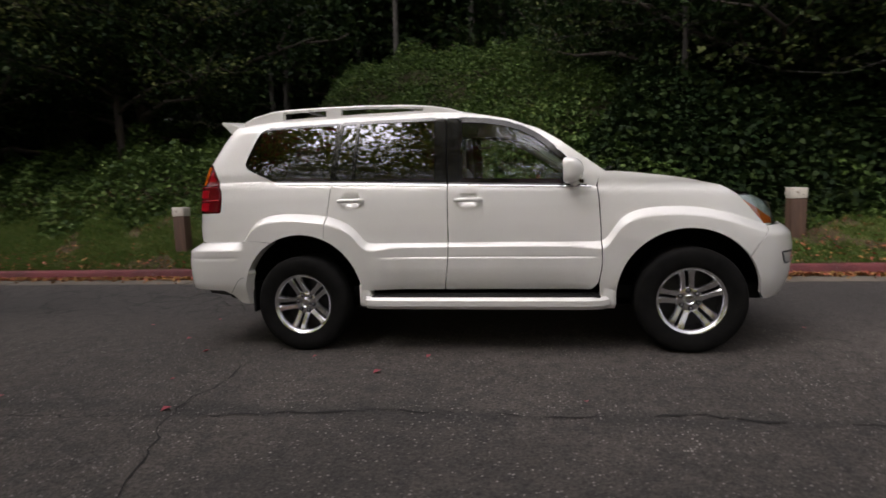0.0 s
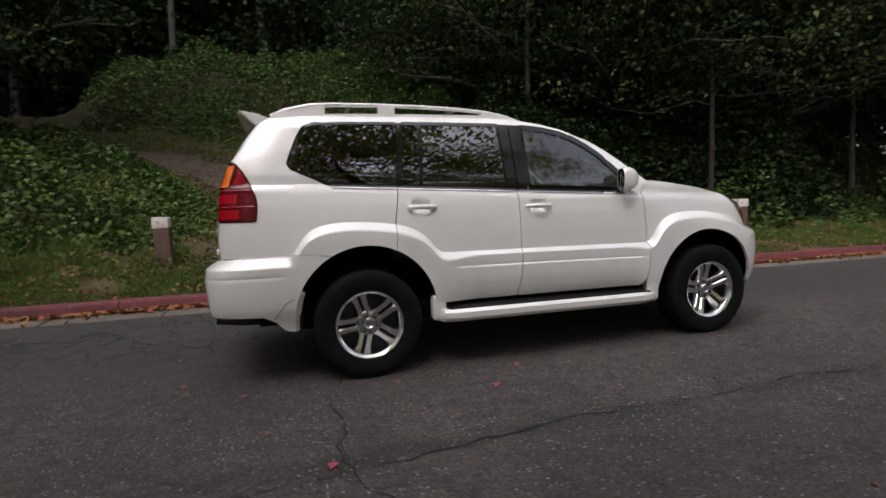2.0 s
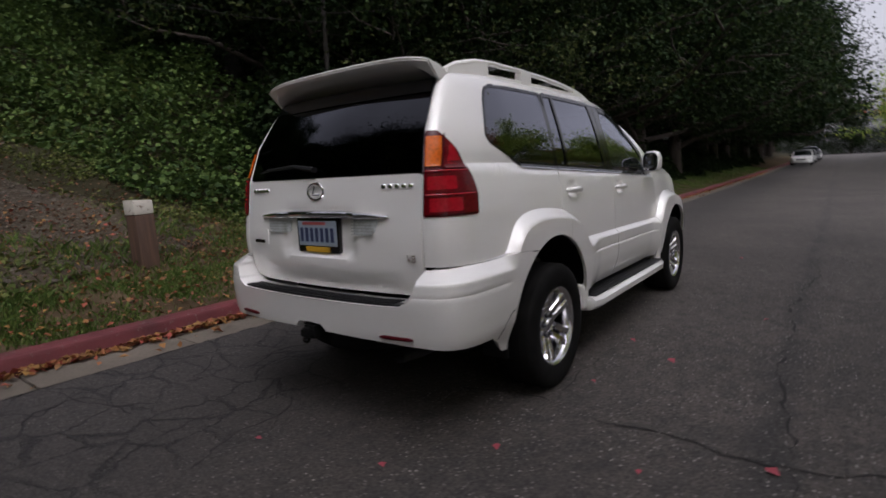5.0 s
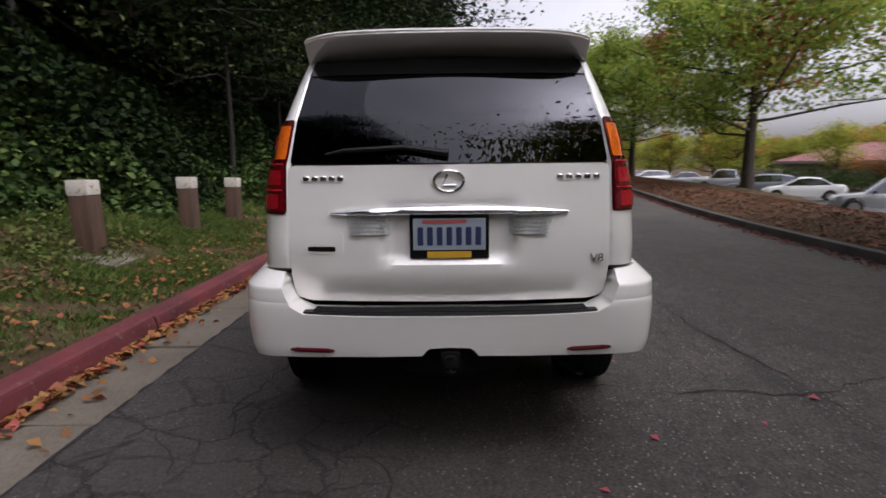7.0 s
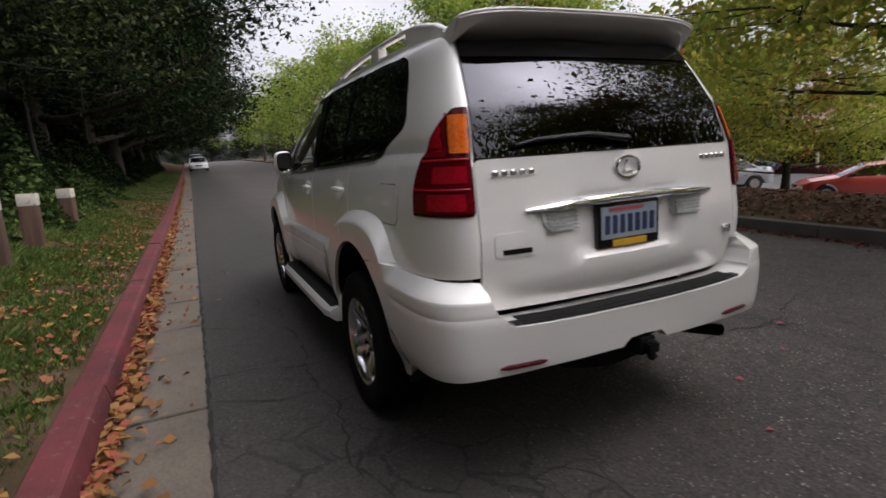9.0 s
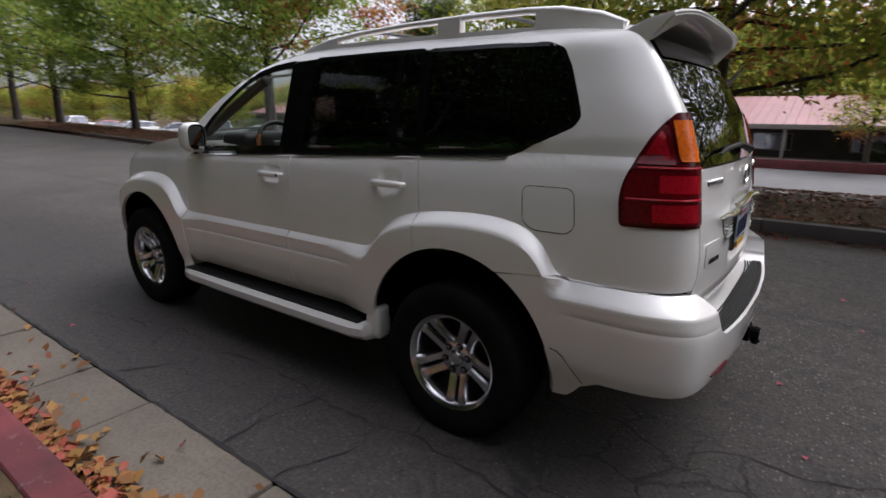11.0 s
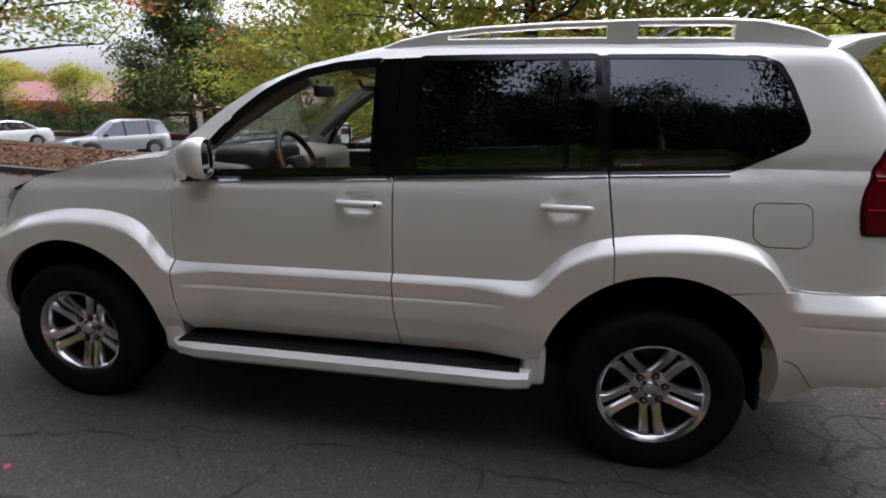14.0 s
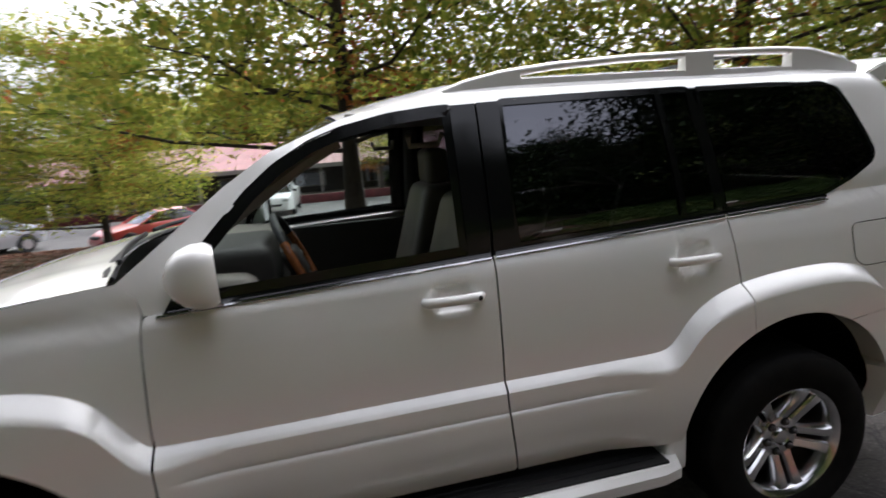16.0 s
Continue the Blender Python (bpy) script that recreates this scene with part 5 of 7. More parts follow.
# chrome garnish, reversing lamps, badges
bm = bmesh.new()
ys = np.linspace(-0.485, 0.485, 21)
sweep(bm, [tuple(gate_at(y, 1.072 - 0.012 * (abs(y) / 0.48) ** 2) + Vector((-0.022 + 0.016 * (abs(y) / 0.485) ** 4, 0, 0))) for y in ys], [0.006 + 0.018 * (1 - (abs(y) / 0.49) ** 3) for y in ys], 10, 0.9)
part("chrome_garnish", bm, CHROME, gate, "bright chrome strip above the number plate")
for s in (1, -1):
    o = rounded([(s * 0.245, 1.045), (s * 0.425, 1.045), (s * 0.405, 0.985), (s * 0.36, 0.968), (s * 0.25, 0.972)], 0.012)
    lampo = part("reversing_light", gate_skin(o, 0.006, 0.02), LAMP_SILVER, gate)
    for k in range(5):
        bm = bmesh.new()
        p = gate_at(s * 0.33, 0.975 + 0.015 * k)
        box(bm, p.x - 0.010, p.x, s * 0.33 - 0.07, s * 0.33 + 0.07, p.z - 0.002, p.z + 0.002)
        part("lens_rib", bm, CLEAR_LENS, lampo)
plate_x = gate_at(0, 0.965).x - 0.012
PLATE = Mat("plate_pale_blue", (0.31, 0.37, 0.43), 0.45).m
PLATE_INK = Mat("plate_dark_blue", (0.02, 0.03, 0.09), 0.5).m
PLATE_RED = Mat("plate_red_band", (0.42, 0.10, 0.10), 0.5).m
YELLOW = Mat("frame_yellow", (0.62, 0.36, 0.03), 0.45).m
bm = bmesh.new()
box(bm, plate_x - 0.008, plate_x + 0.02, -0.163, 0.163, 0.872, 1.052, 0.006)
plate = part("plate_frame", bm, GLOSS_BLACK, gate, "black number plate frame with a yellow strip")
bm = bmesh.new()
box(bm, plate_x - 0.012, plate_x - 0.006, -0.148, 0.148, 0.908, 1.038, 0.002, 1)
part("number_plate", bm, PLATE, plate, "pale blue number plate")
bm = bmesh.new()
box(bm, plate_x - 0.014, plate_x - 0.011, -0.07, 0.11, 1.018, 1.033)
part("plate_band", bm, PLATE_RED, plate)
bm = bmesh.new()
box(bm, plate_x - 0.014, plate_x - 0.007, -0.09, 0.09, 0.876, 0.902)
part("yellow_strip", bm, YELLOW, plate)
for k in range(7):
    bm = bmesh.new()
    y = 0.118 - 0.0393 * k
    box(bm, plate_x - 0.0145, plate_x - 0.0115, y - 0.0115, y + 0.0115, 0.928, 1.003, 0.003, 1)
    part("plate_bar", bm, PLATE_INK, plate)
# oval badge with a slanted stroke, and rows of bars for the names
bm = bmesh.new()
c0 = gate_at(0, 1.188)
n = 40
sweep(bm, [(c0.x - 0.006, 0.060 * math.cos(2 * math.pi * k / n), 1.188 + 0.042 * math.sin(2 * math.pi * k / n)) for k in range(n + 1)], 0.0065, 8, cap=False)
badge = part("badge", bm, CHROME, gate, "oval chrome badge")
bm = bmesh.new()
sweep(bm, [(c0.x - 0.006, 0.006, 1.216), (c0.x - 0.006, 0.026, 1.172), (c0.x - 0.006, -0.030, 1.172)], 0.005, 6)
part("stroke", bm, CHROME, badge)
for y0, y1, count in ((0.605, 0.425, 5), (-0.435, -0.625, 5)):
    for k in range(count):
        bm = bmesh.new()
        y = y0 + (y1 - y0) * (k + 0.5) / count
        p = gate_at(y, 1.2)
        box(bm, p.x - 0.008, p.x + 0.004, y - 0.014, y + 0.014, 1.19, 1.213, 0.004, 1)
        part("letter_bar", bm, CHROME, gate)
font = bpy.data.curves.new("engine_mark", "FONT")
font.body, font.size, font.extrude, font.align_x = "V8", 0.05, 0.003, "CENTER"
tmp = new("engine_mark", font)
bpy.context.view_layer.update()
me = bpy.data.meshes.new_from_object(tmp.evaluated_get(bpy.context.evaluated_depsgraph_get()))
bpy.data.objects.remove(tmp)
me.materials.clear()
me.materials.append(CHROME)
mark = new("engine_mark", me)
mark.parent = gate
mark.matrix_basis = Matrix.Translation(gate_at(-0.612, 0.868) + Vector((-0.006, 0, -0.018))) @ Matrix(((0, 0, -1, 0), (-1, 0, 0, 0), (0, 1, 0, 0), (0, 0, 0, 1)))
# grip panel on the hinge side
o = rounded([(0.435, 0.985), (0.435, 0.895), (0.615, 0.895), (0.615, 0.985)], 0.02)
part("grip_panel", gate_skin(o, 0.004, 0.008), PEARL, gate)
part("grip_opening", gate_skin(rounded([(0.468, 0.925), (0.468, 0.905), (0.585, 0.905), (0.585, 0.925)], 0.006), 0.0055, 0.0), GLOSS_BLACK, gate)


# spoiler over the rear window
def spoiler():
    bm = bmesh.new()
    rows = []
    for f in np.linspace(-1, 1, 25):
        y, i = 0.612 * f, abs(f)
        drop = 0.012 * i ** 2 + 0.018 * i ** 8
        top0 = (-1.945 - 0.03 * (1 - i * i), 1.744 + roof_drop(-1.95) + 0.082 * (1 - i ** 3) + 0.008)
        tip = (-2.185 + 0.05 * i ** 6, 1.818 - drop)
        ear = ss(0.86, 0.99, i)
        low = (-2.168 + 0.05 * i ** 6 + 0.06 * ear, 1.782 - drop - 0.058 * ear)
        under = (-2.06 + 0.02 * ear, 1.762 - 0.02 * i ** 2 - 0.05 * ear)
        inner = (-1.96, 1.752 + roof_drop(-1.95) + 0.02 * (1 - i))
        mid = ((top0[0] + tip[0]) / 2, (top0[1] + tip[1]) / 2 + 0.012)
        rows.append([bm.verts.new((x, y, z)) for x, z in (top0, mid, tip, (tip[0] - 0.003, tip[1] - 0.014), low, under, inner)])
    for a, b in zip(rows, rows[1:]):
        for k in range(7):
            bm.faces.new((a[k], a[(k + 1) % 7], b[(k + 1) % 7], b[k]))
    bm.faces.new(rows[0]), bm.faces.new(rows[-1])
    bmesh.ops.recalc_face_normals(bm, faces=bm.faces)
    bmesh.ops.bevel(bm, geom=[e for e in bm.edges if e.calc_face_angle(0) > 0.9], offset=0.006, segments=2, affect="EDGES")
    return bm


wing = part("spoiler", spoiler(), PEARL, car)


# rear bumper
def bumper_x(z):
    return lerp(z, (0.30, 0.44, 0.50, 0.56, 0.66, 0.70, 0.71, 0.765, 0.795, 0.83), (-2.40, -2.440, -2.455, -2.462, -2.472, -2.472, -2.471, -2.466, -2.430, -2.375))


BUMP_LONG, BUMP_N = 1.45, 6.5


def bumper_u(a):
    """The place round the bumper that has this angle."""
    return BUMP_LONG * math.sqrt(max(0.0, a) * 2 / math.pi)


def bumper_from(z):
    """Where the bumper starts: the edge of the rear wheel arch."""
    return -1.395 - math.sqrt(max(0.0, 0.478 ** 2 - (min(z, 0.83) - 0.40) ** 2))


def bumper_at(u, z):
    """Round the rear bumper: u from 0 at the wheel arch to BUMP_LONG in the middle."""
    a = (max(0.0, u) / BUMP_LONG) ** 2 * math.pi / 2
    n = 2 / BUMP_N
    x0 = bumper_from(z)
    x = x0 + (bumper_x(z) - x0) * math.sin(a) ** n
    w = half(max(x, -1.84), min(z, 0.76)) - 0.012 * ss(0.50, 0.36, z) - 0.055 * min(1.0, max(0.0, (z - 0.766) / 0.064)) * ss(-1.845, -1.905, x)
    groove = 0.0025 * math.exp(-(((z - 0.705) / 0.0045) ** 2)) * ss(-1.90, -1.95, x)
    y = (w - groove) * (1 - 0.045 * math.sin(a) ** 2) * max(0.0, math.cos(a)) ** n
    return Vector((x + groove * math.sin(a) ** 4 + 0.065 * min(1.0, y / 0.8) ** 2 * math.sin(a) ** 4, y, z))


def bumper_rear(side):
    def s_of(y):
        w = half(-1.80, 0.7) * 0.965
        return bumper_u(math.acos(min(1.0, (y / w) ** (BUMP_N / 2))))
    def s_x(x, z=0.7):
        x0 = bumper_from(z)
        return bumper_u(math.asin(min(1.0, max(0.0, (x - x0) / (bumper_x(z) - x0)) ** (BUMP_N / 2))))
    o = [(0.0, 0.818), (0.0, 0.335), (s_x(-1.93, 0.345), 0.345), (s_x(-1.99, 0.41), 0.41), (s_x(-2.06, 0.448), 0.448), (s_x(-2.3, 0.462), 0.462), (s_of(0.6), 0.474), (s_of(0.3), 0.482), (s_of(0.12), 0.486), (s_of(0.085), 0.52), (BUMP_LONG, 0.525), (BUMP_LONG, 0.655), (s_of(0.3), 0.655), (s_of(0.60), 0.66), (s_of(0.655), 0.69), (s_of(0.69), 0.78), (s_of(0.72), 0.818), (s_x(-2.2, 0.82), 0.8245), (s_x(-2.05, 0.82), 0.8245), (s_x(-1.97, 0.82), 0.8245), (s_x(-1.92, 0.82), 0.826), (s_x(-1.86, 0.82), 0.839), (s_x(-1.74, 0.82), 0.833)]
    bm = bmesh.new()
    outline = fine_line(o, 0.04)
    bm.faces.new([bm.verts.new((u, 0, z)) for u, z in outline])
    cuts = [((u, 0, 0), (1, 0, 0)) for u in list(np.arange(0.022, BUMP_LONG, 0.022))] + [((0, 0, z), (0, 0, 1)) for z in (*np.arange(0.34, 0.69, 0.024), 0.699, 0.7025, 0.705, 0.7075, 0.711, 0.73, 0.752, 0.764, 0.768, 0.782, 0.80, 0.815)]
    for co, no in cuts:
        bmesh.ops.bisect_plane(bm, geom=bm.verts[:] + bm.edges[:] + bm.faces[:], plane_co=co, plane_no=no, dist=0.0008)
    for v in bm.verts:
        v.co = bumper_at(v.co.x, v.co.z)
    edge = [e for e in bm.edges if e.is_boundary and not all(abs(v.co.y) < 0.002 for v in e.verts)]
    made = bmesh.ops.extrude_edge_only(bm, edges=edge)["geom"]
    for q in made:
        if isinstance(q, bmesh.types.BMVert):
            c = q.co
            deep = 0.16 if c.z > 0.6 else 0.05
            if c.x < -2.2 and c.z > 0.6:
                c.x = max(c.x, -2.30) if abs(c.y) > 0.7 else -2.275
                c.y *= 0.90 if abs(c.y) > 0.7 else 0.985
                c.z -= 0.02 if c.z > 0.8 else 0.0
            elif c.z > 0.6:
                c.y -= 0.10
            else:
                c.x += 0.04
                c.y *= 0.94
                c.z += 0.004
    bmesh.ops.recalc_face_normals(bm, faces=bm.faces)
    if side < 0:
        for v in bm.verts:
            v.co.y *= -1
        bmesh.ops.reverse_faces(bm, faces=bm.faces)
    return bm


bumper = part("rear_bumper", join(bumper_rear(1), bumper_rear(-1)), PEARL, car)
for s in (1, -1):
    bm = bmesh.new()
    sweep(bm, [(lambda p: (p.x, s * (p.y + 0.0015), p.z))(bumper_at(bumper_u(math.asin(((x - bumper_from(z)) / (bumper_x(z) - bumper_from(z))) ** (BUMP_N / 2))), z)) for x, z in ((-1.87, 0.553), (-1.90, 0.548), (-1.925, 0.53), (-1.97, 0.47), (-2.0, 0.43))], 0.0018, 5)
    part("flap_joint", bm, UNDER, bumper)
bm = bmesh.new()
rows = []
for y in np.linspace(-0.60, 0.60, 25):
    x0 = bumper_at(bumper_u(math.acos(min(1.0, (abs(y) / 0.87) ** (BUMP_N / 2)))), 0.66).x + 0.014
    rows.append([bm.verts.new(p) for p in ((x0, y, 0.657), (x0 + 0.004, y, 0.667), (-2.375, y, 0.667), (-2.37, y, 0.657))])
for a, b in zip(rows, rows[1:]):
    for k in range(3):
        bm.faces.new((a[k], a[k + 1], b[k + 1], b[k]))
pad = part("step_pad", bm, BLACK, bumper, "dark grey ribbed bumper step pad")
for k in range(6):
    bm = bmesh.new()
    x = -2.438 + 0.013 * k
    sweep(bm, [(x + 0.012 * (abs(y) / 0.58) ** 4 * 3, y, 0.669) for y in np.linspace(-0.56, 0.56, 12)], 0.0035, 5)
    part("rib", bm, BLACK, pad)
for s in (1, -1):
    bm = bmesh.new()
    pts = []
    for y in np.linspace(0.49, 0.675, 8):
        pts.append(bumper_at(bumper_u(math.acos(min(1.0, (y / 0.87) ** (BUMP_N / 2)))), 0.507))
    sweep(bm, [(p.x - 0.002, s * p.y, p.z) for p in pts], [0.004] + [0.0095] * 6 + [0.005], 8)
    part("reflector", bm, REFLECTOR, bumper)

for s in (1, -1):
    bm = bmesh.new()
    rim = [bm.verts.new(p) for p in ((lambda q: (q.x, s * q.y, 0.811))(bumper_at(u, 0.811)) for u in np.linspace(0.66, BUMP_LONG * 0.775, 24))]
    core = bm.verts.new((-2.12, s * 0.62, 0.811))
    for a, b in zip(rim, rim[1:]):
        bm.faces.new((a, b, core))
    part("corner_ledge", bm, PEARL, bumper)

# underside: floor, axle, spare wheel, hitch, exhaust
under = []
for name, b in (("floor_pan", (-2.1, 1.9, -0.72, 0.72, 0.36, 0.46)), ("frame_rail", (-1.85, 1.7, 0.38, 0.50, 0.27, 0.38)), ("frame_rail", (-1.85, 1.7, -0.50, -0.38, 0.27, 0.38)), ("fuel_tank", (-0.9, 0.1, -0.40, -0.02, 0.26, 0.38)), ("rear_axle", (-1.47, -1.33, -0.72, 0.72, 0.31, 0.43)), ("cross_member", (-2.36, -2.24, -0.62, 0.62, 0.46, 0.53)), ("firewall", (0.78, 0.86, -0.74, 0.74, 0.4, 1.2)), ("engine_block", (0.9, 1.9, -0.48, 0.48, 0.42, 1.0))):
    bm = bmesh.new()
    box(bm, *b, 0.02)
    part(name, bm, UNDER, car)
bm = bmesh.new()
lathe(bm, [(0.26, 0.0), (0.26, 0.30), (0.30, 0.36), (0.40, 0.37), (0.46, 0.33), (0.46, 0.0)], "Z", 28, (-1.98, 0.0, 0.07))
part("spare_wheel", bm, RUBBER, car)
bm = bmesh.new()
box(bm, -2.465, -2.2, -0.04, 0.04, 0.435, 0.507, 0.008)
hitch = part("tow_hitch", bm, UNDER, car, "black tow hitch receiver under the bumper")
bm = bmesh.new()
box(bm, -2.50, -2.43, -0.027, 0.027, 0.450, 0.490, 0.006)
lathe(bm, [(0.395, 0.012), (0.41, 0.022), (0.425, 0.012), (0.465, 0.012), (0.472, 0.02), (0.476, 0.002)], "Z", 16, (-2.485, 0, 0.025))
part("ball_mount", bm, UNDER, hitch)
bm = bmesh.new()
sweep(bm, [(-1.9, -0.50, 0.36), (-2.2, -0.52, 0.37), (-2.38, -0.545, 0.40)], 0.028, 14, cap=False)
part("exhaust_tip", bm, DARK_ALLOY, car)


# wheels
def wheel():
    hub = empty("wheel")
    bm = bmesh.new()
    R, r = 0.364, 0.226
    prof = [(-0.115, r), (-0.125, r + 0.02), (-0.132, r + 0.075), (-0.128, R - 0.03), (-0.118, R - 0.010), (-0.10, R), (0.10, R), (0.118, R - 0.010), (0.128, R - 0.03), (0.131, r + 0.09), (0.133, r + 0.07), (0.126, r + 0.02), (0.117, r), (0.10, r - 0.01)]
    lathe(bm, prof, "Y", 72)
    part("tyre", bm, RUBBER, hub, "black road tyre")
    for k in range(3):
        bm = bmesh.new()
        d = (-0.055, 0.0, 0.055)[k]
        lathe(bm, [(d - 0.005, R - 0.004), (d - 0.004, R + 0.0012), (d + 0.004, R + 0.0012), (d + 0.005, R - 0.004)], "Y", 48)
        part("tread_rib", bm, UNDER, hub)
    bm = bmesh.new()
    lathe(bm, [(-0.11, 0.218), (-0.112, 0.228), (-0.10, 0.226), (-0.02, 0.20), (0.06, 0.198), (0.09, 0.202), (0.104, 0.207), (0.112, 0.215), (0.120, 0.2275), (0.114, 0.230), (0.105, 0.219)], "Y", 64)
    part("rim", bm, ALLOY, hub, "polished alloy rim")
    bm = bmesh.new()
    rings = lathe(bm, [(-0.02, 0.205), (0.0, 0.10), (0.005, 0.0001)], "Y", 40)
    part("brake_disc", bm, DARK_ALLOY, hub)
    bm = bmesh.new()
    lathe(bm, [(0.0, 0.092), (0.050, 0.090), (0.060, 0.083), (0.062, 0.078), (0.061, 0.040), (0.071, 0.037), (0.075, 0.032), (0.070, 0.026), (0.072, 0.0005)], "Y", 36)
    part("hub", bm, ALLOY, hub)
    for k in range(6):
        bm = bmesh.new()
        a = 2 * math.pi * (k + 0.5) / 6
        lathe(bm, [(0.058, 0.0175), (0.0635, 0.0172), (0.0638, 0.0120), (0.0638, 0.0005)], "Y", 14, (0.063 * math.cos(a), 0, 0.063 * math.sin(a)))
        hole = part("nut_recess", bm, BLACK, hub)
        bm = bmesh.new()
        lathe(bm, [(0.05, 0.0105), (0.074, 0.0100), (0.078, 0.006), (0.0785, 0.0005)], "Y", 12, (0.063 * math.cos(a), 0, 0.063 * math.sin(a)))
        part("lug_nut", bm, NUT, hole)
    spoke = None
    for k in range(5):
        for q in (-1, 1):
            if spoke is None:
                bm = bmesh.new()
                rows = []
                for r0, w, d, off in ((0.050, 0.026, 0.058, 0.0255), (0.075, 0.0245, 0.064, 0.0290), (0.100, 0.0220, 0.072, 0.0300), (0.135, 0.0225, 0.085, 0.0310), (0.170, 0.0235, 0.097, 0.0325), (0.193, 0.0275, 0.103, 0.0375), (0.209, 0.034, 0.105, 0.0455)):
                    rows.append([bm.verts.new((off + t * w, d - h, r0)) for t, h in ((-1, 0.05), (-1, 0.012), (-0.7, 0.003), (0.5, 0.0), (1, 0.016), (1.12, 0.05))])
                for a, b in zip(rows, rows[1:]):
                    for i in range(5):
                        bm.faces.new((a[i], a[i + 1], b[i + 1], b[i]))
                bm.faces.new(rows[0]), bm.faces.new(rows[-1])
                bmesh.ops.recalc_face_normals(bm, faces=bm.faces)
                spoke = part("spoke", bm, ALLOY, hub)
                ob = spoke
            else:
                ob = new("spoke", spoke.data)
                ob.parent = hub
            ob.matrix_basis = pose(0, 0, 0, 0, 72 * k, 0) @ Matrix.Diagonal((q, 1, 1, 1))
    return hub


first = wheel()
poses = [(AXLES[0], 0.775, 1, 43), (AXLES[1], 0.76, 1, 40), (AXLES[0], -0.775, -1, 20), (AXLES[1], -0.76, -1, 8)]
for i, (x, y, s, spin) in enumerate(poses):
    m = pose(x, y, 0.361 + 0.009 * x) @ pose(0, 0, 0, 0, 0, 0 if s > 0 else 180) @ pose(0, 0, 0, 0, spin, 0)
    w = first if i == 0 else copy_thing(first, m)
    if i == 0:
        w.matrix_basis = m
    w.parent = car

# cabin
def seat(x, y, name):
    s = empty(name)
    s.parent = car
    s.matrix_basis = pose(x, y, 0.55)
    bm = bmesh.new()
    box(bm, -0.26, 0.27, -0.25, 0.25, 0.08, 0.27, 0.06, 4)
    part("cushion", bm, LEATHER, s)
    bm = bmesh.new()
    box(bm, -0.10, 0.08, -0.25, 0.25, 0.0, 0.64, 0.06, 4)
    for v in bm.verts:
        v.co = Vector((v.co.x - 0.30 - 0.30 * v.co.z, v.co.y * (1 - 0.25 * max(0, v.co.z - 0.3)), v.co.z + 0.20))
    part("backrest", bm, LEATHER, s)
    bm = bmesh.new()
    box(bm, -0.06, 0.06, -0.13, 0.13, -0.09, 0.10, 0.045, 4)
    bmesh.ops.translate(bm, verts=bm.verts, vec=(-0.50, 0, 0.92))
    part("headrest", bm, LEATHER, s)
    for q in (-0.06, 0.06):
        bm = bmesh.new()
        sweep(bm, [(-0.485, q, 0.78), (-0.495, q, 0.88)], 0.007, 8)
        part("headrest_post", bm, CHROME, s)
    return s


for x, y, nm in ((-0.10, 0.38, "driver_seat"), (-0.10, -0.38, "front_seat"), (-1.0, 0.36, "rear_seat"), (-1.0, -0.36, "rear_seat")):
    seat(x + 0.26, y, nm)
bm = bmesh.new()
box(bm, 0.48, 0.88, -0.72, 0.72, 0.82, 1.22, 0.07, 4)
for v in bm.verts:
    if v.co.z > 1.0:
        v.co.z += 0.06 * (v.co.x - 0.42)
dash = part("dashboard", bm, GREY_TRIM, car, "grey dashboard with a dark binnacle")
bm = bmesh.new()
box(bm, 0.44, 0.72, 0.17, 0.62, 1.10, 1.305, 0.06, 4)
part("binnacle", bm, INNER, dash)
bm = bmesh.new()
box(bm, 0.44, 0.52, -0.16, 0.16, 0.80, 1.20, 0.02)
part("centre_stack", bm, INNER, dash)
bm = bmesh.new()
box(bm, 0.455, 0.50, -0.70, -0.18, 1.03, 1.09, 0.015)
part("wood_trim", bm, BURL, dash)
bm = bmesh.new()
box(bm, -0.45, 0.42, -0.12, 0.12, 0.45, 0.78, 0.04)
part("centre_console", bm, INNER, car)
sw = empty("steering_wheel")
sw.parent = car
sw.matrix_basis = pose(0.36, 0.38, 1.20, 0, -66, 0)
n = 44
for a0, a1, mat, nm in ((0.18, 0.82, BLACK, "rim_grip"), (0.82, 1.18, BURL, "wood_rim")):
    for off in (0, math.pi):
        bm = bmesh.new()
        sweep(bm, [(0.185 * math.sin(a), 0.185 * math.cos(a), 0) for a in np.linspace(math.pi * a0 + off, math.pi * a1 + off, 16)], 0.0155, 10)
        part(nm, bm, mat, sw)
bm = bmesh.new()
box(bm, -0.06, 0.06, -0.075, 0.075, -0.05, 0.012, 0.025, 3)
part("hub_pad", bm, INNER, sw)
for e in ((0, 0.17), (0, -0.17), (-0.12, 0.12), (-0.12, -0.12)):
    bm = bmesh.new()
    sweep(bm, [(0, e[1] * 0.3, -0.02), (e[0] * 0.98, e[1], -0.002)], [0.022, 0.013], 8, 0.5)
    part("spoke", bm, GREY_TRIM, sw)
bm = bmesh.new()
box(bm, 0.35, 0.385, -0.12, 0.12, 1.55, 1.62, 0.02, 3)
rv = part("rear_view_mirror", bm, BLACK, car)
bm = bmesh.new()
sweep(bm, [(0.375, 0, 1.60), (0.41, 0, 1.64)], 0.01, 8)
part("mirror_stem", bm, BLACK, rv)
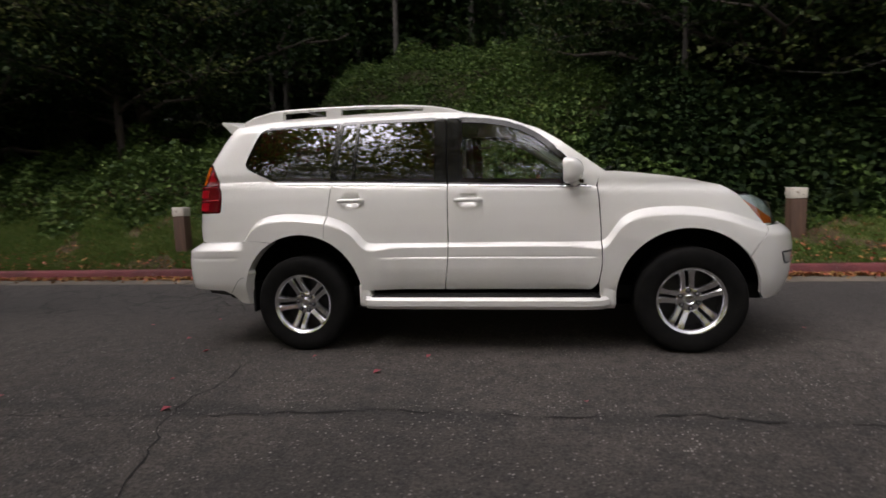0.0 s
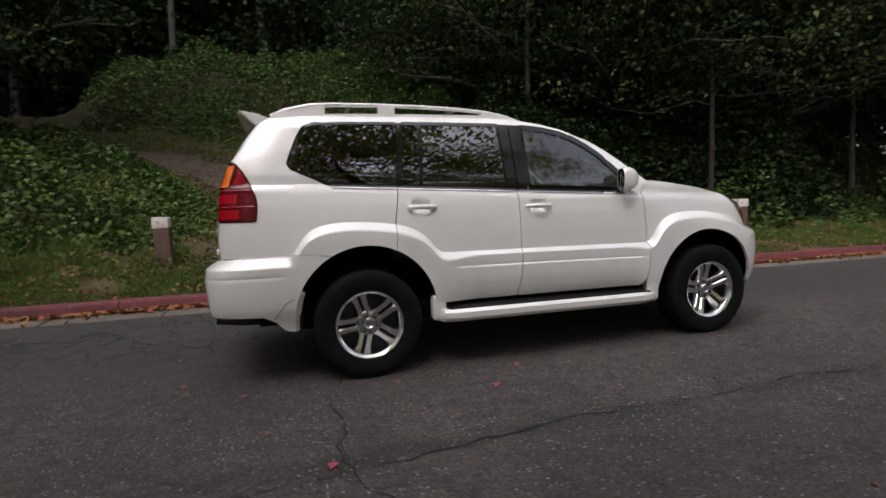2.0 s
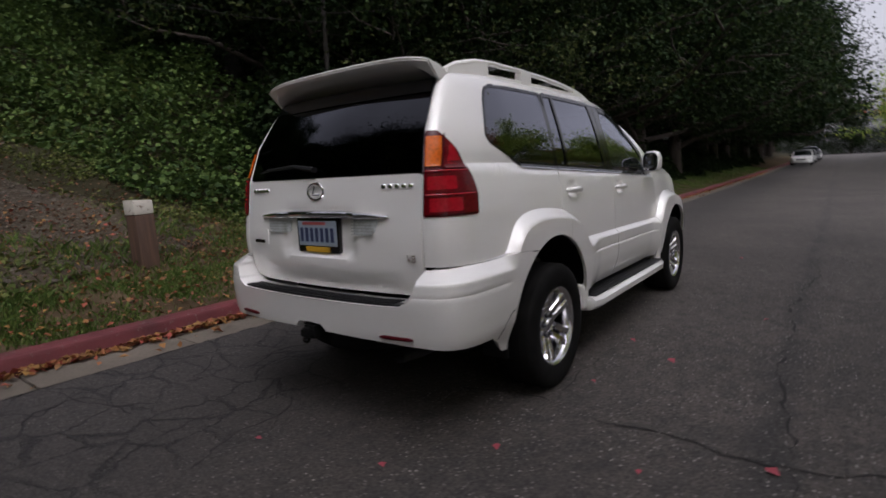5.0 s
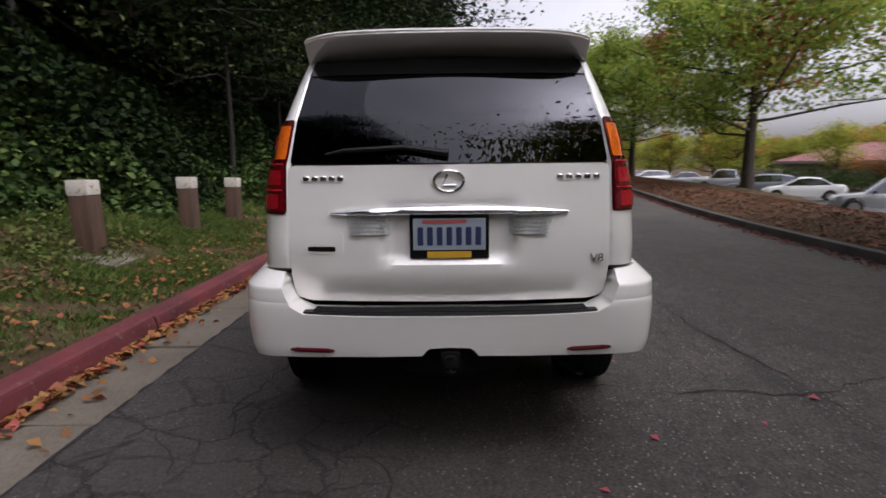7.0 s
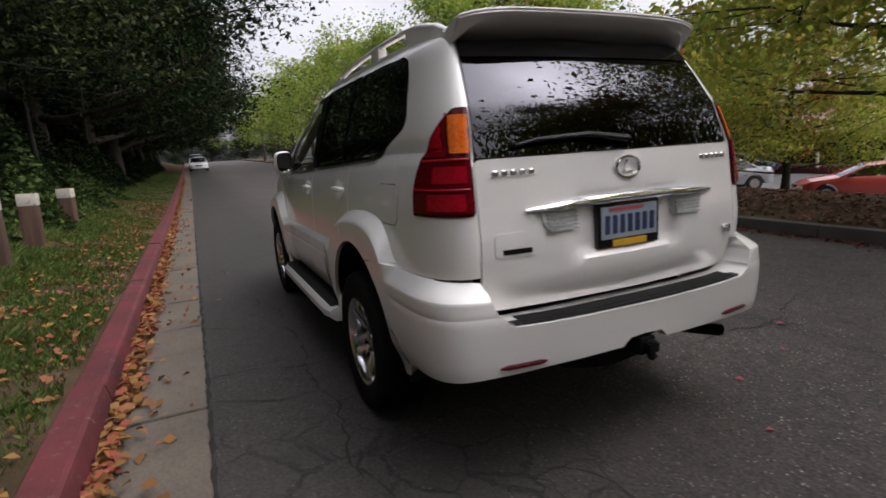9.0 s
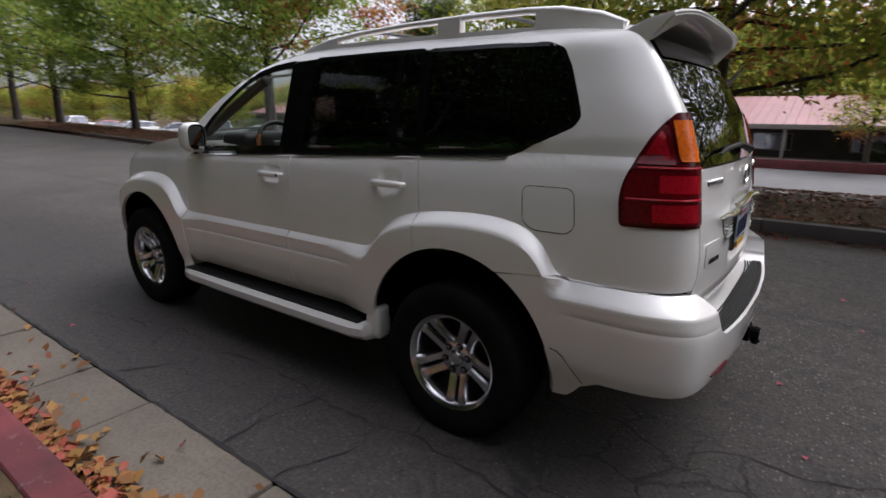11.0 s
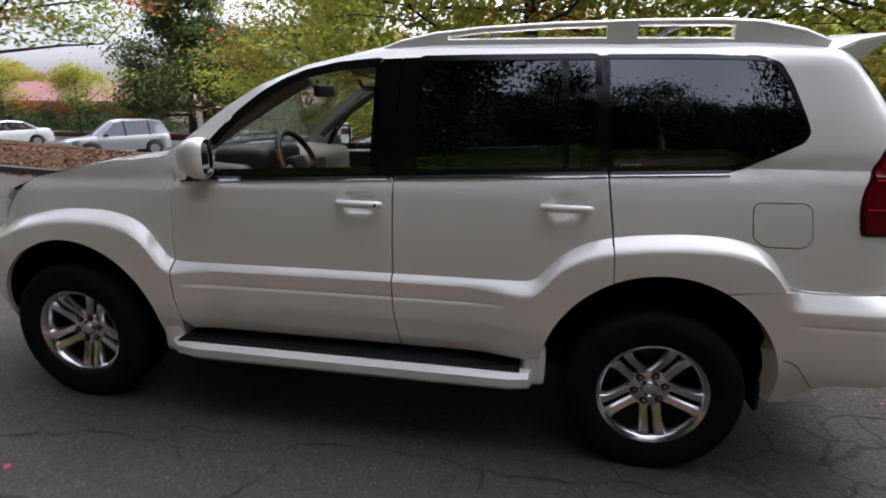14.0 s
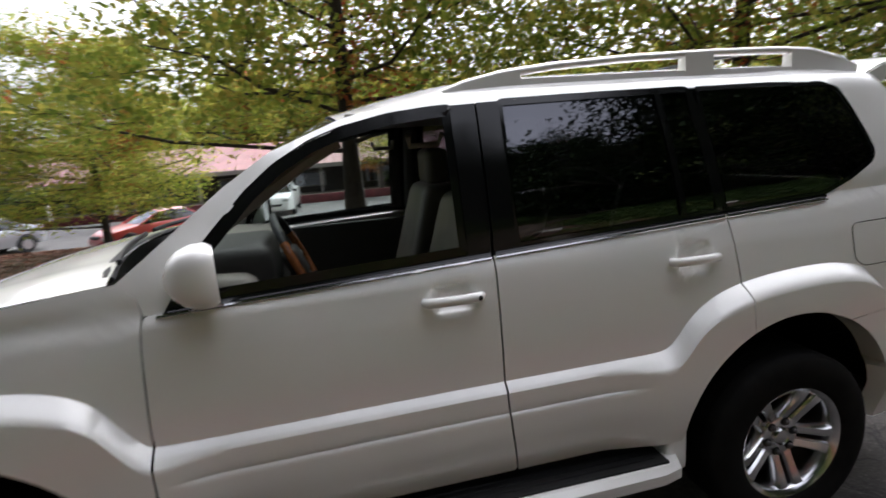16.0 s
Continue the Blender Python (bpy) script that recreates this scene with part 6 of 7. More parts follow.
for s in (1, -1):
    bm = bmesh.new()
    sweep(bm, [(-0.05, s * 0.60, 1.62), (-0.06, s * 0.57, 1.585), (-0.16, s * 0.57, 1.585), (-0.17, s * 0.60, 1.62)], 0.01, 8)
    part("grab_handle", bm, GREY_TRIM, car)
    bm = bmesh.new()
    sweep(bm, [(0.70, s * 0.715, 1.30), (0.50, s * 0.665, 1.44), (0.32, s * 0.62, 1.555), (0.19, s * 0.60, 1.625)], 0.03, 8)
    part("pillar_lining", bm, GREY_TRIM, car)
    bm = bmesh.new()
    sweep(bm, [(-0.265, s * 0.75, 1.2), (-0.275, s * 0.62, 1.68)], 0.04, 8)
    part("pillar_lining", bm, INNER, car)


# ---- wooden posts along the verge ----
def bollard():
    thing = empty("bollard", label="square brown wooden post with a worn white-painted top", category="post", group="posts along the verge")
    bm = bmesh.new()
    box(bm, -0.095, 0.095, -0.095, 0.095, -0.25, 0.62, 0.012)
    part("post", bm, WOOD, thing)
    bm = bmesh.new()
    box(bm, -0.099, 0.099, -0.099, 0.099, 0.62, 0.765, 0.014)
    for v in bm.verts:
        if v.co.z > 0.74:
            v.co.z += 0.012 * math.sin(v.co.x * 40) + 0.006 * math.cos(v.co.y * 55)
    part("cap", bm, WORN_WHITE, thing, "chipped white paint on the post top")
    return thing


rng_p = np.random.default_rng(3)
first_post = bollard()
for i, (px, py) in enumerate(((-5.3, 3.12), (-3.46, 3.42), (-1.7, 3.5), (0.45, 3.38), (2.35, 3.35), (3.9, 3.4), (6.1, 3.4))):
    m = pose(px, py, (1.10, 1.10, 1.15, 1.155, 1.14, 1.10, 1.08, 1.06, 1.04, 1.02)[i] - 0.765, rng_p.uniform(-2, 2), rng_p.uniform(-2, 2), rng_p.uniform(-8, 8))
    if i == 0:
        first_post.matrix_basis = m
    else:
        copy_thing(first_post, m)
bm = bmesh.new()
box(bm, -0.3, 0.3, -0.3, 0.3, -0.12, 0.03, 0.02)
footing = part("concrete_footing", bm, CONCRETE)
footing.matrix_basis = pose(0.4, 3.3, float(hill_z(0.4, 3.3)) + 0.01, 12, 0, 6)
tagged(footing, "rough square concrete footing round a wooden post", "footing")


# ---- trees and plants ----
def grow(rng, height, trunk_r, crown_from, spread, limbs, lean=0.0, twigs=5, rise=0.55, stout=1.0):
    """The wood of a tree as tube paths, and the twig points that carry its leaves."""
    paths, tips = [], []
    top = np.array([lean * height * rng.uniform(-1, 1), lean * height * rng.uniform(-1, 1), height * 0.82])
    n = 9
    stem = [np.array([top[0] * f * f, top[1] * f * f, top[2] * f]) + rng.normal(0, 0.02 * height * f * 0.3, 3) * (f > 0) for f in np.linspace(0, 1, n)]
    flare = [1.55, 1.12, 1.0, 0.92, 0.82, 0.68, 0.5, 0.33, 0.14]
    paths.append([(p, trunk_r * q) for p, q in zip(stem, flare)])
    stem = np.array(stem)
    for k in range(limbs):
        f = crown_from + (0.98 - crown_from) * (k + rng.uniform(0, 0.8)) / limbs
        base = np.array([np.interp(f, np.linspace(0, 1, n), stem[:, i]) for i in range(3)])
        az = k * 2.4 + rng.uniform(-0.5, 0.5)
        reach = spread * (1.0 - 0.62 * ((f - crown_from) / (1 - crown_from)) ** 1.5) * rng.uniform(0.75, 1.15)
        end = base + np.array([math.cos(az) * reach, math.sin(az) * reach, reach * rise * rng.uniform(0.5, 1.3)])
        mid = base * 0.55 + end * 0.45 + rng.normal(0, 0.07 * reach, 3) - np.array([0, 0, 0.06 * reach])
        r = stout * (trunk_r * (0.5 - 0.32 * f) + 0.012)
        curve = [(base, r), (base * 0.75 + mid * 0.25 + rng.normal(0, 0.02 * reach, 3), r * 0.85), (mid, r * 0.62), (mid * 0.5 + end * 0.5 + rng.normal(0, 0.05 * reach, 3), r * 0.42), (end, r * 0.16)]
        paths.append(curve)
        for q in range(twigs):
            g = rng.uniform(0.3, 1.0)
            at = base * (1 - g) ** 2 + 2 * mid * g * (1 - g) + end * g * g
            out = rng.normal(0, 1, 3)
            out[2] = abs(out[2]) * 0.6 - 0.1
            tip = at + out / np.linalg.norm(out) * reach * rng.uniform(0.22, 0.45)
            paths.append([(at, r * 0.28), ((at + tip) / 2 + rng.normal(0, 0.03 * reach, 3), r * 0.18), (tip, r * 0.06)])
            for h in np.linspace(0.3, 1.0, 4):
                tips.append(at * (1 - h) + tip * h)
        for h in np.linspace(0.45, 1.0, 5):
            tips.append(base * (1 - h) ** 2 + 2 * mid * h * (1 - h) + end * h * h)
    return paths, np.array(tips)


def tree(seed, name, height, trunk_r, crown_from, spread, limbs, n_leaves, leaf, bark, green, clump=0.35, rise=0.55, twigs=5, second=None, droop=None, stout=1.0, flat=0.6, turning=1.15, **tags):
    """A tree: trunk with limbs and twigs, and a crown of single leaves in loose clumps."""
    rng = np.random.default_rng(seed)
    thing = empty(name, **tags)
    paths, tips = grow(rng, height, trunk_r, crown_from, spread, limbs, 0.02, twigs, rise, stout)
    v, f = tubes(paths, 7)
    mesh_np("trunk", v, f, bark, thing, smooth=True)
    pick = tips[rng.integers(0, len(tips), n_leaves)]
    off = rng.normal(0, clump, (n_leaves, 3)) * np.array([1, 1, flat])
    c = pick + off
    if second is None:
        v, f = leaves(rng, c, leaf, droop=droop)
        mesh_np("crown", v, f, green, thing)
    else:
        turn = (np.sin(pick[:, 0] * 1.1 + seed) + np.cos(pick[:, 1] * 1.3) + 0.5 * np.sin(pick[:, 2] * 1.7)) > turning
        for keep, mat, what in ((~turn, green, "crown"), (turn, second, "turning_leaves")):
            v, f = leaves(rng, c[keep], leaf)
            mesh_np(what, v, f, mat, thing)
    return thing


def at_ground(ob, x, y, turn=0, size=1.0, z=None):
    base = float(ground_z(np.array(x), np.array(y))) if z is None else z
    ob.matrix_basis = pose(x, y, base - 0.08, 0, 0, turn) @ Matrix.Diagonal((size, size, size, 1))
    return ob


def again(ob, x, y, turn, size=1.0, z=None):
    c = copy_thing(ob, Matrix.Identity(4))
    return at_ground(c, x, y, turn, size, z)


# woods on the bank: slim grey trunks behind the brambles, dense trees over the road
forest_tags = dict(category="tree", group="woods on the bank")
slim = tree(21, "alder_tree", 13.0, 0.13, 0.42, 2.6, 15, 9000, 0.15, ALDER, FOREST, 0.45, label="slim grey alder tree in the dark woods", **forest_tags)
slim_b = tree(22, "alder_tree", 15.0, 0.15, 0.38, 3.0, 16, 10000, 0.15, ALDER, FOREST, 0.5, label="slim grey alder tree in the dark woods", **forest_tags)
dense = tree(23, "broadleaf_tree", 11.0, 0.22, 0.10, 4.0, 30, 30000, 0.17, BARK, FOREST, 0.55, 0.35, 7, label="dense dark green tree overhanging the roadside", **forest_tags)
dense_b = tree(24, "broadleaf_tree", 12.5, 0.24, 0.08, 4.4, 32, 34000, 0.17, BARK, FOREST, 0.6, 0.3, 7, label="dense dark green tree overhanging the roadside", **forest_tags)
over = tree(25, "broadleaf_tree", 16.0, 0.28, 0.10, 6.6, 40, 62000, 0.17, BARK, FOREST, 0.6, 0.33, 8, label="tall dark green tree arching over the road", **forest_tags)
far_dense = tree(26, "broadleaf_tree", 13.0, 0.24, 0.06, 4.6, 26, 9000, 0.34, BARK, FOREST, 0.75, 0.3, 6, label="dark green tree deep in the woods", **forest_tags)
rng_t = np.random.default_rng(8)
at_ground(slim, -6.0, 20.5, 0)
at_ground(slim_b, -2.5, 21.5, 40)
for i in range(24):
    x = -22 + 1.75 * i + rng_t.uniform(-0.6, 0.6)
    again(slim if i % 2 else slim_b, x, 20.0 + rng_t.uniform(0, 7), rng_t.uniform(0, 360), rng_t.uniform(0.8, 1.15))
at_ground(dense, 7.2, 7.4, 0, 0.95)
at_ground(dense_b, 11.5, 7.2, 70, 0.95)
at_ground(over, 10.6, 6.4, 0, 0.9)
for x, y, turn, size in ((14.8, 5.4, 100, 0.95), (19.5, 4.9, 205, 1.05), (25, 4.7, 320, 1.05)):
    again(over, x, y, turn, size)
over_far = tree(28, "broadleaf_tree", 16.0, 0.28, 0.10, 6.2, 40, 24000, 0.34, BARK, FOREST, 0.45, 0.33, 8, label="tall dark green tree arching over the road", **forest_tags)
at_ground(over_far, 31, 5.4, 60)
for x, y, turn, size in ((38, 5.2, 150, 1.1), (46, 5.2, 260, 1.2), (56, 5.2, 20, 1.3), (66, 5.4, 110, 1.35), (78, 5.6, 200, 1.4)):
    again(over_far, x, y, turn, size)
# leafy edge trees in the painted-lit tone, and low sprays hanging over the kerb
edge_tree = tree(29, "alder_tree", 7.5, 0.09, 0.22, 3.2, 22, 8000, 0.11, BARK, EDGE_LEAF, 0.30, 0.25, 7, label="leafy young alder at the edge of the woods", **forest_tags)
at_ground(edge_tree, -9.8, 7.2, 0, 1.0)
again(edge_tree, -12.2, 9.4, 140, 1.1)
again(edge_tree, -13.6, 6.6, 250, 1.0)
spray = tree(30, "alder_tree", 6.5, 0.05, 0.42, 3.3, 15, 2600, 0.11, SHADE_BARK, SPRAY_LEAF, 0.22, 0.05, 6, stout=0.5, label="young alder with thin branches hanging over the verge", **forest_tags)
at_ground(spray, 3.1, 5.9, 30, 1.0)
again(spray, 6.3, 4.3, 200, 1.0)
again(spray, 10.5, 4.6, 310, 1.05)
for x, y, turn, size in ((3.6, 8.4, 15, 0.72), (3.2, 11.0, 210, 0.85), (5.6, 6.6, 290, 0.7)):
    again(dense, x, y, turn, size)
for x, y, turn, size in ((5.2, 7.8, 77, 0.62), (7.6, 5.9, 190, 0.6), (33, 4.9, 200, 1.05), (41, 4.9, 20, 1.15), (51, 4.9, 290, 1.25)):
    again(over, x, y, turn, size)
at_ground(far_dense, -34, 27)
# trees behind the car, mostly out of view, added to dim its tail
again(over, -12.0, 8.2, 40, 0.95)
again(over, -18.5, 6.8, 170, 1.0)
for i in range(8):
    again(far_dense, -34 - 2 * (i % 3), -16 + 5.0 * i, 77 * i, 1.4)
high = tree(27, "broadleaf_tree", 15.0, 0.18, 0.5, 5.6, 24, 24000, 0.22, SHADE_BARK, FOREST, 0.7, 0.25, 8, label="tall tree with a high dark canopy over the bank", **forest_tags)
at_ground(high, 4.4, 14.6, 0, 1.0)
again(high, 3.6, 9.8, 120, 0.9)
for i in range(15):
    again(far_dense, -18 + 2.6 * i + rng_t.uniform(-0.8, 0.8), 22.5 + rng_t.uniform(0, 2.5), rng_t.uniform(0, 360), rng_t.uniform(0.85, 1.1))
for x, y, turn, size, k in ((4.6, 9.6, 30, 0.9, 0), (17.0, 7.2, 150, 0.95, 0), (22.5, 7.0, 20, 1.0, 1), (28, 7.0, 250, 1.0, 0),
                           (-15, 4.6, 20, 0.9, 1), (-20, 4.8, 140, 1.0, 0), (-26, 4.8, 240, 1.0, 1), (9.5, 12.5, 170, 1.05, 1), (15, 12, 300, 1.05, 0),
                           (4.0, 15.5, 220, 1.0, 0), (21, 11.5, 80, 1.1, 1), (28, 12, 20, 1.1, 0), (37, 12, 190, 1.1, 1), (-9.6, 7.8, 40, 0.72, 0), (-12.6, 6.2, 260, 0.72, 1),
                           (-17, 7.5, 120, 0.85, 0), (-13, 11.5, 330, 0.9, 1), (-23, 8.5, 15, 0.9, 0), (-19, 15, 75, 1.0, 1), (84, 6.6, 45, 1.1, 1), (100, 7, 145, 1.2, 0), (-30, 8, 95, 1.0, 1), (-39, 9, 5, 1.0, 0)):
    again(dense if k == 0 else dense_b, x, y, turn, size)
for i in range(26):
    x = -34 + 3.0 * i + rng_t.uniform(-1, 1)
    again(far_dense, x, 26.0 + rng_t.uniform(0, 6), rng_t.uniform(0, 360), rng_t.uniform(1.0, 1.4))


def cover_points(rng, n, x0, x1, y0, y1):
    return rng.uniform(x0, x1, n), rng.uniform(y0, y1, n)


def brambles():
    rng = np.random.default_rng(31)
    x, y = cover_points(rng, 400000, -20, 16, 2.7, 18.5)
    d = path_d(x, y)
    edge = 0.5 * np.sin(y * 1.9) + 0.4 * np.sin(x * 2.3 + y)
    wide = np.where(d > 0, 1.65, 1.1) + 0.32 * edge
    keep = np.abs(d) > wide
    low = 4.15 - 0.55 * smooth_step(2.2, 4.5, x) + 0.25 * np.sin(x * 1.7) + 0.2 * np.sin(x * 3.9 + 1)
    keep &= (y > low) & (rng.uniform(0, 1, len(x)) < np.clip(1.5 - 0.055 * y, 0.4, 1.0))
    keep &= (x < 3.2 - 0.9 * smooth_step(5, 9, y) + 0.16 * np.clip(y - 9, 0, 8) + 0.5 * np.sin(y * 2.1)) | (y < low + 0.7)
    keep &= (x > -8.2 + 0.8 * np.sin(y * 1.3)) | (d < 0)
    x, y = x[keep], y[keep]
    heap = 0.42 + 0.40 * wave(x, y, 1.15, 0.4) + 0.22 * wave(x, y, 3.1, 2.2) + 0.09 * wave(x, y, 7.0, 0.7)
    heap = np.clip(heap, 0.12, None) * smooth_step(0, 0.9, y - low[keep] + 0.15) * np.clip(smooth_step(0, 0.8, np.abs(d[keep]) - wide[keep]) + 0.15, 0, 1)
    heap *= np.where(d[keep] < 0, 0.40 + 0.45 * smooth_step(-2.6, -4.5, d[keep]), 1.0)
    z = hill_z(x, y) + heap * (1.12 - 0.95 * rng.uniform(0, 1, len(x)) ** 1.8) + 0.02
    v, f = leaves(rng, np.stack([x, y, z], 1), 0.10, up=0.45, wide=0.75)
    return tagged(mesh_np("brambles", v, f, IVY), "tangled green bramble and ivy covering the bank", "undergrowth", kind="stuff")


brambles()


def weeds():
    """Low weeds that creep over both edges of the path, thinning towards its middle."""
    rng = np.random.default_rng(33)
    x, y = cover_points(rng, 330000, -13, 3, 3.0, 15)
    d = np.abs(path_d(x, y))
    clump = 0.5 + 0.55 * wave(x, y, 2.3, 0.5) + 0.5 * wave(x, y, 6.1, 1.7)
    keep = (d > 0.35) & (d < 2.9) & (rng.uniform(0, 1, len(x)) < 0.6 * smooth_step(0.35, 1.4, d) * np.clip(clump, 0, 1.3))
    x, y, d = x[keep], y[keep], d[keep]
    z = hill_z(x, y) + 0.02 + rng.uniform(0, 1, len(x)) ** 2 * 0.14 * smooth_step(0.3, 1.3, d)
    v, f = leaves(rng, np.stack([x, y, z], 1), 0.055, up=0.6, wide=0.6)
    return tagged(mesh_np("weeds", v, f, WEED), "low green weeds creeping over the edges of the path", "undergrowth", kind="stuff")


weeds()


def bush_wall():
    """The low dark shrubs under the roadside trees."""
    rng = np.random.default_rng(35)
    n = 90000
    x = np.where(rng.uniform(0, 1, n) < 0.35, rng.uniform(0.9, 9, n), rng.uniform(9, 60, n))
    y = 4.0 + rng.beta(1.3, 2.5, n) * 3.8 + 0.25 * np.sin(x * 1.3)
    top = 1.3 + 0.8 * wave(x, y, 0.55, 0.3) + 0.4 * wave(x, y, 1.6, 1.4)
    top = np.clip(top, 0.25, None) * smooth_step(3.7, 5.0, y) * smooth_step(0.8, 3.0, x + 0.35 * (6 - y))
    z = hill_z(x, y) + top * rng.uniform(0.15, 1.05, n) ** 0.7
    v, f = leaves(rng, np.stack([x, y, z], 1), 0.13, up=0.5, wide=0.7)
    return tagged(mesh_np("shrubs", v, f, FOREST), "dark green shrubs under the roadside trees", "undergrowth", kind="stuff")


bush_wall()


def grass():
    rng = np.random.default_rng(41)
    n = 250000
    x = np.concatenate([rng.uniform(-12, 9, n), rng.uniform(9, 45, n // 4)])
    y = 2.31 + rng.beta(1.1, 1.5, len(x)) * 2.6
    d = np.abs(path_d(x, y))
    thin = np.where((d < 1.5) & (y > 3.2), 0.18, 1.0) * np.clip(0.52 + 0.36 * smooth_step(-4.0, -6.5, x) + 0.55 * wave(x, y, 1.6, 0.9) + 0.5 * wave(x, y, 4.3, 0.2), 0.05, 1)
    keep = rng.uniform(0, 1, len(x)) < thin
    x, y = x[keep], y[keep]
    z = hill_z(x, y)
    h = (0.028 + 0.04 * smooth_step(2.5, 4.0, y)) * rng.uniform(0.5, 1.6, len(x)) * (1 + 0.5 * np.clip(wave(x, y, 2.1, 2.0), 0, 2))
    az = rng.uniform(0, 2 * math.pi, len(x))
    w = rng.uniform(0.004, 0.009, len(x))
    lean = rng.normal(0, 0.5, (len(x), 2)) * h[:, None]
    bx, by = np.cos(az) * w, np.sin(az) * w
    p0, p1 = np.stack([x - bx, y - by, z - 0.005], 1), np.stack([x + bx, y + by, z - 0.005], 1)
    p2 = np.stack([x + lean[:, 0] + bx * 0.3, y + lean[:, 1] + by * 0.3, z + h], 1)
    p3 = np.stack([x + lean[:, 0] * 0.4 - bx * 0.8, y + lean[:, 1] * 0.4 - by * 0.8, z + h * 0.6], 1)
    v = np.stack([p0, p1, p2, p3], 1).reshape(-1, 3)
    return tagged(mesh_np("grass", v, np.arange(len(v)).reshape(-1, 4), GRASS), "short patchy green grass on the verge", "grass", kind="stuff")


grass()


def scatter(name, seed, xs, ys, zs, size, mat, label, up=3.0, wide=0.7):
    rng = np.random.default_rng(seed)
    v, f = leaves(rng, np.stack([xs, ys, zs], 1), size, up=up, wide=wide)
    return tagged(mesh_np(name, v, f, mat), label, "leaf litter", kind="stuff")


rng_l = np.random.default_rng(51)
n = 4200
lx = np.concatenate([rng_l.uniform(-9, 10, n), rng_l.uniform(10, 40, 2500)])
ly = KERB_Y - 0.01 - np.abs(rng_l.normal(0, 0.055, len(lx))) - 0.12 * (rng_l.uniform(0, 1, len(lx)) < 0.07) * rng_l.uniform(0, 3, len(lx))
scatter("gutter_leaves", 52, lx, ly, rise(lx) + 0.082 + rng_l.uniform(0.004, 0.035, len(lx)), 0.06, LITTER, "yellow, brown and red fallen leaves in the gutter", 1.4)
lx, ly = rng_l.uniform(-10, 14, 6400), 2.3 + rng_l.uniform(0, 1, 6400) ** 1.2 * 3.4
scatter("verge_leaves", 53, lx, ly, hill_z(lx, ly) + 0.035, 0.05, LITTER, "scattered fallen leaves on the grass verge", 1.6)
lx = rng_l.uniform(-24, 40, 42000)
ly = far_kerb(lx) - 0.2 - rng_l.uniform(0, 1, len(lx)) * 3.7
dl = far_kerb(lx) - 0.15 - ly
lz = np.interp(dl, (0, 0.25, 0.9, 2.0, 3.2, 4.0), (0.06, 0.085, 0.16, 0.20, 0.10, -0.12)) + 0.03 + rise(lx)
scatter("island_leaves", 54, lx, ly, lz, 0.072, BROWN_LITTER, "red and brown leaf litter on the planting strip", 2.0)
lx = rng_l.uniform(-24, 34, 5200)
ly = far_kerb(lx) + np.abs(rng_l.normal(0, 0.13, len(lx))) + 0.02
scatter("kerbside_leaves", 55, lx, ly, road_z(lx, ly) + 0.012, 0.06, RED_LITTER, "red fallen leaves along the foot of the kerb", 2.5)
lx, ly = rng_l.uniform(-9, 3, 30000), rng_l.uniform(2.4, 12, 30000)
keep = (np.abs(path_d(lx, ly)) < 1.5 + rng_l.normal(0, 0.4, 30000)) & (wave(lx, ly, 1.9, 0.3) + rng_l.normal(0, 0.6, 30000) > 0.1)
lx, ly = lx[keep], ly[keep]
scatter("brown_litter", 56, lx, ly, hill_z(lx, ly) + 0.03, 0.042, BROWN_LITTER, "brown leaf litter and bark by the path", 1.8)
# small stones on the path
rng_st = np.random.default_rng(77)
leg = rng_st.uniform(0.5, 7.0, 2400)
sx = np.interp(leg, np.arange(len(PATH_LINE)), [q[0] for q in PATH_LINE]) + rng_st.normal(0, 0.55, 2400)
sy = np.interp(leg, np.arange(len(PATH_LINE)), [q[1] for q in PATH_LINE]) + rng_st.normal(0, 0.45, 2400)
stone_v, stone_f = [], []
octa = np.array([(1, 0, 0), (0, 1, 0), (-1, 0, 0), (0, -1, 0), (0, 0, 0.6), (0, 0, -0.6)], float)
for k in range(2400):
    r = 0.007 + 0.022 * rng_st.uniform(0, 1) ** 2.5
    stone_v.append(octa * r * rng_st.uniform(0.7, 1.3, (6, 1)) + np.array([sx[k], sy[k], float(hill_z(sx[k], sy[k])) + 0.026]))
    stone_f += [[6 * k + i for i in t] for t in ((0, 1, 4), (1, 2, 4), (2, 3, 4), (3, 0, 4), (1, 0, 5), (2, 1, 5), (3, 2, 5), (0, 3, 5))]
tagged(mesh_np("path_stones", np.concatenate(stone_v), stone_f, CONCRETE), "small pale stones on the dirt path", "gravel", kind="stuff")
# single leaves that lie on the open road
PINK_LEAF = leafy("wet_red_leaf", [(0.1, (0.30, 0.05, 0.06)), (0.7, (0.38, 0.08, 0.10)), (1.0, (0.30, 0.26, 0.10))], glow=0.1)
for i, (x, y) in enumerate(((-0.683, -1.351), (-1.25, -1.05), (-0.4, -1.02), (0.62, -1.75), (-1.75, -2.0), (-2.05, -1.55), (-2.6, -0.6), (-3.0, -1.9), (0.3, -2.9), (2.4, -0.2), (-2.75, 0.1), (-3.3, -0.15), (-2.2, -0.95), (1.2, 1.5), (2.5, 1.35), (-2.9, -2.7), (3.5, -1.2))):
    rng_s = np.random.default_rng(60 + i)
    v, f = leaves(rng_s, np.array([[0, 0, 0.008]]), 0.05, up=6.0, wide=0.8)
    ob = tagged(mesh_np("fallen_leaf", v, f, PINK_LEAF), "small red fallen leaf lying on the asphalt", "leaf", "leaves on the road")
    ob.location = (x, y, float(road_z(x, y)))

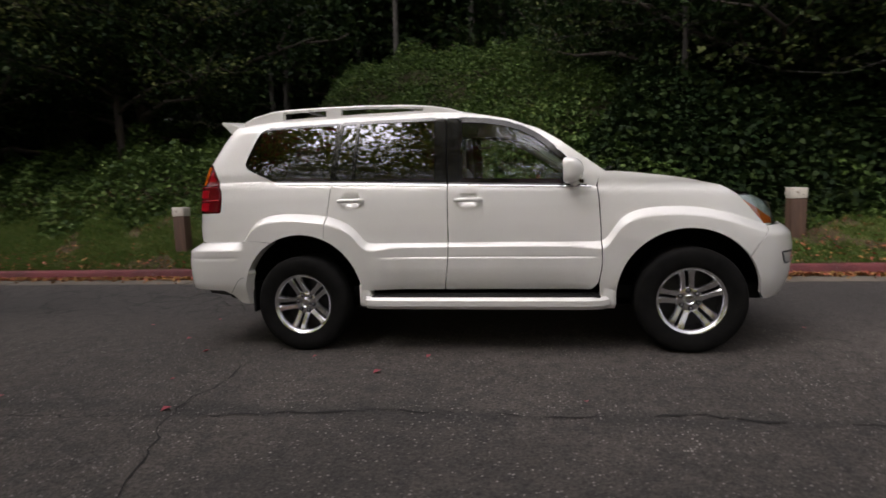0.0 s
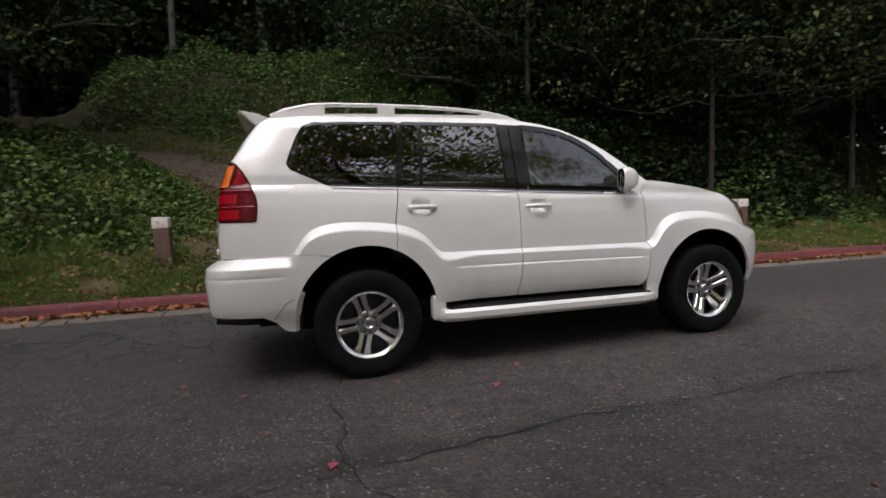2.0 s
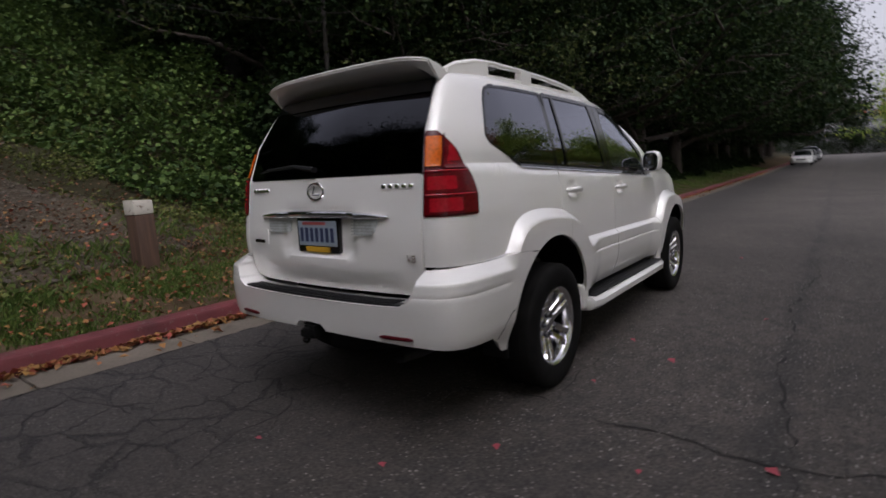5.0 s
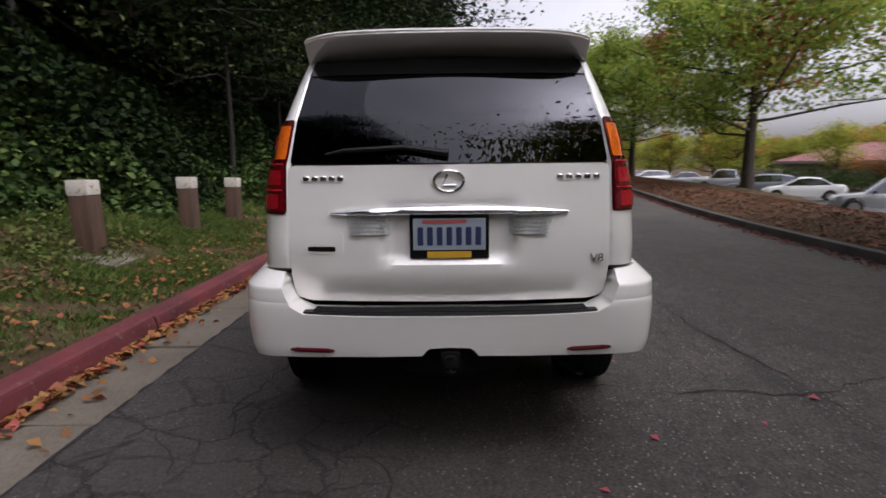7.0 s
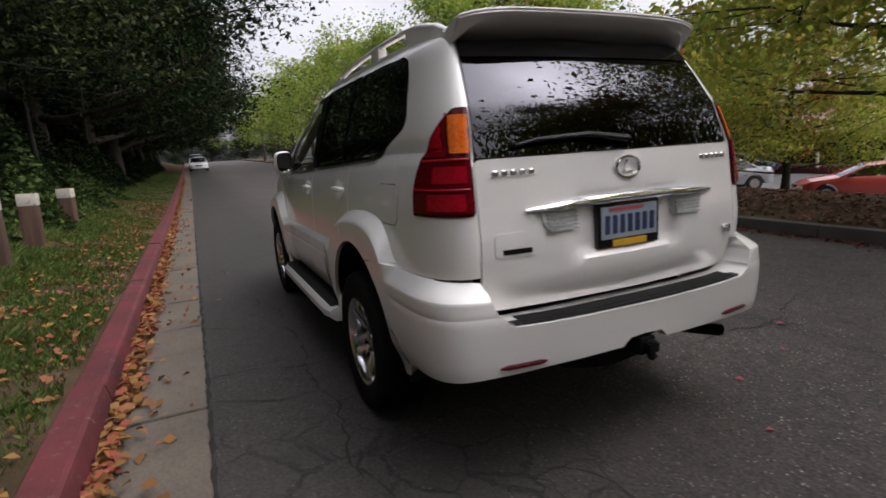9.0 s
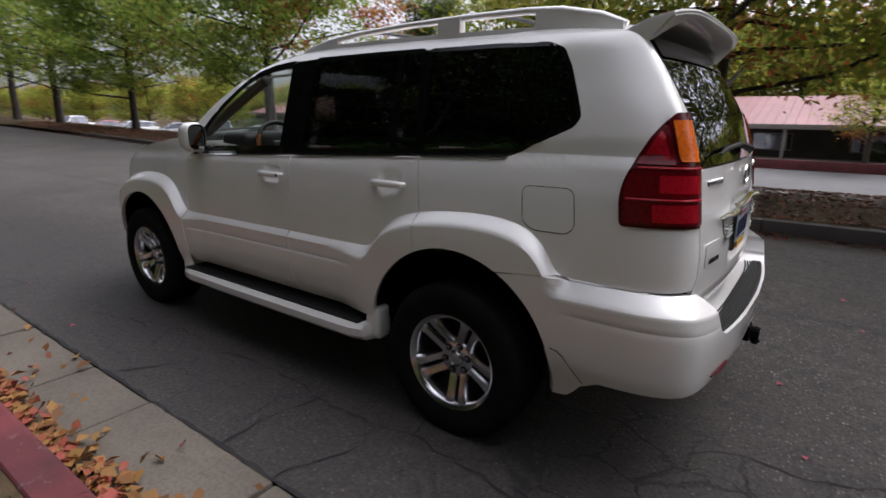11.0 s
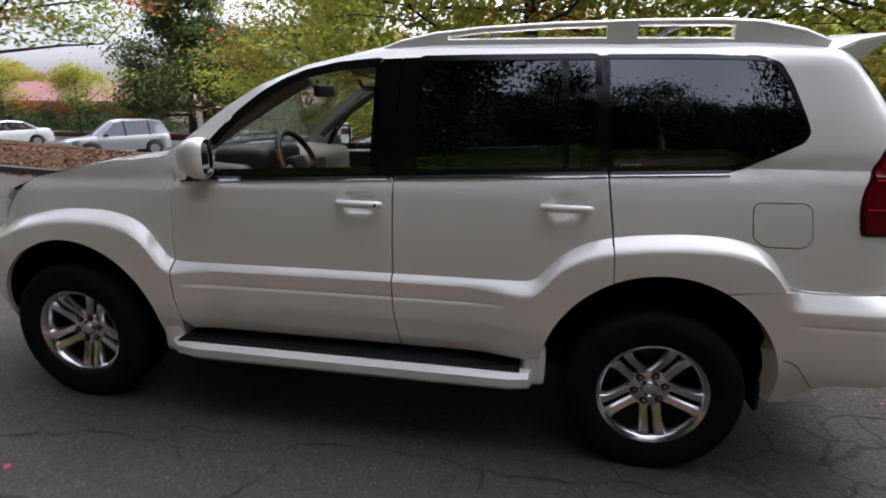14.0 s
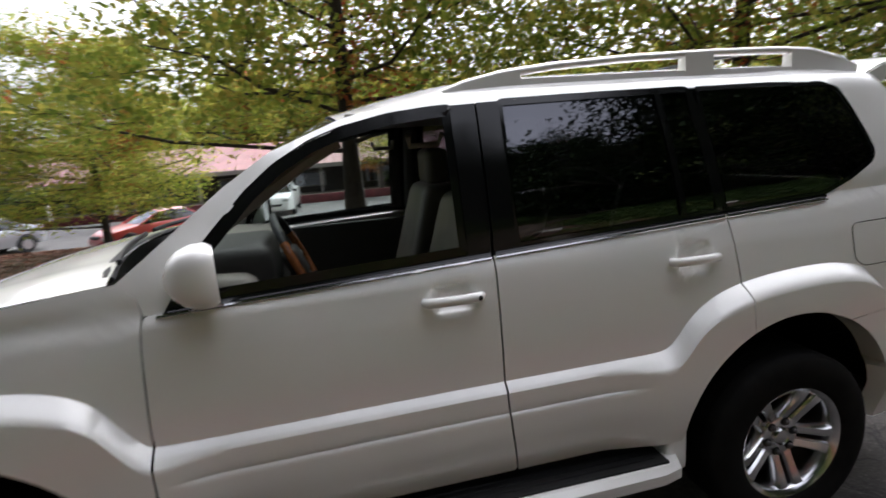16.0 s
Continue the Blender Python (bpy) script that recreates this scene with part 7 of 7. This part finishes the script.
# maples on the planting strip, turning
isl = dict(category="tree", group="maples on the planting strip")
maple_b = tree(71, "maple_tree", 9.5, 0.14, 0.15, 5.2, 36, 44000, 0.135, BARK, MAPLE, 0.5, 0.30, 8, RUST, stout=0.6, flat=0.42, label="spreading maple with green and yellow autumn leaves", **isl)
at_ground(maple_b, -0.5, -9.5, 0, 1.25, 0.12)
maple_a = tree(72, "maple_tree", 9.0, 0.16, 0.24, 4.8, 32, 38000, 0.15, BARK, LIME, 0.42, 0.40, 8, RUST, stout=0.7, flat=0.35, turning=1.35, label="light green maple with red tinted branches", **isl)
at_ground(maple_a, 19.6, -13.6, 0, 1.4, -0.05)
again(maple_b, -9.1, -7.9, 130, 1.3, 0.12)
again(maple_b, 6.7, -15.5, 60, 0.8, -1.0)
again(maple_a, -16, -9.2, 210, 1.0, 0.1)
again(maple_b, -24, -8.6, 300, 1.1, 0.1)
again(maple_b, -33, -8.6, 100, 1.2, 0.1)
again(maple_a, 30, -12.0, 40, 1.15, 0.1)
maple_far = tree(77, "maple_tree", 9.0, 0.17, 0.24, 4.4, 30, 5400, 0.21, BARK, LIME, 0.34, 0.45, 8, RUST, stout=0.55, flat=0.45, turning=1.6, label="green maple in the row along the road", **isl)
at_ground(maple_far, 38, -11.0, 80, 1.3, 0.3)
for x, y, turn, size in ((46, -11.0, 270, 1.35), (55, -10.8, 15, 1.4), (65, -10.6, 120, 1.4), (76, -10.4, 220, 1.45), (90, -10, 330, 1.5)):
    again(maple_far, x, y, turn, size, 0.4)
# trees round the building and the far edge of the lot
lot_tags = dict(category="tree", group="trees by the building")
willow = tree(74, "willow_tree", 11.5, 0.22, 0.18, 3.4, 26, 20000, 0.22, BARK, WILLOW, 0.42, 0.15, 9, droop=np.array([0, 0, -1.0]), label="tall drooping grey-green willow by the parking lot", **lot_tags)
at_ground(willow, 22.3, -30.0, 0, 1.15, -1.6)
again(willow, 18.6, -31.0, 120, 0.8, -1.6)
rust = tree(75, "small_tree", 4.6, 0.09, 0.3, 2.0, 16, 5000, 0.13, BARK, MAPLE, 0.32, 0.5, 5, RUST, label="small orange autumn tree beside the building", **lot_tags)
at_ground(rust, 29, -33.5, 0, 1.2, -1.1)
for x, y, turn, size in ((35, -34.0, 50, 1.3), (10.5, -30.0, 140, 1.2), (42, -34, 200, 1.4), (-4, -34, 280, 1.2), (-13, -33, 80, 1.4)):
    again(rust, x, y, turn, size, -1.1)
far_maple = tree(76, "maple_tree", 9.0, 0.22, 0.2, 4.6, 22, 6500, 0.34, BARK, MAPLE, 0.6, 0.45, 6, RUST, label="yellow and green autumn tree behind the building", **lot_tags)
at_ground(far_maple, -56, -56, 0, 1.4, -1.2)
for i in range(9):
    again(far_maple, 46 + 7.5 * i, -27.5 - 1.5 * (i % 2), 50 * i, 0.7, -0.8)
for i in range(36):
    again(far_maple, -50 + 4.6 * i + rng_t.uniform(-2, 2), -56 - rng_t.uniform(0, 10), rng_t.uniform(0, 360), rng_t.uniform(0.7, 1.0) + 0.5 * (i < 15), -1.2)
for i in range(5):
    again(dense, 150 + 3 * i, -22 + 9 * i, 70 * i, 1.5, 0.0)


# ---- parked cars, each from the same simple builder with its own form ----
def paint(name, colour, metal=0.0):
    m = Mat(name, colour, 0.3, metal, Coat_Weight=0.8, Coat_Roughness=0.05)
    m.colour(m.mix(m.range(m.noise(2.5, 4), 0.45, 0.75, 0, 0.25), colour, tuple(v * 0.8 for v in colour)))
    return m.m


SILVER, WHITE, GREY, RED, NAVY = paint("silver_paint", (0.33, 0.34, 0.35), 0.4), paint("white_paint", (0.74, 0.74, 0.73)), paint("grey_paint", (0.16, 0.17, 0.19), 0.3), paint("faded_red_paint", (0.42, 0.05, 0.045)), paint("navy_paint", (0.03, 0.04, 0.07))
LOT_GLASS = make_glass("car_glass", (0.10, 0.12, 0.12), 0.12)
LOT_TYRE = Mat("lot_tyre", (0.012, 0.012, 0.012), 0.8).m
LOT_RIM = Mat("lot_rim", (0.5, 0.5, 0.5), 0.3, 1.0).m

# side outlines from tail to nose: (x, belt height, roof height); cabins stand where the roof is above the belt
FORMS = {
    "suv": (4.6, 0.92, 0.36, [(-2.3, 0.95, 0.95), (-2.22, 1.05, 1.05), (-1.95, 1.08, 1.70), (-1.3, 1.06, 1.78), (-0.2, 1.03, 1.77), (0.25, 1.02, 1.68), (1.0, 1.00, 1.02), (1.9, 0.90, 0.92), (2.2, 0.80, 0.82), (2.3, 0.62, 0.64)], 0.37),
    "sedan": (4.5, 0.87, 0.30, [(-2.25, 0.80, 0.80), (-2.1, 0.98, 1.0), (-1.55, 0.99, 1.02), (-0.95, 0.97, 1.38), (-0.3, 0.94, 1.44), (0.25, 0.93, 1.40), (1.05, 0.92, 0.94), (1.8, 0.80, 0.82), (2.15, 0.68, 0.70), (2.25, 0.52, 0.54)], 0.32),
    "coupe": (4.4, 0.84, 0.28, [(-2.2, 0.80, 0.80), (-2.05, 0.92, 0.94), (-1.35, 0.93, 0.97), (-0.85, 0.91, 1.26), (-0.3, 0.89, 1.31), (0.2, 0.88, 1.27), (0.95, 0.86, 0.88), (1.8, 0.73, 0.75), (2.1, 0.60, 0.62), (2.2, 0.48, 0.5)], 0.30),
    "wagon": (4.6, 0.88, 0.30, [(-2.3, 0.85, 0.85), (-2.2, 0.98, 1.0), (-1.95, 0.99, 1.36), (-1.2, 0.97, 1.47), (-0.2, 0.94, 1.48), (0.3, 0.93, 1.42), (1.05, 0.92, 0.94), (1.85, 0.80, 0.82), (2.2, 0.68, 0.7), (2.3, 0.5, 0.52)], 0.32),
    "van": (6.0, 1.0, 0.40, [(-3.0, 1.2, 2.5), (-2.9, 1.3, 2.62), (-1.0, 1.3, 2.66), (1.2, 1.3, 2.62), (1.7, 1.28, 2.45), (2.35, 1.25, 1.30), (2.85, 1.0, 1.02), (3.0, 0.7, 0.72)], 0.36),
    "pickup": (5.4, 0.96, 0.42, [(-2.7, 1.0, 1.0), (-2.6, 1.08, 1.08), (-0.75, 1.08, 1.1), (-0.6, 1.08, 1.74), (0.3, 1.06, 1.78), (0.7, 1.05, 1.70), (1.25, 1.04, 1.06), (2.3, 1.0, 1.02), (2.6, 0.88, 0.9), (2.7, 0.6, 0.62)], 0.38),
}


def parked_car(form, colour, x, y, turn, z=None, **tags):
    length, wide, low, line, wheel_r = FORMS[form]
    thing = empty("parked_" + form, group="parked cars", category="car", **tags)
    xs = [p[0] for p in line]
    wheels = (xs[0] + 0.19 * length, xs[-1] - 0.20 * length)
    def plan(px):
        e = (px - xs[0]) / length
        return wide * (1 - 0.22 * max(0, 0.06 - e) / 0.06 - 0.30 * max(0, e - 0.90) / 0.10)
    # lower body with wheel arches
    bm = bmesh.new()
    rows = []
    grid = sorted(set(list(np.linspace(xs[0], xs[-1], 46)) + xs))
    for px in grid:
        b = lerp(px, xs, [p[1] for p in line])
        cut = low
        for wx in wheels:
            d = abs(px - wx)
            if d < wheel_r * 1.18:
                cut = max(cut, wheel_r + math.sqrt((wheel_r * 1.18) ** 2 - d * d))
        w = plan(px)
        m_ = max(cut + 0.01, b * 0.62)
        rows.append([(px, 0.0, b + 0.03), (px, w * 0.80, b + 0.022), (px, w * 0.93, b), (px, w * 0.995, max(b * 0.9, cut + 0.02)), (px, w, m_), (px, w * 0.98, cut), (px, w * 0.70, cut)])
    vs = [[bm.verts.new(p) for p in r] + [bm.verts.new((p[0], -p[1], p[2])) for p in r[:0:-1]] for r in rows]
    k = len(vs[0])
    for a, b in zip(vs, vs[1:]):
        for i in range(k):
            bm.faces.new((a[i], a[(i + 1) % k], b[(i + 1) % k], b[i]))
    bm.faces.new(vs[0]), bm.faces.new(vs[-1])
    bmesh.ops.recalc_face_normals(bm, faces=bm.faces)
    part("body", bm, colour, thing)
    # cabin glass, then roof and pillars over it
    cab = [p for p in line if p[2] > p[1] + 0.05]
    a0, a1 = line[line.index(cab[0]) - 1] if line.index(cab[0]) else cab[0], line[line.index(cab[-1]) + 1]
    def section(px, bz, rz, grow=0.0):
        w = plan(px)
        tuck = 0.30 * (rz - bz)
        return [(px, w * 0.925 + grow, bz - 0.02), (px, w * 0.925 - tuck + grow, rz - 0.04), (px, w * 0.80 - tuck, rz + grow), (px, 0, rz + 0.025 + grow)]
    bm = bmesh.new()
    seq = [(a0[0], a0[1], max(a0[2], a0[1] + 0.01))] + cab + [(a1[0], a1[1], a1[1] + 0.01)]
    if form == "van":
        seq = [(1.25, 1.3, 2.60), (1.7, 1.28, 2.43), (2.35, 1.25, 1.27)]
    rows = [section(*p) for p in seq]
    vs = [[bm.verts.new(p) for p in r] + [bm.verts.new((p[0], -p[1], p[2])) for p in r[-2::-1]] for r in rows]
    k = len(vs[0])
    for a, b in zip(vs, vs[1:]):
        for i in range(k - 1):
            bm.faces.new((a[i], a[i + 1], b[i + 1], b[i]))
    bm.faces.new(vs[0]), bm.faces.new(vs[-1])
    bmesh.ops.recalc_face_normals(bm, faces=bm.faces)
    part("cabin_glass", bm, LOT_GLASS, thing, "dark reflecting car windows")
    bm = bmesh.new()
    cabs = cab if form != "van" else [p for p in line if p[2] > 2.4]
    rows = [section(p[0], p[1], p[2], 0.012)[1:] for p in cabs]
    vs = [[bm.verts.new(p) for p in r] + [bm.verts.new((p[0], -p[1], p[2])) for p in r[-2::-1]] for r in rows]
    k = len(vs[0])
    for a, b in zip(vs, vs[1:]):
        for i in range(k - 1):
            bm.faces.new((a[i], a[i + 1], b[i + 1], b[i]))
    bmesh.ops.recalc_face_normals(bm, faces=bm.faces)
    part("roof", bm, colour, thing)
    if form == "van":
        bm = bmesh.new()
        rows = [section(px, 1.0, rz, 0.008) for px, rz in ((-3.0, 2.5), (-2.9, 2.62), (-1.0, 2.66), (1.25, 2.62))]
        vs = [[bm.verts.new(p) for p in r] + [bm.verts.new((p[0], -p[1], p[2])) for p in r[-2::-1]] for r in rows]
        for a, b in zip(vs, vs[1:]):
            for i in range(6):
                bm.faces.new((a[i], a[i + 1], b[i + 1], b[i]))
        bm.faces.new(vs[0])
        bmesh.ops.recalc_face_normals(bm, faces=bm.faces)
        part("cargo_box", bm, colour, thing)
    posts = [(p, 0.0) for p in cab] if form != "van" else [((1.25, 1.3, 2.6), 0), ((1.7, 1.28, 2.43), 0)]
    feet = {0: a0, len(posts) - 1: a1}
    for s in (1, -1):
        for i, (p, _) in enumerate(posts):
            f = feet.get(i, p)
            if 0 < i < len(posts) - 1 and i % 2 == 0 and form not in ("suv", "wagon"):
                continue
            top, foot = section(*p, 0.004)[1], (f[0], plan(f[0]) * 0.93, f[1] - 0.01)
            bm = bmesh.new()
            sweep(bm, [(foot[0], s * foot[1], foot[2]), (top[0], s * top[1], top[2])], [0.04, 0.03], 6)
            part("pillar", bm, colour if i in (0, len(posts) - 1) else BLACK, thing)
    for wx in wheels:
        for s in (1, -1):
            bm = bmesh.new()
            lathe(bm, [(-0.10, 0.05), (-0.10, wheel_r * 0.9), (-0.08, wheel_r), (0.08, wheel_r), (0.10, wheel_r * 0.9), (0.09, wheel_r * 0.62)], "Y", 28)
            wheel_ob = part("wheel", bm, LOT_TYRE, thing)
            wheel_ob.matrix_basis = pose(wx, s * (wide - 0.10), wheel_r, 0, 0, 0 if s > 0 else 180)
            bm = bmesh.new()
            lathe(bm, [(0.085, wheel_r * 0.63), (0.08, wheel_r * 0.5), (0.092, wheel_r * 0.2), (0.095, 0.001)], "Y", 20)
            part("rim", bm, LOT_RIM, wheel_ob)
    nose, tail = xs[-1], xs[0]
    for s in (1, -1):
        for name, px, pz, mat, w in (("headlight", nose - 0.16, line[-2][1] - 0.08, CLEAR_LENS, 0.16), ("tail_light", tail + 0.06, 0.86 if form != "suv" else 0.98, RED_LENS, 0.09)):
            bm = bmesh.new()
            box(bm, px - 0.10, px + 0.10, s * plan(px) * 0.80 - w, s * plan(px) * 0.80 + w, pz - 0.07, pz + 0.06, 0.03)
            part(name, bm, mat, thing)
    bm = bmesh.new()
    box(bm, nose - 0.10, nose + 0.03, -wide * 0.70, wide * 0.70, low + 0.02, low + 0.20, 0.05)
    part("front_bumper", bm, colour, thing)
    bm = bmesh.new()
    box(bm, nose - 0.10, nose + 0.012, -wide * 0.42, wide * 0.42, low + 0.22, low + 0.34, 0.03)
    part("grille", bm, BLACK, thing)
    bm = bmesh.new()
    box(bm, tail - 0.05, tail + 0.10, -wide * 0.78, wide * 0.78, low + 0.05, low + 0.25, 0.05)
    part("rear_bumper", bm, GREY if form == "suv" else colour, thing)
    for s in (1, -1):
        bm = bmesh.new()
        mx = a1[0] - 0.32 if form != "van" else 2.0
        box(bm, mx - 0.06, mx + 0.06, s * (wide + 0.07) - 0.09, s * (wide + 0.07) + 0.09, a1[1] + 0.02, a1[1] + 0.15, 0.04)
        part("wing_mirror", bm, BLACK, thing)
    base = float(lot_z(x, y)) if z is None else z
    thing.matrix_basis = pose(x, y, base, 0, 0, turn)
    return thing


parked_car("suv", SILVER, 19.9, -20.4, 58, label="silver sport utility car parked at a slant")
parked_car("sedan", WHITE, 29.0, -22.4, 60, label="white saloon car parked at a slant")
parked_car("wagon", GREY, 34.5, -23.0, 60, label="grey estate car in the parking row")
parked_car("pickup", SILVER, 39.5, -23.2, 58, label="silver pickup truck in the parking row")
parked_car("sedan", SILVER, 12.9, -20.2, 57, label="pale silver saloon car parked at a slant")
parked_car("sedan", NAVY, 20.4, -32.3, 205, label="dark blue saloon car across the parking lot")
parked_car("coupe", RED, 6.4, -19.6, 38, label="faded red coupe parked at a slant")
parked_car("van", WHITE, 2.5, -28.5, 88, label="tall white delivery van on the parking lot")
parked_car("suv", WHITE, -9.8, -25.6, -94, label="white sport utility car seen from its tail")
parked_car("pickup", WHITE, 58, -19, 95, label="white pickup truck parked beyond the trees")
parked_car("sedan", WHITE, 57, 0.75, 180, float(rise(57)) - 0.03, label="white saloon car parked along the far kerb")
parked_car("wagon", SILVER, 65, 0.75, 180, float(rise(65)) - 0.03, label="silver estate car parked along the far kerb")
parked_car("suv", GREY, 73, 0.75, 180, float(rise(73)) - 0.03, label="grey sport utility car parked along the far kerb")
parked_car("sedan", WHITE, 82, 0.75, 180, float(rise(82)) - 0.03, label="white saloon car parked along the far kerb")
parked_car("sedan", SILVER, 45, -22.0, 70, label="silver saloon car behind the roadside trees")
parked_car("wagon", WHITE, 50, -20.5, 80, label="white estate car behind the roadside trees")
parked_car("sedan", RED, 54, -20.0, 85, label="red saloon car behind the roadside trees")

# ---- the low building across the lot ----
def make_roof_metal():
    m = Mat("red_roof_metal", rough=0.5)
    c = m.ramp(m.noise(0.6, 4, 0.6, vec=m.world()), [(0.3, (0.17, 0.056, 0.053)), (0.7, (0.25, 0.092, 0.085))])
    m.colour(c)
    return m.m


ROOF_RED = make_roof_metal()
WALL_DARK = make_concrete("dark_brown_wall", (0.055, 0.046, 0.040), (0.03, 0.026, 0.024))
WALL_BEIGE = make_concrete("beige_wall", (0.30, 0.26, 0.21), (0.22, 0.19, 0.155))
TRIM_GREY = make_plastic("grey_fascia", (0.20, 0.18, 0.165), 0.7)


def building(name, x0, x1, y, base, eave, ridge, wall_mat, over, windows, label):
    thing = empty(name, label=label, category="building")
    bm = bmesh.new()
    box(bm, x0, x1, y - 12, y, base - 0.4, eave, 0.03)
    part("wall", bm, wall_mat, thing)
    bm = bmesh.new()
    v = [bm.verts.new(p) for p in ((x0 - 0.6, y + over, eave - 0.05), (x1 + 0.6, y + over, eave - 0.05), (x1 - 2.5, y - 5.5, ridge), (x0 + 2.5, y - 5.5, ridge), (x0 - 0.6, y - 12.6, eave - 0.05), (x1 + 0.6, y - 12.6, eave - 0.05))]
    for f in ((0, 1, 2, 3), (3, 2, 5, 4), (0, 3, 4), (1, 5, 2), (0, 4, 5, 1)):
        bm.faces.new([v[i] for i in f])
    bmesh.ops.recalc_face_normals(bm, faces=bm.faces)
    roof = part("roof", bm, ROOF_RED, thing, "red ribbed metal roof", smooth=False)
    n = int((x1 - x0) / 0.55)
    seam = None
    for k in range(n):
        x = x0 + (x1 - x0) * (k + 0.5) / n
        top = min(1.0, (x - x0 + 0.6) / 3.1, (x1 + 0.6 - x) / 3.1)
        bm = bmesh.new()
        sweep(bm, [(x, y + over, eave - 0.03), (x, y + over + (-5.5 - over) * top, eave - 0.03 + (ridge - eave + 0.05) * top)], 0.03, 4)
        part("seam", bm, ROOF_RED, roof, smooth=False)
    bm = bmesh.new()
    box(bm, x0 - 0.65, x1 + 0.65, y + over, y + over + 0.06, eave - 0.32, eave - 0.03, 0.01)
    part("fascia", bm, TRIM_GREY, thing)
    for wx, ww, wz0, wz1 in windows:
        bm = bmesh.new()
        box(bm, wx - ww / 2, wx + ww / 2, y - 0.02, y + 0.05, wz0, wz1, 0.01)
        win = part("window", bm, TRIM_GREY, thing)
        bm = bmesh.new()
        box(bm, wx - ww / 2 + 0.07, wx + ww / 2 - 0.07, y + 0.045, y + 0.056, wz0 + 0.07, wz1 - 0.07)
        part("pane", bm, LOT_GLASS, win)
    if over > 1.2:
        for k in range(int((x1 - x0) / 4.0) + 1):
            bm = bmesh.new()
            box(bm, x0 + 4.0 * k - 0.09, x0 + 4.0 * k + 0.09, y + over - 0.25, y + over - 0.07, base - 0.3, eave - 0.1, 0.01)
            part("column", bm, TRIM_GREY, thing)
    return thing


B = -1.55
building("low_building", -24, 27, -38, B, 0.95, 2.75, WALL_DARK, 2.4, [(-20 + 5.2 * k, 2.2, B + 0.8, B + 1.9) for k in range(9)], "long low dark building with a red metal roof and columned porch")
building("office_building", 30, 56, -38, B, 1.35, 3.1, WALL_BEIGE, 0.7, [(33 + 4.5 * k, 1.6, B + 0.5, B + 2.1) for k in range(5)], "beige office building with a red metal roof")
bm = bmesh.new()
box(bm, -40, 70, -37.3, -34.0, -1.6, -1.12, 0.04)
tagged(part("walkway", bm, CONCRETE), "pale concrete walkway before the building", "pavement", kind="structure")
lot_kerb = tagged(part("lot_kerb", box(bmesh.new(), -40, 70, -33.98, -33.82, -1.6, -1.05, 0.03), RED_PAINT), "red painted kerb at the parking lot's edge", "kerb", kind="structure")


def hedge(x0, x1, y, high, deep, n, seed):
    rng = np.random.default_rng(seed)
    x = rng.uniform(x0, x1, n)
    a = rng.uniform(0, math.pi, n)
    r = rng.uniform(0.75, 1.05, n) * (1 + 0.15 * np.sin(x * 2.1) + 0.1 * np.sin(x * 5.3))
    c = np.stack([x, y + np.cos(a) * deep * r, -1.25 + np.sin(a) * high * r], 1)
    v, f = leaves(rng, c, 0.13, up=0.4, wide=0.7)
    return tagged(mesh_np("hedge", v, f, IVY), "clipped green shrubs along the building", "hedge", kind="stuff")


hedge(27, 55, -36.6, 1.0, 0.7, 9000, 91)
hedge(-20, -4, -36.6, 1.1, 0.7, 5000, 92)
hedge(26, 60, -33.0, 1.9, 1.3, 12000, 93)
for x, y in ((6.2, -33.4), (12.4, -33.4), (16.0, -33.4)):
    bm = bmesh.new()
    lathe(bm, [(0.0, 0.09), (0.85, 0.09), (0.92, 0.06), (0.94, 0.002)], "Z", 14)
    ob = tagged(part("white_bollard", bm, WORN_WHITE), "short white bollard at the parking lot's edge", "bollard", "white bollards")
    ob.location = (x, y, -1.15)
